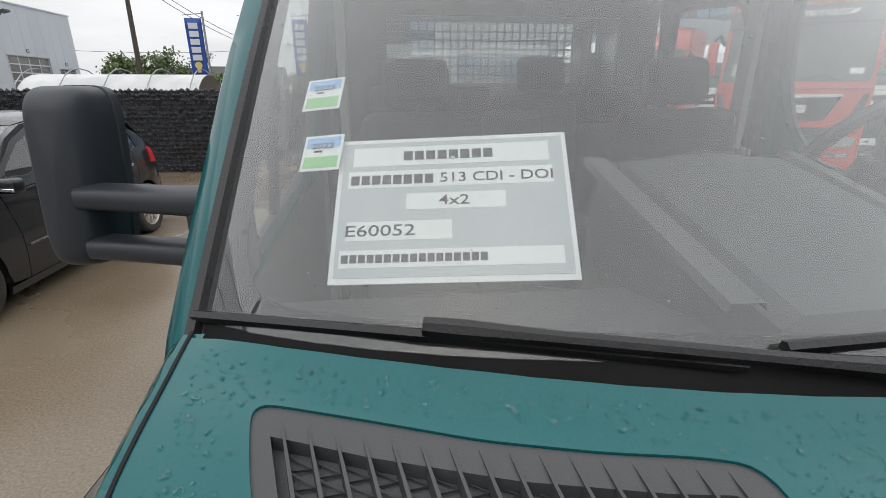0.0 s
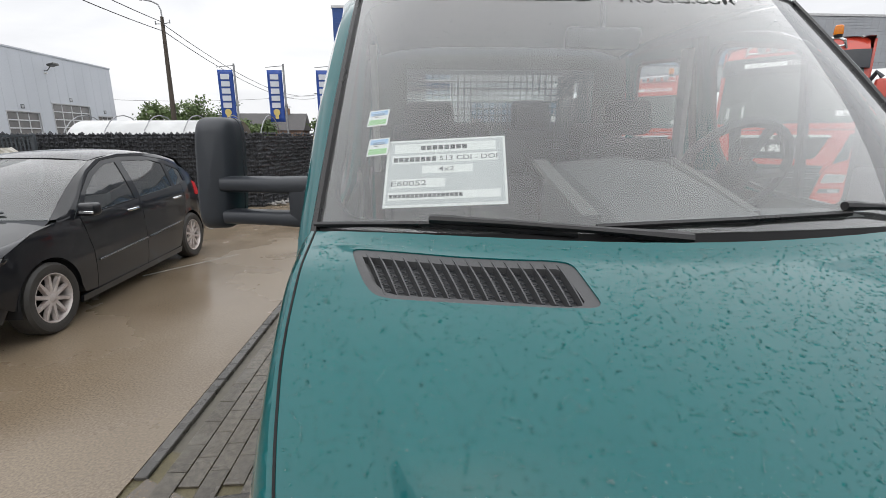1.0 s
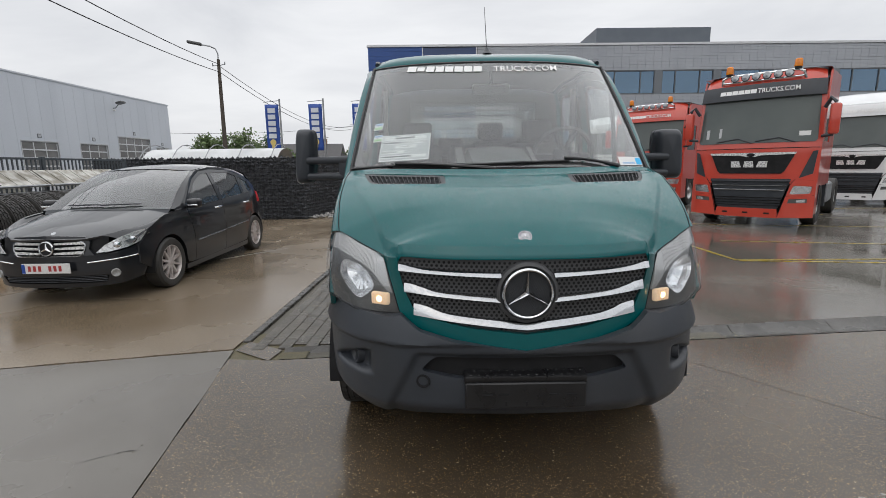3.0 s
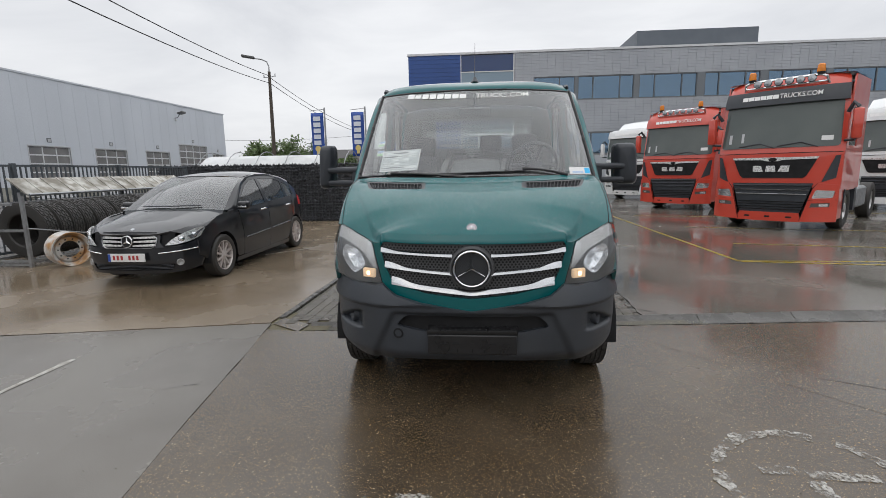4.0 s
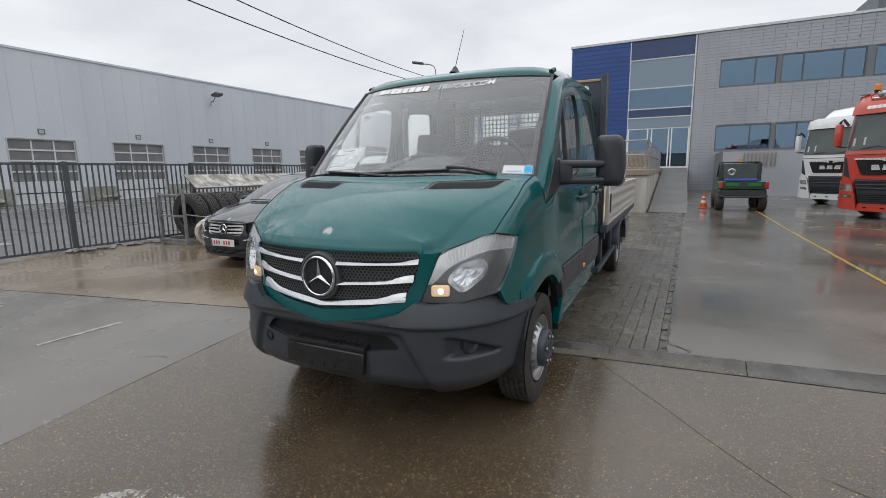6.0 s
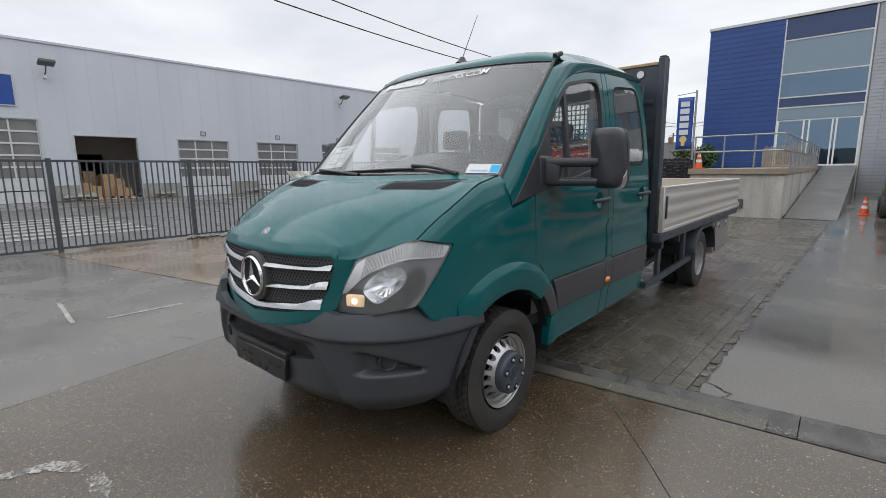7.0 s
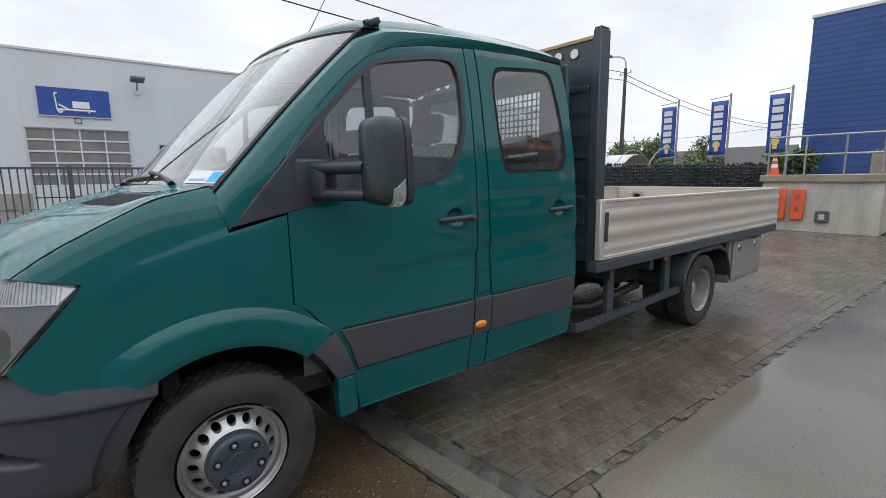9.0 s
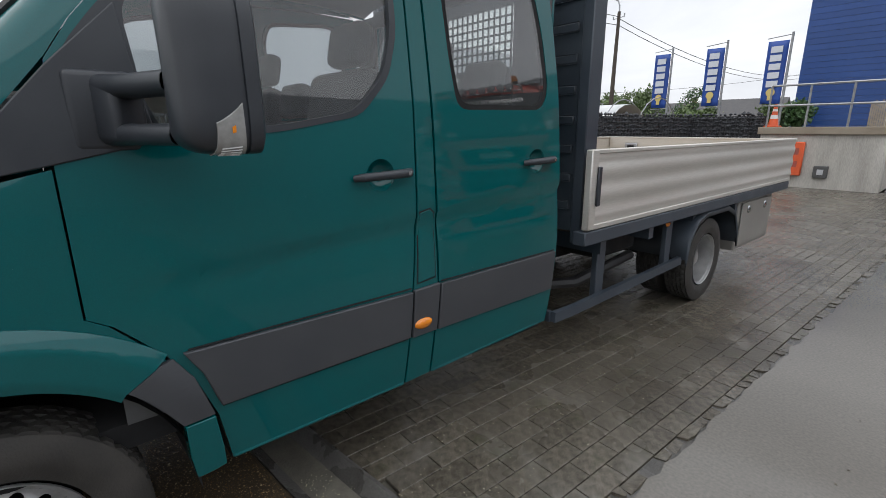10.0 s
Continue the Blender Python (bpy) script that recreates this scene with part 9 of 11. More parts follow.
smooth_curve.cx = smooth_curve([0, 0.35, 0.55, 0.68, 0.80, 0.92, 1.05], [0, 0.35, 0.545, 0.655, 0.735, 0.79, 0.83])
smooth_curve.cy = smooth_curve([0, 0.35, 0.55, 0.68, 0.80, 0.92, 1.05], [-0.835, -0.80, -0.755, -0.70, -0.615, -0.52, -0.40])


def cn(off):
    return lambda a, z: c_nose(a, z, off)


def hood_car(x, y):
    t = (y + 0.80) / 0.95
    zc = 0.755 + 0.265 * max(0, t) ** 0.80
    return Vector((x, y, zc - 0.10 * abs(x / 0.8) ** 2.6 - 0.02 * max(0, 1 - t * 3)))


hw_c = smooth_curve([-0.80, -0.7, -0.5, -0.3, 0.0, 0.2], [0.36, 0.50, 0.66, 0.745, 0.80, 0.81])
ho = [(-hw_c(y), y) for y in (0.16, 0.0, -0.15, -0.3, -0.45, -0.6, -0.7, -0.77)] + [(x, -0.80 + 0.06 * x * x) for x in (-0.3, -0.15, 0, 0.15, 0.3)] + [(hw_c(y), y) for y in (-0.77, -0.7, -0.6, -0.45, -0.3, -0.15, 0.0, 0.16)] + [(0.4, 0.06), (0, 0.02), (-0.4, 0.06)]
part("bonnet", sheet(ho, hood_car, 0.08, (), 0.02, (0, 0.2, -1)), M_CAR_BLACK, car)
for s in (1, -1):
    rows = []
    n = 12
    top = [hood_car(s * hw_c(-0.68 + 0.84 * i / n), -0.68 + 0.84 * i / n) for i in range(n + 1)]
    low = [cside(s)(-0.60 + 0.82 * i / n, smooth_curve([-0.6, -0.35, -0.05, 0.22], [0.66, 0.80, 0.915, 0.95])(-0.60 + 0.82 * i / n)) for i in range(n + 1)]
    mid = [a.lerp(b, 0.5) + Vector((s * 0.012, 0, 0.012)) for a, b in zip(top, low)]
    part("wing_top", loft([top, mid, low]), M_CAR_BLACK, car)


def c_screen(u, v):
    w = 0.80 + (0.62 - 0.80) * v
    return Vector((u * w, 0.06 + 0.98 * v + 0.14 * u * u * (1 - 0.3 * v), 1.0 + 0.475 * v + 0.05 * math.sin(math.pi * v) - 0.03 * u * u))


part("windscreen", grid(lambda a, b: c_screen(2 * a - 1, b), 18, 10), M_CAR_GLASS, car)
for s in (1, -1):
    low = [cside(s, -0.003)(y, z) for y, z in ((0.22, 0.95), (0.42, 0.935), (0.68, 1.155), (0.95, 1.335), (1.25, 1.445), (1.6, 1.472), (2.1, 1.459), (2.5, 1.405), (2.88, 1.295))]
    up = [Vector((s * c_screen(1, v).x, c_screen(1, v).y, c_screen(1, v).z)) for v in (0.0, 0.12, 0.45, 0.75, 1.0)] + [Vector((s * 0.60, 1.6, 1.502)), Vector((s * 0.60, 2.1, 1.50)), Vector((s * 0.59, 2.5, 1.47)), Vector((s * 0.57, 2.9, 1.41))]
    mid = [a.lerp(b, 0.5) + Vector((s * 0.02, 0, 0.014)) for a, b in zip(low, up)]
    part("roof_rail", loft([low, mid, up]), M_CAR_BLACK, car)


def c_roof(a, b):
    u = 2 * a - 1
    y = 1.04 + 0.1 * u * u + (3.0 - 1.04 - 0.1 * u * u) * b
    zc = smooth_curve([1.0, 1.4, 1.9, 2.5, 3.0], [1.475, 1.535, 1.553, 1.52, 1.44])(y)
    return Vector((u * 0.615, y, zc - 0.05 * abs(u) ** 2.5))


part("roof_panel", grid(c_roof, 14, 14), M_CAR_BLACK, car)
part("tailgate", loft([[c_roof(i / 10, 1.0) for i in range(11)], [Vector((0.72 * (i / 5 - 1), 3.28, 1.08)) for i in range(11)], [Vector((0.74 * (i / 5 - 1), 3.36, 0.75)) for i in range(11)], [Vector((0.76 * (i / 5 - 1), 3.40, 0.3)) for i in range(11)]]), M_CAR_BLACK, car)
for s in (1, -1):
    part("tail_lamp", sheet([(3.06, 0.86), (3.3, 0.84), (3.27, 1.02), (3.12, 1.06)], cside(s, 0.008), 0.06, (), 0.02, (-s, 0, 0)), M_RED, car)
    part("rear_corner", loft([[cside(s)(3.32, z) for z in (0.28, 0.6, 0.9, 1.1)], [Vector((s * q, yy, z)) for q, yy, z in ((0.76, 3.40, 0.28), (0.75, 3.37, 0.6), (0.73, 3.33, 0.9), (0.72, 3.27, 1.1))]]), M_CAR_BLACK, car)
b = bmesh.new()
box(b, -0.62, 0.62, 0.6, 3.0, 0.25, 0.8)
part("cabin_floor", b, M_DARK, car, smooth=False)
part("dashboard", boxes((-0.7, 0.7, 0.25, 0.75, 0.8, 0.96)), M_DARK, car, smooth=False)
for x in (-0.36, 0.36):
    for y in (1.35, 2.25):
        b = bmesh.new()
        box(b, x - 0.24, x + 0.24, y, y + 0.14, 0.6, 1.12, bevel=0.05, seg=2)
        box(b, x - 0.12, x + 0.12, y + 0.04, y + 0.12, 1.14, 1.32, bevel=0.04, seg=2)
        part("seat_back", b, M_SEAT, car)
# front
fas_half = [(0.0, 0.20), (0.4, 0.20), (0.7, 0.22), (0.93, 0.26), (1.0, 0.36), (1.0, 0.55), (0.93, 0.645), (0.80, 0.60), (0.62, 0.565), (0.47, 0.56), (0.42, 0.62), (0.43, 0.70), (0.38, 0.76), (0.0, 0.775)]
fas = fas_half + [(-a, z) for a, z in fas_half[::-1]][1:-1]
gr = rounded([(-0.345, 0.55), (0.345, 0.55), (0.39, 0.63), (0.38, 0.705), (0.22, 0.735), (-0.22, 0.735), (-0.38, 0.705), (-0.39, 0.63)], 0.04, 3)
low_in = rounded([(-0.55, 0.245), (0.55, 0.245), (0.6, 0.33), (-0.6, 0.33)], 0.03, 3)
part("front_bumper", sheet(fas, cn(0.0), 0.06, [gr, low_in], 0.03, (0, 1, 0)), M_CAR_BLACK, car)
part("intake_backing", sheet([(-0.62, 0.23), (0.62, 0.23), (0.62, 0.75), (-0.62, 0.75)], cn(-0.05), 0.1), M_DARK, car)
for i in range(4):
    b = bmesh.new()
    zz = 0.262 + 0.019 * i
    pipe(b, [tuple(c_nose(-0.57 + 1.14 * k / 10, zz, -0.012)) for k in range(11)], 0.004, 5)
    part("intake_slat", b, M_PLASTIC, car)
grc = thing("car_grille", "", "", at=pose(0, 0, 0))
grc.parent = car
for i in range(3):
    for s in (1, -1):
        b = bmesh.new()
        zz = 0.582 + 0.052 * i
        rows = []
        for dz, off in ((-0.019, -0.01), (-0.013, 0.01), (0.012, 0.012), (0.019, -0.004)):
            rows.append([c_nose(s * (0.075 + 0.298 * k / 8), zz + dz * (0.6 + 0.4 * k / 8) + 0.006 * k / 8, off) for k in range(9)])
        part("grille_bar", loft(rows, b), M_BAND, grc)
b = bmesh.new()
pipe(b, [tuple(c_nose(a, z, 0.006)) for a, z in gr], 0.008, 6, closed=True)
part("grille_rim", b, M_CHROME_DULL, grc)
emc = Matrix.Translation(c_nose(0, 0.64, 0.014)) @ Matrix.Rotation(radians(84), 4, "X")
b = bmesh.new()
lathe(b, [(0.0, -0.004), (0.08, -0.004), (0.088, -0.02)], 28, emc)
part("emblem_plate", b, M_DARK, grc)
b = bmesh.new()
lathe(b, [(0.066, 0.0), (0.07, 0.009), (0.078, 0.008), (0.082, 0.0)], 32, emc)
for k in range(3):
    g = radians(90 + 120 * k)
    q = [b.verts.new(emc @ Vector(p)) for p in ((math.cos(g) * 0.07, math.sin(g) * 0.07, 0.003), (math.cos(g + 1.047) * 0.016, math.sin(g + 1.047) * 0.016, 0.001), (0, 0, 0.012), (math.cos(g - 1.047) * 0.016, math.sin(g - 1.047) * 0.016, 0.001))]
    b.faces.new(q[:3])
    b.faces.new((q[0], q[2], q[3]))
part("emblem_star", b, M_CHROME, grc)
b = bmesh.new()
lathe(b, [(0.0, 0.004), (0.024, 0.003), (0.027, 0.0)], 20, Matrix.Translation(hood_car(0, -0.70) + Vector((0, 0, 0.004))) @ Matrix.Rotation(radians(30), 4, "X"))
part("bonnet_badge", b, M_CHROME_DULL, car)
M_PLATE_RED = surf("plate_red", (0.35, 0.03, 0.03), rough=0.4, bump=0)
pl2 = part("number_plate", boxes((-0.26, 0.26, -0.872, -0.86, 0.375, 0.485), bevel=0.003), M_PAPER, car, "white plate with red bars")
part("plate_band", boxes((-0.258, -0.222, -0.8745, -0.8725, 0.38, 0.48)), M_BLUE, pl2, smooth=False)
for x0 in (-0.19, -0.135, -0.08, 0.03, 0.085, 0.14):
    part("plate_bar", boxes((x0, x0 + 0.03, -0.8745, -0.8725, 0.4, 0.46)), M_PLATE_RED, pl2, smooth=False)
for s in (1, -1):
    ch2 = bmesh.new()
    pipe(ch2, [tuple(c_nose(s * (0.40 + 0.52 * k / 10), 0.475 + 0.045 * k / 10, 0.008)) for k in range(11)], 0.008, 6)
    part("bumper_strip", ch2, M_CHROME, car)
    fm = Matrix.Translation(c_nose(s * 0.66, 0.345, 0.0)) @ Matrix.Rotation(radians(90), 4, "X") @ Matrix.Rotation(radians(s * 32), 4, "Y")
    b = bmesh.new()
    lathe(b, [(0.0, 0.002), (0.03, 0.006), (0.038, 0.012), (0.046, 0.008), (0.05, -0.01)], 18, fm)
    part("fog_lamp", b, M_LAMP_CLEAR, car)
    hlc = [(0.49, 0.572), (0.62, 0.578), (0.80, 0.61), (0.95, 0.66), (1.04, 0.74), (1.0, 0.79), (0.86, 0.77), (0.70, 0.72), (0.57, 0.65)]
    hl = part("headlamp", sheet([(s * a, z + 0.01) for a, z in hlc], cn(0.008), 0.06), M_BAND, car, "clear headlamp with bright reflectors")
    part("lamp_cover", sheet([(s * a, z + 0.01) for a, z in hlc], cn(0.026), 0.05, (), 0.05, (0, 1, 0)), M_LAMP_GLASS, hl)
    for a, z, r in ((0.69, 0.655, 0.036), (0.85, 0.70, 0.034)):
        b = bmesh.new()
        lathe(b, [(0.0, 0.012), (r * 0.6, 0.008), (r, 0.0), (r * 1.15, 0.004), (r * 1.2, -0.01)], 18, Matrix.Translation(c_nose(s * a, z, 0.012)) @ Matrix.Rotation(radians(90), 4, "X") @ Matrix.Rotation(radians(s * 38), 4, "Y"))
        part("lamp_lens", b, M_CHROME, hl)
b = bmesh.new()
pipe(b, [tuple(c_screen(-0.55 + 0.55 * k / 8, 0.04) + Vector((0, -0.012, 0.02))) for k in range(9)], 0.009, 6)
pipe(b, [tuple(c_screen(0.0 + 0.6 * k / 8, 0.03 + 0.03 * k / 8) + Vector((0, -0.012, 0.02))) for k in range(9)], 0.009, 6)
part("wiper_blade", b, M_PLASTIC, car)
part("scuttle_panel", loft([[hood_car(0.78 * u, 0.05 + 0.10 * u * u) + Vector((0, 0, -0.01)) for u in [-1 + i / 8 for i in range(17)]], [c_screen(u, 0.0) + Vector((0, 0.01, 0.0)) for u in [-1 + i / 8 for i in range(17)]]]), M_PLASTIC, car)
M_ALLOY = surf("brake_dusted_alloy", (0.6, 0.56, 0.54), (0.48, 0.42, 0.4), rough=0.35, metal=0.4, scale=12, bump=0.05)
for s in (1, -1):
    for y in (0, 2.75):
        w = thing("road_wheel", "", "", at=Matrix.Translation((s * 0.775, y, 0.315)) @ Matrix.Rotation(radians(90 * s), 4, "Y"))
        w.parent = car
        b = bmesh.new()
        lathe(b, [(0.215, -0.09), (0.25, -0.105), (0.295, -0.1), (0.315, -0.075), (0.315, 0.075), (0.295, 0.1), (0.25, 0.105), (0.215, 0.09)], 48)
        part("tyre", b, M_RUBBER, w)
        b = bmesh.new()
        lathe(b, [(0.222, 0.092), (0.214, 0.094), (0.206, 0.08), (0.198, 0.0), (0.2, -0.08)], 40)
        rim = part("rim", b, M_ALLOY, w)
        for k in range(10):
            b = bmesh.new()
            g = 2 * math.pi * k / 10
            m = Matrix.Rotation(g, 4, "Z")
            q = [b.verts.new(m @ Vector(p)) for p in ((0.035, -0.018, 0.075), (0.035, 0.018, 0.075), (0.204, 0.011, 0.082), (0.204, -0.011, 0.082), (0.035, -0.022, 0.04), (0.035, 0.022, 0.04), (0.204, 0.017, 0.05), (0.204, -0.017, 0.05))]
            for f in ((0, 1, 2, 3), (0, 3, 7, 4), (1, 5, 6, 2)):
                b.faces.new([q[i] for i in f])
            part("spoke", b, M_ALLOY, rim, smooth=False)
        b = bmesh.new()
        lathe(b, [(0.0, 0.084), (0.032, 0.082), (0.05, 0.07), (0.052, 0.03)], 20)
        part("hub", b, M_ALLOY, w)
        b = bmesh.new()
        lathe(b, [(0.15, 0.02), (0.06, 0.02), (0.0, 0.0)], 24)
        lathe(b, [(0.2, -0.05), (0.0, -0.05)], 24)
        part("brake_disc", b, M_DARK, w)

# ---- parked lorries ----
def lorry(x, y, turn, paint, visor, name_label, bar=True, high=True):
    t = thing("tractor_lorry", name_label, "lorry", "parked lorries", at=pose(x, y, 0, 0, 0, turn))
    W = 1.24
    H = 3.5 if high else 3.3

    def face(x, z, off=0.0):
        """The bowed front of the cab."""
        k = abs(x) / W
        yy = 0.10 * k ** 2 + 0.14 * k ** 8
        if z > 1.75:
            yy += (z - 1.75) * 0.16
        if z > 3.0:
            yy += (z - 3.0) ** 2 * 0.9
        return Vector((x, yy - off, z))
    fo = lambda o: (lambda u, v: face(u, v, o))
    # front panel between bumper and screen
    part("front_panel", sheet([(-W, 1.0), (W, 1.0), (W, 1.78), (-W, 1.78)], fo(0), 0.15, (), 0.05, (0, 1, 0)), paint, t)
    part("windscreen", sheet(rounded([(-W + 0.07, 1.91), (W - 0.07, 1.91), (W - 0.11, 2.95), (-W + 0.11, 2.95)], 0.08, 3), fo(0.004), 0.15), M_TRUCK_GLASS, t)
    part("screen_surround", sheet([(-W, 1.785), (W, 1.785), (W - 0.03, 2.98), (-W + 0.03, 2.98)], fo(-0.01), 0.15, (), 0.05, (0, 1, 0)), paint, t)
    part("upper_panel", sheet(rounded([(-W + 0.03, 2.985), (W - 0.03, 2.985), (W - 0.10, H - 0.05), (W - 0.3, H), (-W + 0.3, H), (-W + 0.10, H - 0.05)], 0.06, 3), fo(0), 0.15, (), 0.05, (0, 1, 0)), paint, t)
    vz = sheet([(-W + 0.03, 2.90), (W - 0.03, 2.90), (W - 0.05, 3.24), (-W + 0.05, 3.24)], fo(0.09), 0.15, (), 0.08, (0, 1, 0))
    v = part("sun_visor", vz, M_PLASTIC if visor else paint, t)
    # name on the visor: blocks and words
    for i in range(6):
        b = sheet([(-0.78 + i * 0.125, 3.03), (-0.665 + i * 0.125, 3.03), (-0.665 + i * 0.125, 3.12), (-0.78 + i * 0.125, 3.12)], fo(0.095), 0.3)
        part("letter_block", b, M_WHITE, v, smooth=False)
    lettering("words", "TRUCKS.COM", 0.15, M_WHITE, v, pose(0.38, face(0.38, 3.075, 0.108).y, 3.07, 78, 0, 3), 0.002, 0.78)
    # sides, roof and back
    for s in (1, -1):
        so = [(0.26, 0.95), (2.2, 0.95), (2.2, H - 0.02), (0.62, H - 0.06), (0.48, 2.9), (0.27, 1.78)]
        part("cab_side", sheet(so, lambda u, v, s=s: Vector((s * (W + 0.004), u, v)), 0.4, [[(0.52, 1.92), (1.35, 1.92), (1.35, 2.75), (0.62, 2.75)]], 0.04, (-s, 0, 0)), paint, t, smooth=False)
        part("side_window", boxes((min(s * (W - 0.015), s * (W - 0.01)), max(s * (W - 0.015), s * (W - 0.01)), 0.5, 1.37, 1.9, 2.77)), M_TRUCK_GLASS, t, smooth=False)
        # mirror
        mm = part("wing_mirror", box(bmesh.new(), -0.095, 0.095, -0.07, 0.07, -0.32, 0.32, bevel=0.05, seg=2, m=pose(s * (W + 0.17), 0.16, 2.36, 0, 0, s * 14)), paint, t)
        b = bmesh.new()
        pipe(b, [(s * (W - 0.02), 0.25, 2.02), (s * (W + 0.16), 0.16, 2.03)], 0.03, 8)
        part("mirror_arm", b, M_PLASTIC, mm)
        b = bmesh.new()
        pipe(b, [(s * (W - 0.02), 0.25, 2.62), (s * (W + 0.08), 0.16, 2.80), (s * (W + 0.17), 0.15, 2.70)], 0.04, 8)
        part("mirror_arm", b, M_PLASTIC, mm)
        # corner vanes, lamps, bumper ends
        part("corner_vane", sheet([(s * 0.93, 1.12), (s * 1.16, 1.22), (s * 1.20, 1.72), (s * 1.12, 1.70)], fo(0.012), 0.1, (), 0.02, (0, 1, 0)), M_PLASTIC, t)
        bp = [(s * 0.62, 0.23), (s * W, 0.25), (s * W, 1.06), (s * 0.88, 1.10), (s * 0.80, 1.0)]
        lampo = rounded([(s * 0.80, 0.76), (s * 1.16, 0.78), (s * 1.19, 0.94), (s * 0.86, 0.95)], 0.03, 3)
        lamp2 = [(s * 0.78, 0.56), (s * 1.12, 0.58), (s * 1.12, 0.67), (s * 0.80, 0.655)]
        bumper_ob = part("bumper_end", sheet(bp, fo(0.05), 0.12, [lampo, lamp2], 0.06, (0, 1, 0)), paint, t)
        hl = part("headlamp", sheet(lampo, fo(0.03), 0.1), M_REFLECTOR, t, "clear headlamp unit")
        part("lamp_cover", sheet(lampo, fo(0.045), 0.1), M_LAMP_GLASS, hl)
        part("fog_lamp", sheet(lamp2, fo(0.035), 0.1), M_LAMP_BODY, t)
        part("fog_lens", sheet([(s * 0.94, 0.585), (s * 1.09, 0.59), (s * 1.09, 0.655), (s * 0.94, 0.645)], fo(0.04), 0.1), M_REFLECTOR, t)
        part("cab_step", boxes((min(s * 0.9, s * (W - 0.02)), max(s * 0.9, s * (W - 0.02)), 0.28, 0.75, 0.3, 0.95)), paint, t, smooth=False)
        # wheels
        for yy, deep in ((1.35, 0), (4.9, 1)):
            w = thing("road_wheel", "", "", at=Matrix.Translation((s * 1.04, yy, 0.5)) @ Matrix.Rotation(radians(90 * s), 4, "Y"))
            w.parent = t
            b = bmesh.new()
            lathe(b, [(0.29, -0.13), (0.33, -0.155), (0.44, -0.155), (0.49, -0.13), (0.5, -0.1), (0.5, 0.1), (0.49, 0.13), (0.44, 0.155), (0.33, 0.155), (0.29, 0.13)], 36)
            part("tyre", b, M_RUBBER, w)
            b = bmesh.new()
            lathe(b, [(0.29, 0.12), (0.27, 0.1), (0.25, 0.02), (0.2, 0.05), (0.12, 0.09), (0.1, 0.14), (0.0, 0.14)] if not deep else [(0.29, 0.12), (0.27, 0.1), (0.25, -0.06), (0.14, -0.05), (0.12, 0.05), (0.0, 0.06)], 28)
            part("rim", b, M_STEEL_RIM, w)
        for y0, y1, z0 in ((0.76, 0.84, 0.5), (1.9, 2.1, 0.4)):
            part("wheel_arch", boxes((min(s * 0.85, s * W), max(s * 0.85, s * W), y0, y1, z0, 1.0)), M_PLASTIC, t, smooth=False)
    rf2 = grid(lambda a, b2: Vector(((2 * a - 1) * (W - 0.02), 0.5 + 1.7 * b2, H - 0.02 + 0.14 * math.sin(math.pi * min(1, b2 * 0.8 + 0.1)) * (1 - abs(2 * a - 1) ** 3))), 10, 8)
    part("roof_panel", rf2, paint, t)
    part("cab_back", boxes((-W, W, 2.18, 2.2, 0.95, H - 0.02), (-W + 0.02, W - 0.02, 0.4, 2.15, 0.92, 1.0)), paint, t, smooth=False)
    # black nameplate with a bright upper edge
    npz = [(-0.83, 1.665), (0.83, 1.665), (0.76, 1.5), (0.66, 1.27), (0.6, 1.22), (-0.6, 1.22), (-0.66, 1.27), (-0.76, 1.5)]
    npl = part("name_panel", sheet(npz, fo(0.02), 0.12, (), 0.02, (0, 1, 0)), M_DARK, t)
    part("bright_edge", sheet([(-0.85, 1.69), (0.85, 1.69), (0.83, 1.645), (0.2, 1.63), (0.1, 1.60), (-0.1, 1.60), (-0.2, 1.63), (-0.83, 1.645)], fo(0.035), 0.12, (), 0.02, (0, 1, 0)), M_BAND, npl)
    for i in range(3):
        x0 = -0.37 + i * 0.25
        b = bmesh.new()
        sl = 0.03 * (i - 1)
        q = [(x0 - 0.01, 1.36), (x0 + 0.2, 1.36), (x0 + 0.18 + sl, 1.5), (x0 + 0.01 + sl, 1.5)]
        vs = [b.verts.new(face(u, v, 0.035)) for u, v in q]
        b.faces.new(vs)
        part("letter_block", b, M_BAND, npl, smooth=False)
    b = bmesh.new()
    lathe(b, [(0.0, 0.01), (0.05, 0.008), (0.06, 0.0)], 16, Matrix.Translation(face(0, 1.64, 0.04)) @ Matrix.Rotation(radians(90), 4, "X") @ Matrix.Diagonal((1.4, 0.7, 1, 1)))
    part("badge", b, M_DARK, npl)
    # grille and lower bumper
    part("grille_panel", sheet([(-0.80, 1.10), (0.80, 1.10), (0.60, 0.42), (-0.60, 0.42)], fo(0.02), 0.15, (), 0.03, (0, 1, 0)), M_PLASTIC, t)
    for zz, w, m in ((1.05, 0.78, M_PLASTIC), (0.95, 0.74, M_CHROME_DULL if visor else M_PLASTIC), (0.85, 0.70, M_CHROME_DULL if visor else M_PLASTIC)):
        b = bmesh.new()
        pipe(b, [tuple(face(-w + 2 * w * i / 10, zz, 0.04)) for i in range(11)], 0.011 if m is M_CHROME_DULL else 0.02, 6)
        part("grille_bar", b, m, t)
    for i in range(4):
        b = bmesh.new()
        pipe(b, [tuple(face(-0.66 + 1.32 * k / 8, 0.50 + 0.06 * i, 0.035)) for k in range(9)], 0.012, 5)
        part("grille_slat", b, M_DARK, t)
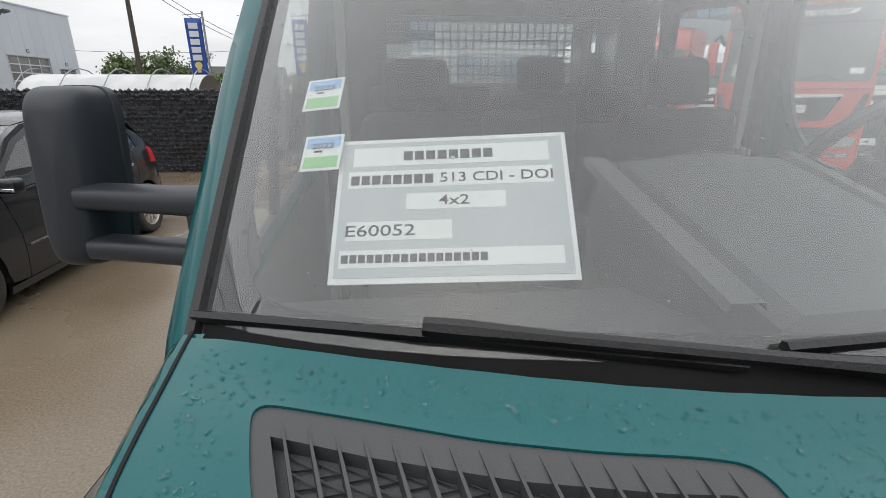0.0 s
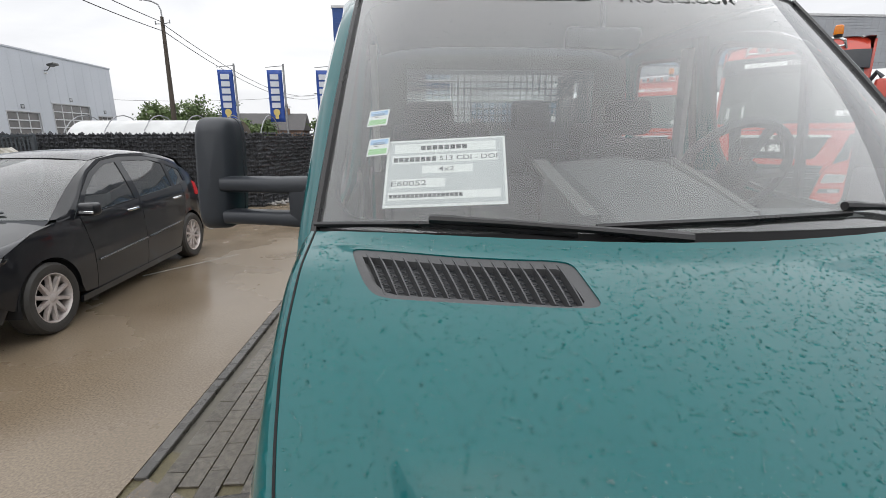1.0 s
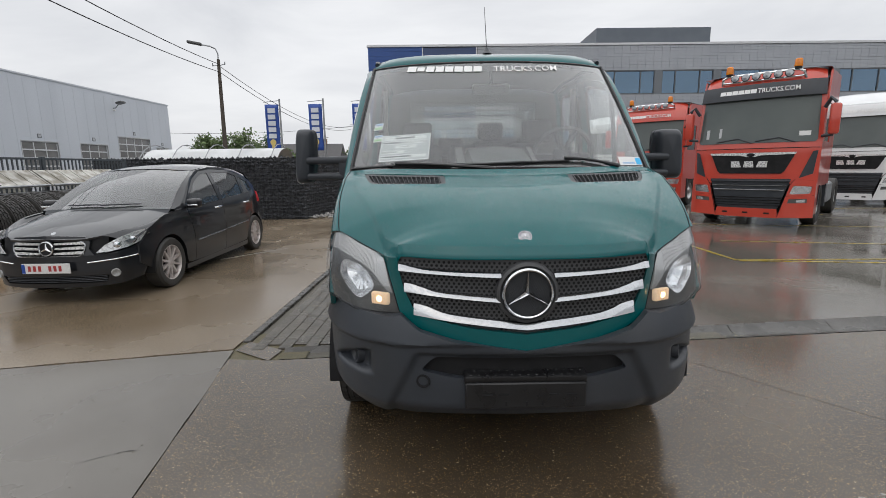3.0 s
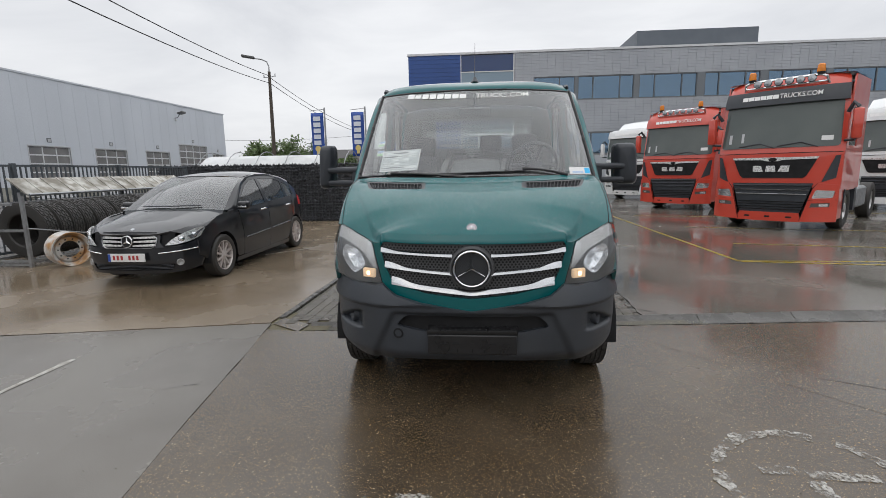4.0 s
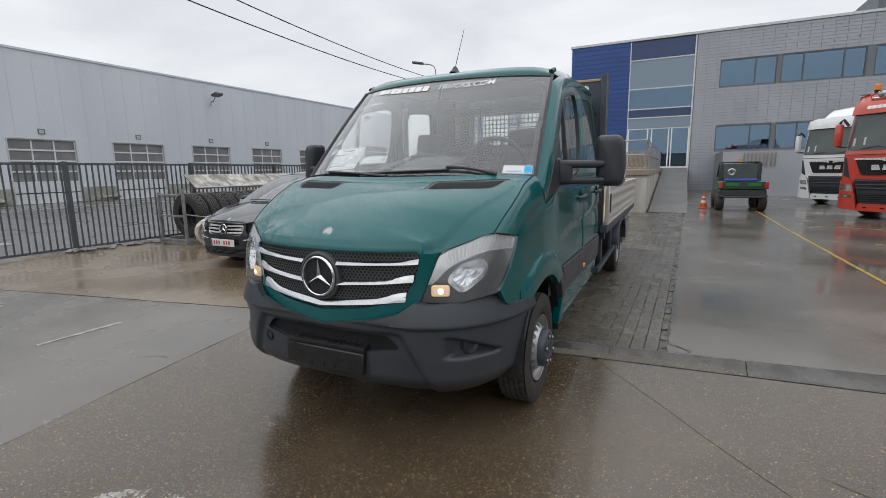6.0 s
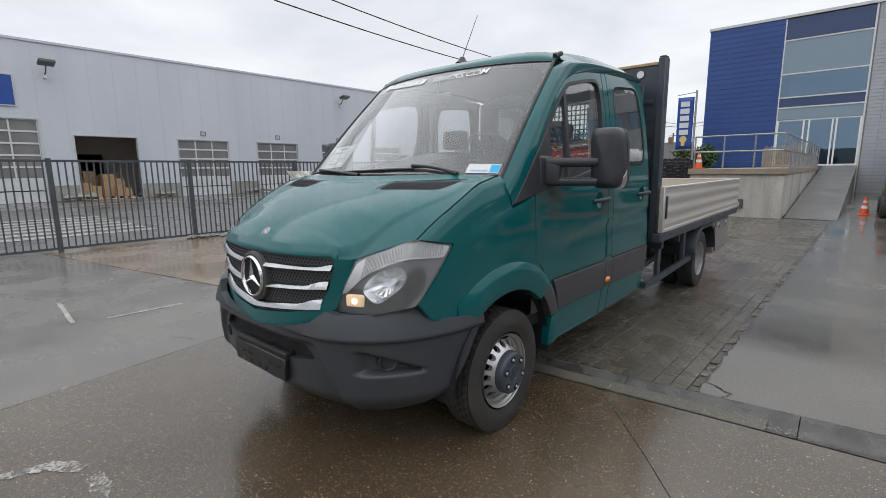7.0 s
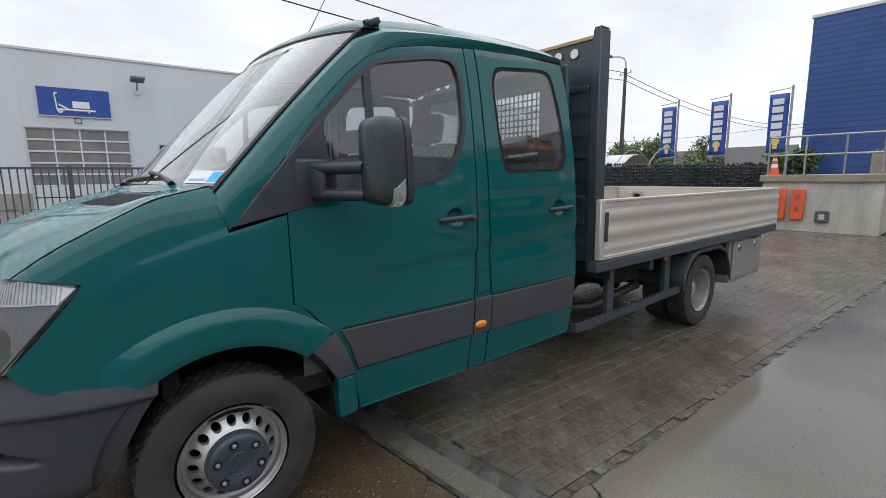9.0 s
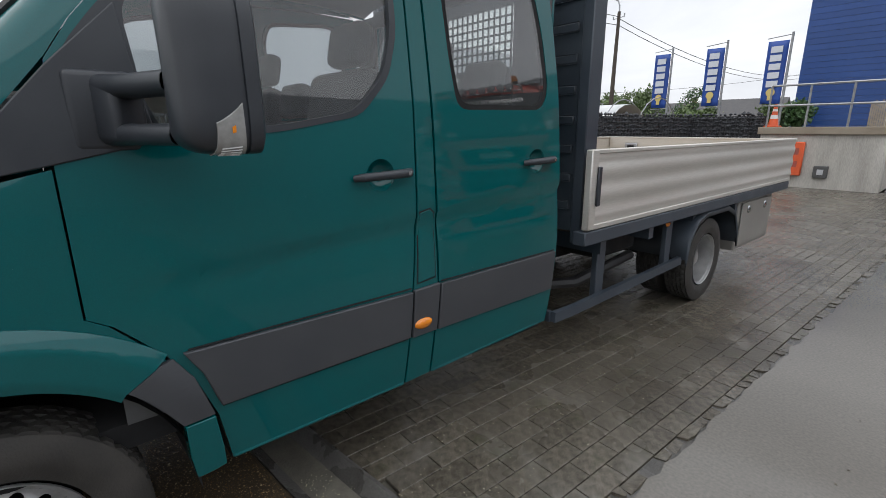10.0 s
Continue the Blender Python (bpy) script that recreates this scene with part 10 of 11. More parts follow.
    part("bumper_lip", sheet([(-0.64, 0.22), (0.64, 0.22), (0.60, 0.425), (-0.60, 0.425)], fo(0.05), 0.15, (), 0.06, (0, 1, 0)), paint, t)
    part("underside", boxes((-1.1, 1.1, 0.2, 1.0, 0.32, 0.9)), M_DARK, t, smooth=False)
    for x0 in (-0.42, 0.0, 0.42):
        part("step_slot", sheet([(x0 - 0.06, 0.30), (x0 + 0.06, 0.30), (x0 + 0.05, 0.34), (x0 - 0.05, 0.34)], fo(0.0535), 0.3), M_DARK, t)
    for s in (1, -1):
        b = bmesh.new()
        pipe(b, [tuple(face(s * q, z, 0.052)) for q, z in ((0.62, 0.25), (0.80, 0.98), (0.88, 1.10))], 0.006, 5)
        pipe(b, [tuple(face(s * q, z, 0.052)) for q, z in ((0.72, 0.72), (1.0, 0.735), (1.22, 0.74))], 0.005, 5)
        part("panel_joint", b, M_DARK, t)
    b = bmesh.new()
    pipe(b, [tuple(face(-W + 0.02 + (2 * W - 0.04) * k / 12, 1.785, 0.003)) for k in range(13)], 0.008, 5)
    part("panel_joint", b, M_DARK, t)
    # papers behind the glass, wipers
    part("paper", sheet([(-1.0, 2.03), (-0.66, 2.05), (-0.66, 2.27), (-1.0, 2.25)], fo(0.008), 0.3), M_PAPER_GREY, t, "pale paper notice in the windscreen")
    part("label", sheet([(0.84, 2.04), (1.04, 2.04), (1.04, 2.14), (0.84, 2.14)], fo(0.008), 0.3), M_PAPER, t)
    for x0 in (-0.75, 0.05):
        b = bmesh.new()
        pipe(b, [tuple(face(x0, 1.95, 0.03)), tuple(face(x0 + 0.45, 2.02, 0.03)), tuple(face(x0 + 0.75, 1.91, 0.03))], 0.014, 5)
        part("wiper_arm", b, M_PLASTIC, t)
    # light bar and beacons
    if bar:
        lb = thing("roof_light_bar", "", "", at=pose(0, 0, 0))
        lb.parent = t
        zb = H - 0.03
        b = bmesh.new()
        pipe(b, [(-0.82, 0.42, H - 0.25), (-0.78, 0.30, zb - 0.05), (-0.68, 0.28, zb), (0.68, 0.28, zb), (0.78, 0.30, zb - 0.05), (0.82, 0.42, H - 0.25)], 0.03, 8)
        pipe(b, [(-0.78, 0.32, zb - 0.14), (0.78, 0.32, zb - 0.14)], 0.022, 8)
        part("bar_tube", b, M_CHROME, lb)
        for i in range(6):
            b = bmesh.new()
            lathe(b, [(0.0, 0.03), (0.07, 0.025), (0.088, 0.0), (0.07, -0.05), (0.0, -0.06)], 14, Matrix.Translation((-0.525 + 0.21 * i, 0.24, zb - 0.06)) @ Matrix.Rotation(radians(90), 4, "X"))
            part("spot_lamp", b, M_CHROME_DULL, lb)
        for s in (1, -1):
            b = bmesh.new()
            rod(b, (s * 0.66, 0.3, zb), (s * 0.66, 0.3, zb + 0.06), 0.07, 12)
            be = part("beacon_base", b, M_DARK, lb)
            b = bmesh.new()
            lathe(b, [(0.075, 0.0), (0.08, 0.02), (0.07, 0.15), (0.05, 0.17), (0.0, 0.175)], 16, pose(s * 0.66, 0.3, zb + 0.06))
            part("beacon_dome", b, M_AMBER, be, "amber beacon")
    if not high:
        fr = loft([[Vector((x, 0.62 + 0.1 * (x / 0.95) ** 2, H - 0.02)) for x in [-0.95 + 0.19 * i for i in range(11)]], [Vector((x * 0.94, 1.1 + 0.1 * (x / 0.95) ** 2, H + 0.34)) for x in [-0.95 + 0.19 * i for i in range(11)]], [Vector((x * 0.9, 1.7, H + 0.46 - 0.06 * (x / 0.95) ** 4)) for x in [-0.95 + 0.19 * i for i in range(11)]], [Vector((x * 0.9, 2.15, H + 0.46 - 0.06 * (x / 0.95) ** 4)) for x in [-0.95 + 0.19 * i for i in range(11)]]])
        fairing = part("roof_fairing", fr, paint, t)
        for s in (1, -1):
            part("fairing_side", loft([[Vector((s * 0.95, 0.72, H - 0.02)), Vector((s * 0.893, 1.2, H + 0.34)), Vector((s * 0.855, 1.7, H + 0.40)), Vector((s * 0.855, 2.15, H + 0.40))], [Vector((s * 0.95, 0.72, H - 0.04)), Vector((s * 0.95, 1.2, H - 0.04)), Vector((s * 0.95, 1.7, H - 0.04)), Vector((s * 0.95, 2.15, H - 0.04))]]), paint, fairing)
    # chassis
    part("chassis_frame", boxes((-0.42, -0.34, 1.0, 6.0, 0.75, 1.0), (0.34, 0.42, 1.0, 6.0, 0.75, 1.0), (-0.4, 0.4, 5.9, 6.0, 0.75, 1.0)), M_DARK, t, smooth=False)
    part("fifth_wheel", boxes((-0.5, 0.5, 4.4, 5.4, 1.0, 1.12), bevel=0.04), M_DARK, t)
    part("side_tank", boxes((0.75, 1.2, 2.4, 3.8, 0.4, 0.95), bevel=0.06), M_GALV, t)
    part("side_tank", boxes((-1.2, -0.75, 2.4, 3.8, 0.4, 0.95), bevel=0.06), M_GALV, t)
    return t


lorry(6.845, 8.045, -45, M_TRUCK_RED, True, "orange red tractor lorry with a dark visor and amber beacons")
lorry(6.845, 13.79, -45, M_TRUCK_RED, False, "orange red tractor lorry with red visor and amber beacons")
lorry(7.0, 19.7, -45, M_TRUCK_WHITE, False, "white tractor lorry parked in the row", bar=False, high=False)
lorry(13.2, 12.6, -45, M_TRUCK_WHITE, False, "white tractor lorry standing behind the row", bar=False, high=False)
lorry(16.6, 14.6, -45, M_TRUCK_WHITE, True, "white tractor lorry standing behind the row with dark visor", bar=False, high=False)
lorry(13.0, 19.5, -45, M_TRUCK_WHITE, False, "white tractor lorry standing behind the row", bar=False, high=False)

# ---- tyre rack, spare wheels and boards by the fence ----
rack = thing("tyre_rack", "galvanised steel rack filled with used lorry tyres", "rack")
for x, y in ((-8.35, 3.55), (-7.55, 3.55), (-8.35, 8.3), (-7.55, 8.3)):
    b = bmesh.new()
    box(b, x - 0.025, x + 0.025, y - 0.025, y + 0.025, 0, 1.12 if x < -8 else 1.2)
    part("post", b, M_GALV, rack, smooth=False)
for x0, x1, y0, y1, z in ((-8.35, -7.55, 3.53, 3.57, 0.62), (-8.35, -7.55, 3.53, 3.57, 0.1), (-8.35, -7.55, 3.53, 3.57, 0.04), (-8.37, -8.33, 3.58, 8.27, 0.1), (-7.57, -7.53, 3.58, 8.27, 0.1), (-8.37, -8.33, 3.58, 8.27, 1.05), (-8.35, -7.75, 3.53, 3.57, 1.06)):
    part("rail", boxes((x0, x1, y0, y1, z - 0.02, z + 0.02)), M_GALV, rack, smooth=False)
b = bmesh.new()
pipe(b, [(-7.52, 3.55, 0.66), (-7.3, 4.4, 0.48), (-7.25, 5.4, 0.42), (-7.4, 6.2, 0.55)], 0.012, 6)
part("chain", b, M_GALV, rack)


def big_tyre(w, r):
    b = bmesh.new()
    lathe(b, [(0.28, -w * 0.4), (0.3, -w * 0.48), (r - 0.1, -w * 0.5), (r - 0.02, -w * 0.44), (r - 0.014, -w * 0.38), (r - 0.014, w * 0.38), (r - 0.02, w * 0.44), (r - 0.1, w * 0.5), (0.3, w * 0.48), (0.28, w * 0.4), (0.3, 0)], 36, closed=True)
    for k in range(4):
        x0 = -w * 0.42 + k * w * 0.21 + 0.006
        for i in range(30):
            g0 = 2 * math.pi * (i + 0.35 * (k % 2)) / 30
            g1 = g0 + 2 * math.pi * 0.74 / 30
            q = [b.verts.new((rr * math.cos(g + 0.05 * kk), rr * math.sin(g + 0.05 * kk), x)) for g in (g0, g1) for kk, x in ((0, x0), (1, x0 + w * 0.21 - 0.014)) for rr in (r - 0.016, r)]
            for f in ((1, 3, 7, 5), (0, 1, 5, 4), (2, 6, 7, 3), (0, 2, 3, 1), (4, 5, 7, 6)):
                b.faces.new([q[i2] for i2 in f])
    return b


first = None
ty = 4.0
rt = random.Random(11)
i = 0
while ty < 8.1:
    w = 0.27
    m = Matrix.Translation((-7.97 + rt.uniform(-0.02, 0.03), ty, 0.585 + rt.uniform(-0.01, 0.01))) @ Matrix.Rotation(radians(90 + rt.uniform(-5, 3)), 4, "X") @ Matrix.Rotation(rt.uniform(0, 6), 4, "Z")
    if first is None:
        first = part("lorry_tyre", big_tyre(0.25, 0.49), M_RUBBER, at=m)
        tagged(first, "worn black lorry tyre standing in the rack", "tyre", "tyres in the rack")
    else:
        copy_thing(first, m)
    ty += w + rt.uniform(-0.005, 0.02)
M_RUSTY = surf("rusty_white_rim", (0.55, 0.54, 0.52), (0.42, 0.24, 0.1), rough=0.5, metal=0.2, scale=5, bump=0.1, edge=(0.45, 0.62))
for x, y, z, rz, m in ((-7.0, 3.72, 0.29, 62, M_RUSTY), (-6.55, 4.75, 0.29, 55, M_WHITE), (-6.45, 5.25, 0.29, 40, M_STEEL_RIM)):
    t = thing("steel_wheel_rim", "loose white steel lorry rim lying on its side", "wheel rim", "loose rims", at=pose(x, y, z, 90, 0, rz))
    b = bmesh.new()
    lathe(b, [(0.29, -0.16), (0.265, -0.145), (0.25, -0.1), (0.25, 0.1), (0.265, 0.145), (0.29, 0.16), (0.28, 0.165), (0.24, 0.1), (0.235, 0.02)], 36)
    part("barrel", b, m, t)
    b = bmesh.new()
    lathe(b, [(0.235, 0.02), (0.2, 0.06), (0.14, 0.065), (0.14, 0.05)], 36)
    part("disc", b, m, t)
    b = bmesh.new()
    for k in range(10):
        g = 2 * math.pi * k / 10
        lathe(b, [(0.0, 0.067), (0.014, 0.067)], 8, Matrix.Translation((0.17 * math.cos(g), 0.17 * math.sin(g), 0)))
    part("bolt_hole", b, M_DARK, t)
M_BOARD = surf("dirty_white_board", (0.54, 0.53, 0.49), (0.27, 0.25, 0.21), rough=0.6, scale=4.5, fine=40, bump=0.1, dirt=(0.14, 0.125, 0.1), dirt_amount=0.85, edge=(0.42, 0.6))
for y0, y1 in ((4.5, 6.9), (7.0, 9.3)):
    t = thing("dropside_board", "dirty white dropside board leaning over the tyres", "board", "old side boards")
    m = pose(-8.6, 0, 1.32, 0, 38, 0)
    b = bmesh.new()
    box(b, -0.26, 0.26, y0, y1, -0.015, 0.015, bevel=0.004, m=m)
    part("panel", b, M_BOARD, t)
    n = 7
    for i in range(n + 1):
        yy = y0 + (y1 - y0) * i / n
        b = bmesh.new()
        box(b, -0.25, 0.25, yy - 0.02, yy + 0.02, 0.016, 0.03, m=m)
        part("rib", b, M_BOARD, t, smooth=False)
    b = bmesh.new()
    box(b, 0.24, 0.275, y0, y1, 0.016, 0.045, m=m)
    part("edge_rail", b, M_GALV, t, smooth=False)
    for yy in (y0 + 0.15, y1 - 0.15):
        part("support", boxes((-8.75, -8.69, yy - 0.03, yy + 0.03, 0, 1.22)), M_GALV, t, smooth=False)

# ---- utility vehicle near the office ----
utv = thing("utility_vehicle", "small black and green open utility vehicle seen from behind", "utility vehicle", at=pose(3.78, 15.7, 0))
part("body", boxes((-0.68, 0.68, 0.0, 2.6, 0.5, 0.75), bevel=0.04), M_PLASTIC, utv)
part("load_box", boxes((-0.72, 0.72, -0.02, 1.1, 0.76, 1.0), bevel=0.02), M_UTV_GREEN, utv)
part("tailgate", boxes((-0.6, 0.6, -0.05, -0.025, 0.82, 1.0)), M_PLASTIC, utv, smooth=False)
for x0, x1 in ((-0.5, -0.12), (0.12, 0.5)):
    part("tail_panel", boxes((x0, x1, -0.07, -0.052, 0.86, 0.97)), M_UTV_GREEN, utv, smooth=False)
b = bmesh.new()
for s in (1, -1):
    pipe(b, [(s * 0.62, 1.15, 0.8), (s * 0.6, 1.2, 1.5), (s * 0.56, 1.3, 1.62), (s * 0.56, 2.2, 1.62), (s * 0.6, 2.6, 1.0)], 0.03, 8)
pipe(b, [(-0.58, 1.25, 1.58), (0.58, 1.25, 1.58)], 0.03, 8)
part("roll_cage", b, M_BLACK_IRON, utv)
part("roof_panel", boxes((-0.6, 0.6, 1.15, 2.3, 1.64, 1.68), bevel=0.015), M_PLASTIC, utv)
part("rear_screen", boxes((-0.52, 0.52, 1.16, 1.17, 1.06, 1.6)), M_TRUCK_GLASS, utv, smooth=False)
for s in (1, -1):
    part("cab_pillar", boxes((min(s * 0.52, s * 0.64), max(s * 0.52, s * 0.64), 1.12, 1.24, 0.78, 1.64), bevel=0.02), M_PLASTIC, utv)
    part("side_door", boxes((min(s * 0.60, s * 0.65), max(s * 0.60, s * 0.65), 1.26, 2.4, 0.7, 1.12), bevel=0.02), M_PLASTIC, utv)
part("seat_back", boxes((-0.5, 0.5, 1.3, 1.42, 0.8, 1.3), bevel=0.04), M_SEAT, utv)
part("load", boxes((-0.5, 0.46, 0.2, 0.9, 1.0, 1.09), bevel=0.03), M_UTV_BLUE, utv)
b = bmesh.new()
lathe(b, [(0.05, 0), (0.1, 0.02), (0.13, 0.05), (0.1, 0.09)], 16, pose(-0.35, 0.15, 1.32, 90, 0, 0))
part("hose_reel", b, M_STEEL_RIM, utv)
b = bmesh.new()
pipe(b, [(-0.7, -0.1, 0.55), (-0.5, -0.16, 0.5), (0.5, -0.16, 0.5), (0.7, -0.1, 0.55)], 0.03, 8)
part("bumper_tube", b, M_BLACK_IRON, utv)
for s in (1, -1):
    part("tail_lamp", boxes((s * 0.66 - 0.05, s * 0.66 + 0.05, -0.06, -0.03, 0.8, 0.98)), M_RED, utv, smooth=False)
    for y in (0.5, 2.2):
        b = bmesh.new()
        lathe(b, [(0.15, -0.12), (0.28, -0.13), (0.31, -0.09), (0.31, 0.09), (0.28, 0.13), (0.15, 0.12), (0.0, 0.1)], 24, Matrix.Translation((s * 0.62, y, 0.31)) @ Matrix.Rotation(radians(90 * s), 4, "Y"))
        part("road_wheel", b, M_RUBBER, utv)
b = bmesh.new()
lathe(b, [(0.05, 0.0), (0.05, 0.09), (0.0, 0.11)], 12, pose(0.0, 1.4, 1.68))
part("beacon", b, M_AMBER, utv)


def cone(x, y, z):
    t = thing("traffic_cone", "orange and white plastic traffic cone", "traffic cone", "traffic cones", at=pose(x, y, z))
    part("base", boxes((-0.16, 0.16, -0.16, 0.16, 0, 0.03), bevel=0.008), M_ORANGE, t)
    for z0, z1, m in ((0.03, 0.2, M_ORANGE), (0.2, 0.29, M_WHITE), (0.29, 0.38, M_ORANGE), (0.38, 0.44, M_WHITE), (0.44, 0.55, M_ORANGE)):
        b = bmesh.new()
        rod(b, (0, 0, z0), (0, 0, z1), 0.125 - 0.18 * z0, 16, 0.125 - 0.18 * z1)
        part("sleeve", b, m, t)


cone(2.72, 17.0, 0)
cone(-1.4, 14.6, 1.44)
for x in (-1.12, -0.72):
    t = thing("dock_bumper", "orange plastic lamp board fixed to the dock wall", "barrier", "dock barriers", at=pose(x, 14.26, 0.29))
    b = bmesh.new()
    box(b, -0.145, 0.145, -0.05, 0.035, 0.0, 0.8, bevel=0.02)
    part("body", b, M_ORANGE, t)
    for z in (0.2, 0.5):
        part("slot", boxes((-0.05, 0.05, -0.056, -0.051, z, z + 0.15)), M_RED_BAND, t, smooth=False)
t = thing("wall_socket_box", "grey weatherproof socket box on the dock wall", "socket box", at=pose(-0.2, 14.33, 0.26))
part("case", boxes((-0.14, 0.14, -0.09, 0, 0, 0.28), bevel=0.015), M_LAMP_BODY, t)
part("cover", boxes((-0.06, 0.06, -0.1, -0.091, 0.07, 0.2)), M_PAPER_GREY, t, smooth=False)

# goods in the open doorway of the hall
for x, y, s, h in ((-31.0, 5.0, 1.0, 0.8), (-31.3, 6.2, 1.1, 1.3), (-30.9, 6.6, 0.8, 0.6), (-32.5, 5.6, 1.2, 1.5)):
    t = thing("pallet_load", "cardboard boxes stacked on a wooden pallet", "pallet load", "pallet loads", at=pose(x, y, 0))
    for i in range(3):
        part("pallet_board", boxes((-0.5, 0.5, -0.5 + i * 0.4, -0.3 + i * 0.4, 0, 0.13)), M_WOOD, t, smooth=False)
    part("carton", boxes((-0.45, 0.45, -0.5 * s, 0.05, 0.131, 0.13 + h), bevel=0.01), M_CARDBOARD, t)
    part("carton", boxes((-0.45, 0.45, 0.06, 0.5 * s, 0.131, 0.13 + h * 0.8), bevel=0.01), M_CARDBOARD, t)
for x, y, n in ((-29.8, 3.7, 3), (-29.8, 8.3, 2), (-29.6, 13.9, 2), (-29.7, 19.3, 3), (-29.7, 25.0, 2)):
    rubble("boulder_row", "mossy boulders beside the hall door", [(x, y + 0.55 * i, 0.12) for i in range(n)], 0.38, 0.5, int(y), M_PLINTH)

# unseen wall added to close the view behind the camera
tagged(part("wall_rear", boxes((-60, 70, -42, -41.6, -0.08, 4.5)), M_PLINTH, smooth=False), "plain wall added out of view behind the camera", "wall", kind="structure")

# ---- paving blocks: the nearest as pieces, the rest joined ----
paving = thing("block_paving", "wet brown clinker block paving in running bond", "paving", kind="structure")
bw, bh = 0.222, 0.1085


def paver_mesh():
    """One block, long side along y, with worn upper edges."""
    b = bmesh.new()
    hx, hy = bh / 2 - 0.0024, bw / 2 - 0.002
    low = [b.verts.new((x, y, -0.02)) for x, y in ((-hx, -hy), (hx, -hy), (hx, hy), (-hx, hy))]
    rim = [b.verts.new((x, y, -0.0022)) for x, y in ((-hx, -hy), (hx, -hy), (hx, hy), (-hx, hy))]
    top = [b.verts.new((x, y, 0.0)) for x, y in ((-hx + 0.0024, -hy + 0.0024), (hx - 0.0024, -hy + 0.0024), (hx - 0.0024, hy - 0.0024), (-hx + 0.0024, hy - 0.0024))]
    for a, c in ((low, rim), (rim, top)):
        for i in range(4):
            b.faces.new((a[i], a[(i + 1) % 4], c[(i + 1) % 4], c[i]))
    b.faces.new(top)
    return b


edge_x = lambda y: 1.642 + (y - 1.15) * 0.028
rp2 = random.Random(31)
near, far_v = [], []
for col in range(36):
    y = 0.9 + (bw / 2 if col % 2 else 0.0)
    while y < 14.55:
        x = edge_x(y) - (col + 0.5) * bh
        if x > pave_l(y) + 0.085 - 0.03:
            a, c = max(y - bw / 2, gutter_hi(min(x, 1.9)) + 0.006), min(y + bw / 2, 14.6)
            wide = (c - a) / bw
            if wide > 0.15:
                spot = (x, (a + c) / 2, rp2.uniform(-0.0012, 0.0008), rp2.uniform(-0.18, 0.18), wide)
                (near if x > 0.85 and wide > 0.98 and y < 5.5 else far_v).append(spot)
        y += bw
near.sort(key=lambda s: s[1])
far_v += near[300:]
first = None
for x, y, z, tilt, wide in near[:300]:
    at = pose(x, y, z, tilt, tilt * 0.7, -1.6)
    if first is None:
        first = part("paving_block", paver_mesh(), M_PAVER, paving, smooth=False, at=at)
    else:
        o = new("paving_block", first.data)
        o.parent = paving
        o.matrix_basis = at
tagged(part("pavement_edge", loft([[Vector((edge_x(y) + 0.002, y, -0.009)) for y in (1.16, 5, 10, 14.4)], [Vector((edge_x(y) + 0.12, y, -0.011)) for y in (1.16, 5, 10, 14.4)]]), M_GUTTER), "crumbled mortar bed along the paving", "pavement", kind="structure")
# broken edge stones between the blocks and the concrete yard
y = 1.16
while y < 14.3:
    ln = rp2.uniform(0.05, 0.16)
    if rp2.random() > 0.12:
        b = bmesh.new()
        w0, w1 = rp2.uniform(0.04, 0.058), rp2.uniform(0.04, 0.058)
        zt = rp2.uniform(-0.008, 0.004)
        ring = [(0.004, 0.003), (w0, 0.003 + rp2.uniform(0, 0.02)), (w1 + 0.008, ln * 0.5), (w1, ln - 0.004), (0.004, ln - 0.003)]
        up = [b.verts.new((q, v, zt + rp2.uniform(-0.004, 0.003))) for q, v in ring]
        dn = [b.verts.new((q, v, -0.03)) for q, v in ring]
        b.faces.new(up)
        for i in range(5):
            b.faces.new((dn[i], dn[(i + 1) % 5], up[(i + 1) % 5], up[i]))
        part("edge_stone", b, M_PAVER, paving, smooth=False, at=pose(edge_x(y), y, 0, 0, 0, -1.6))
    y += ln + rp2.uniform(0.0, 0.02)


def crack(pts, w, seed):
    """An open crack in the concrete."""
    r = random.Random(seed)
    b = bmesh.new()
    q = []
    for (x0, y0), (x1, y1) in zip(pts, pts[1:]):
        for i in range(5):
            q.append((x0 + (x1 - x0) * i / 5 + r.uniform(-w, w), y0 + (y1 - y0) * i / 5 + r.uniform(-w, w)))
    q.append(pts[-1])
    lo, hi = [], []
    for i, (x, y) in enumerate(q):
        k = w * r.uniform(0.3, 0.7) * min(1, 4 * min(i, len(q) - 1 - i) / len(q) + 0.1)
        lo.append(Vector((x - k, y - k, 0.0025)))
        hi.append(Vector((x + k, y + k, 0.0025)))
    tagged(part("pavement_crack", loft([lo, hi], b), M_DARK, smooth=False), "open crack in the wet concrete", "crack", kind="structure")


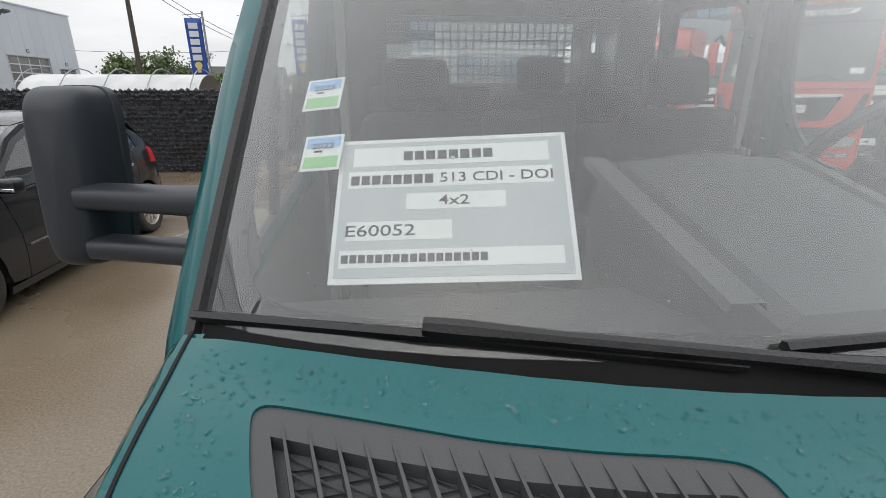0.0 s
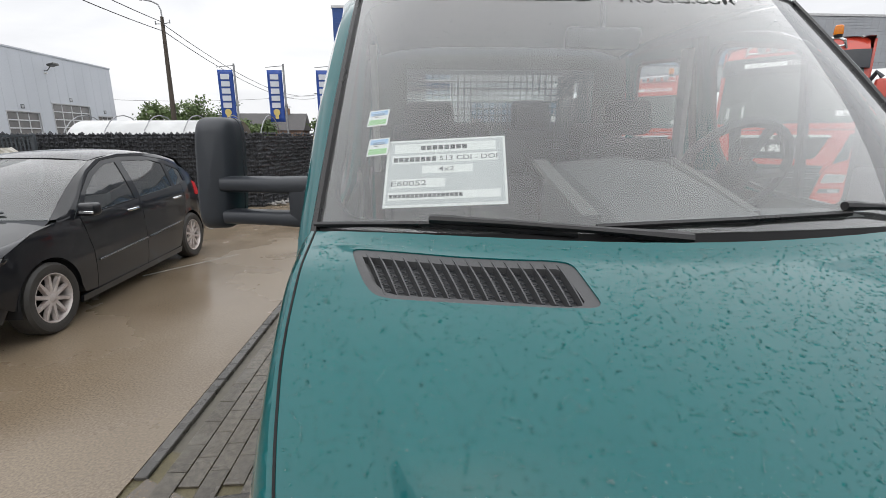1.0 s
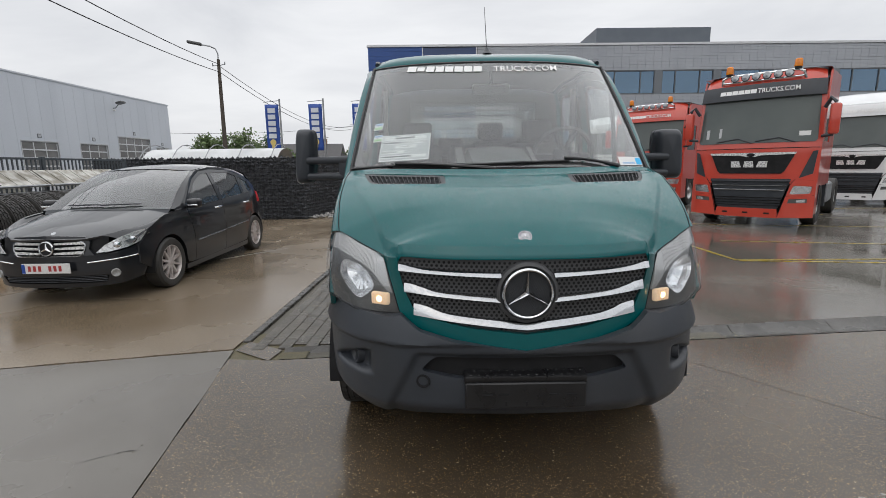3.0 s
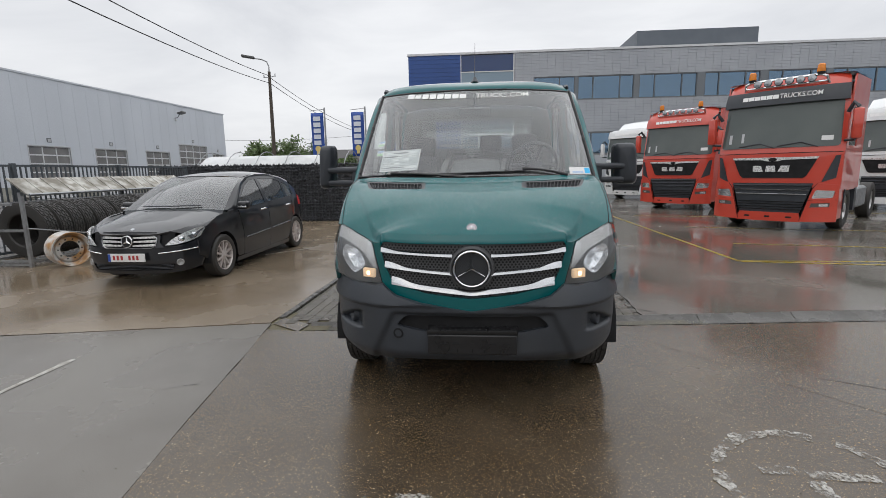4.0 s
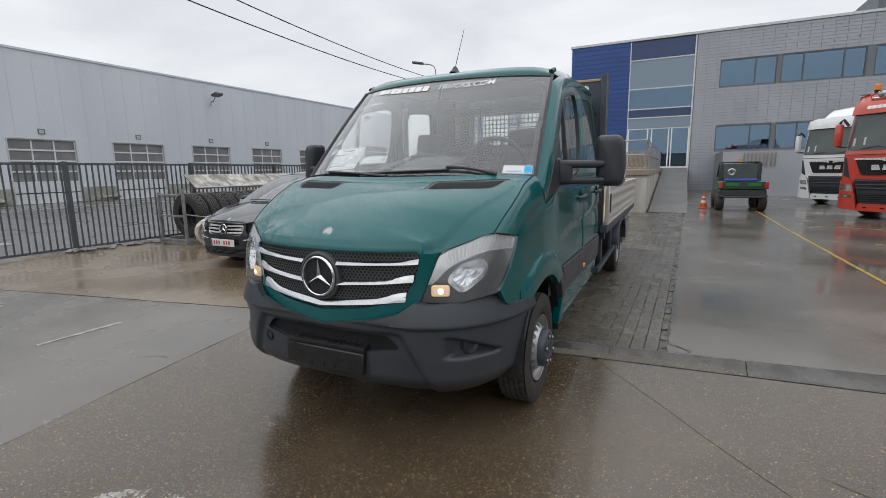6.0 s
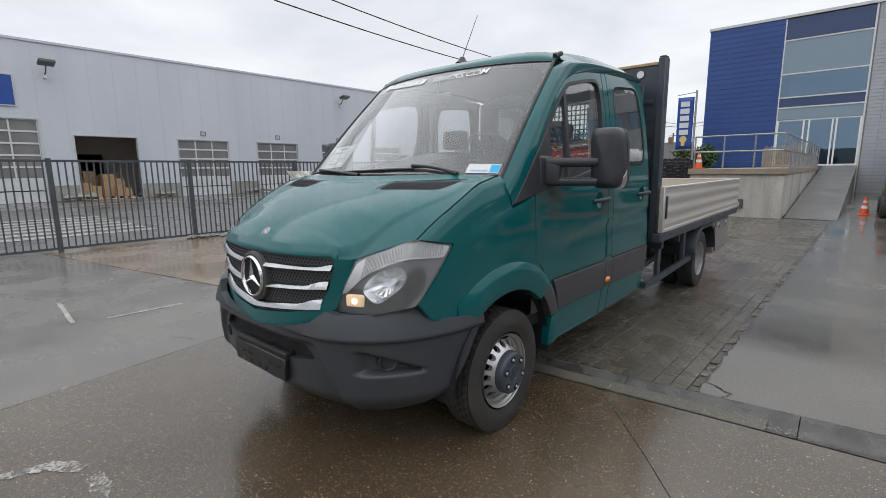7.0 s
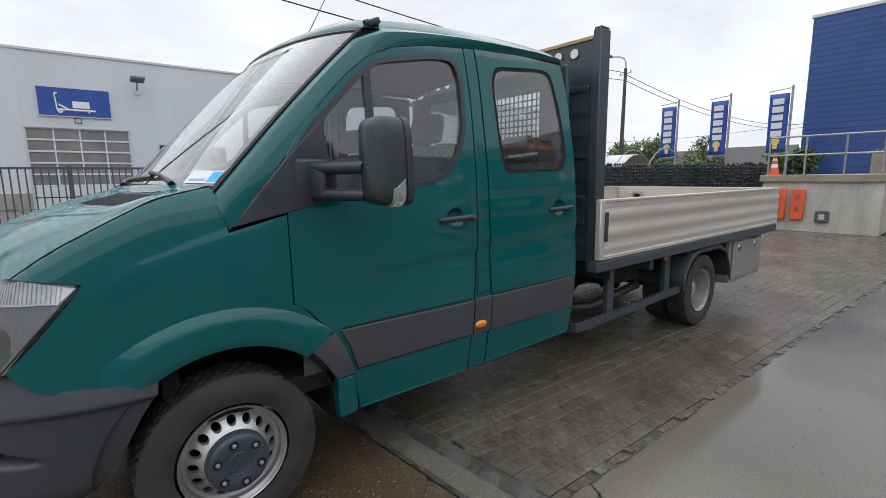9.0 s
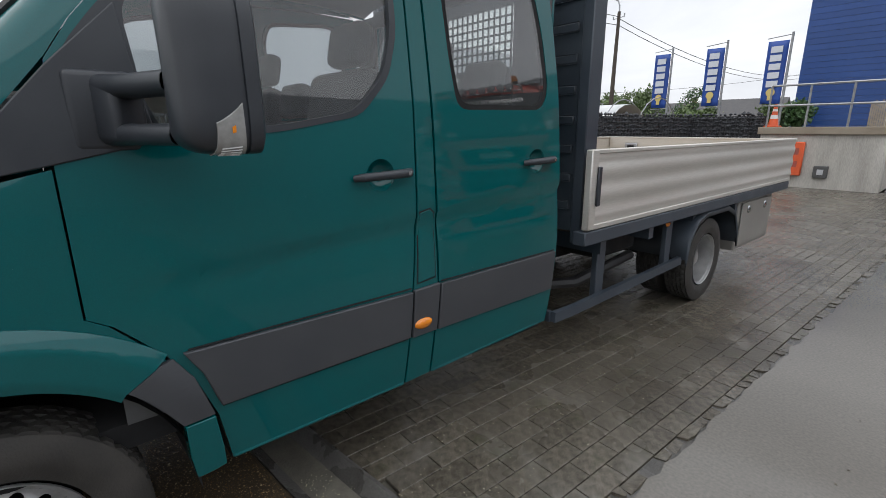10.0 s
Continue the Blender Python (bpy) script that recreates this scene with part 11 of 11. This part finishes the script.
crack([(1.71, 1.39), (1.77, 1.36), (1.83, 1.31), (1.89, 1.28), (1.85, 1.2), (1.79, 1.16)], 0.008, 3)
crack([(-2.3, -0.75), (-2.1, -0.62), (-1.98, -0.6)], 0.006, 4)
crack([(-6.2, 0.02), (-5.0, 0.25), (-3.9, 0.44), (-2.8, 0.66)], 0.007, 5)
crack([(2.4, -0.25), (2.9, -0.5), (3.6, -0.62)], 0.005, 6)
src = first.data
vco = [v.co.copy() for v in src.vertices]
polys = [tuple(p.vertices) for p in src.polygons]
verts, faces = [], []
for x, y, z, tilt, wide in far_v:
    m = pose(x, y, z, tilt * 0.6, tilt * 0.4, -1.6) @ Matrix.Diagonal((1, wide, 1, 1))
    k = len(verts)
    verts += [tuple(m @ c) for c in vco]
    faces += [tuple(k + i for i in p) for p in polys]
me = bpy.data.meshes.new("far_paving")
me.from_pydata(verts, [], faces)
me.materials.append(M_PAVER_FAR)
ob = new("far_paving", me)
ob.parent = paving
tagged(ob, kind="stuff")

# ---- petals and grit lying on the wet ground ----
def litter(name, label, spots, smin, smax, seed, material):
    r = random.Random(seed)
    vs, fs = [], []
    for x, y, z in spots:
        s, g = r.uniform(smin, smax), r.uniform(0, 6.28)
        k = len(vs)
        for i in range(5):
            t = g + 2 * math.pi * i / 5
            q = s * r.uniform(0.5, 1.1)
            vs.append((x + q * math.cos(t), y + q * math.sin(t) * 0.7, z + 0.002))
        vs.append((x, y, z + 0.002 + s * 0.4))
        for i in range(5):
            fs.append((k + i, k + (i + 1) % 5, k + 5))
    me = bpy.data.meshes.new(name)
    me.from_pydata(vs, [], fs)
    me.materials.append(material)
    return tagged(new(name, me), label, "litter", kind="stuff")


rl = random.Random(77)
spots = []
for _ in range(420):
    x = rl.uniform(0.75, 2.3)
    spots.append((x, gutter_lo(x) + 0.07 + abs(rl.gauss(0, 0.06)), -0.02))
for _ in range(500):
    x, y = rl.uniform(0.7, 1.6), rl.uniform(1.05, 3.2)
    if rl.random() < math.exp(-((x - 1.05) / 0.25) ** 2) + 0.15:
        spots.append((x, y, 0.0))
litter("petal_litter", "pale fallen petals and crumbs in the gutter", spots, 0.0022, 0.0055, 5, M_PETAL)
spots = [(rl.uniform(-6.5, 6.5), rl.uniform(-4.2, 0.4), 0.0) for _ in range(1800)] + [(rl.uniform(1.8, 6.0), rl.uniform(1.6, 9.0), 0.0) for _ in range(500)] + [(rl.uniform(-6.5, -2.2), rl.uniform(1.2, 9.0), 0.0) for _ in range(500)]
litter("ground_grit", "dark grit and small stones strewn over the concrete", spots, 0.002, 0.007, 6, M_GRIT)
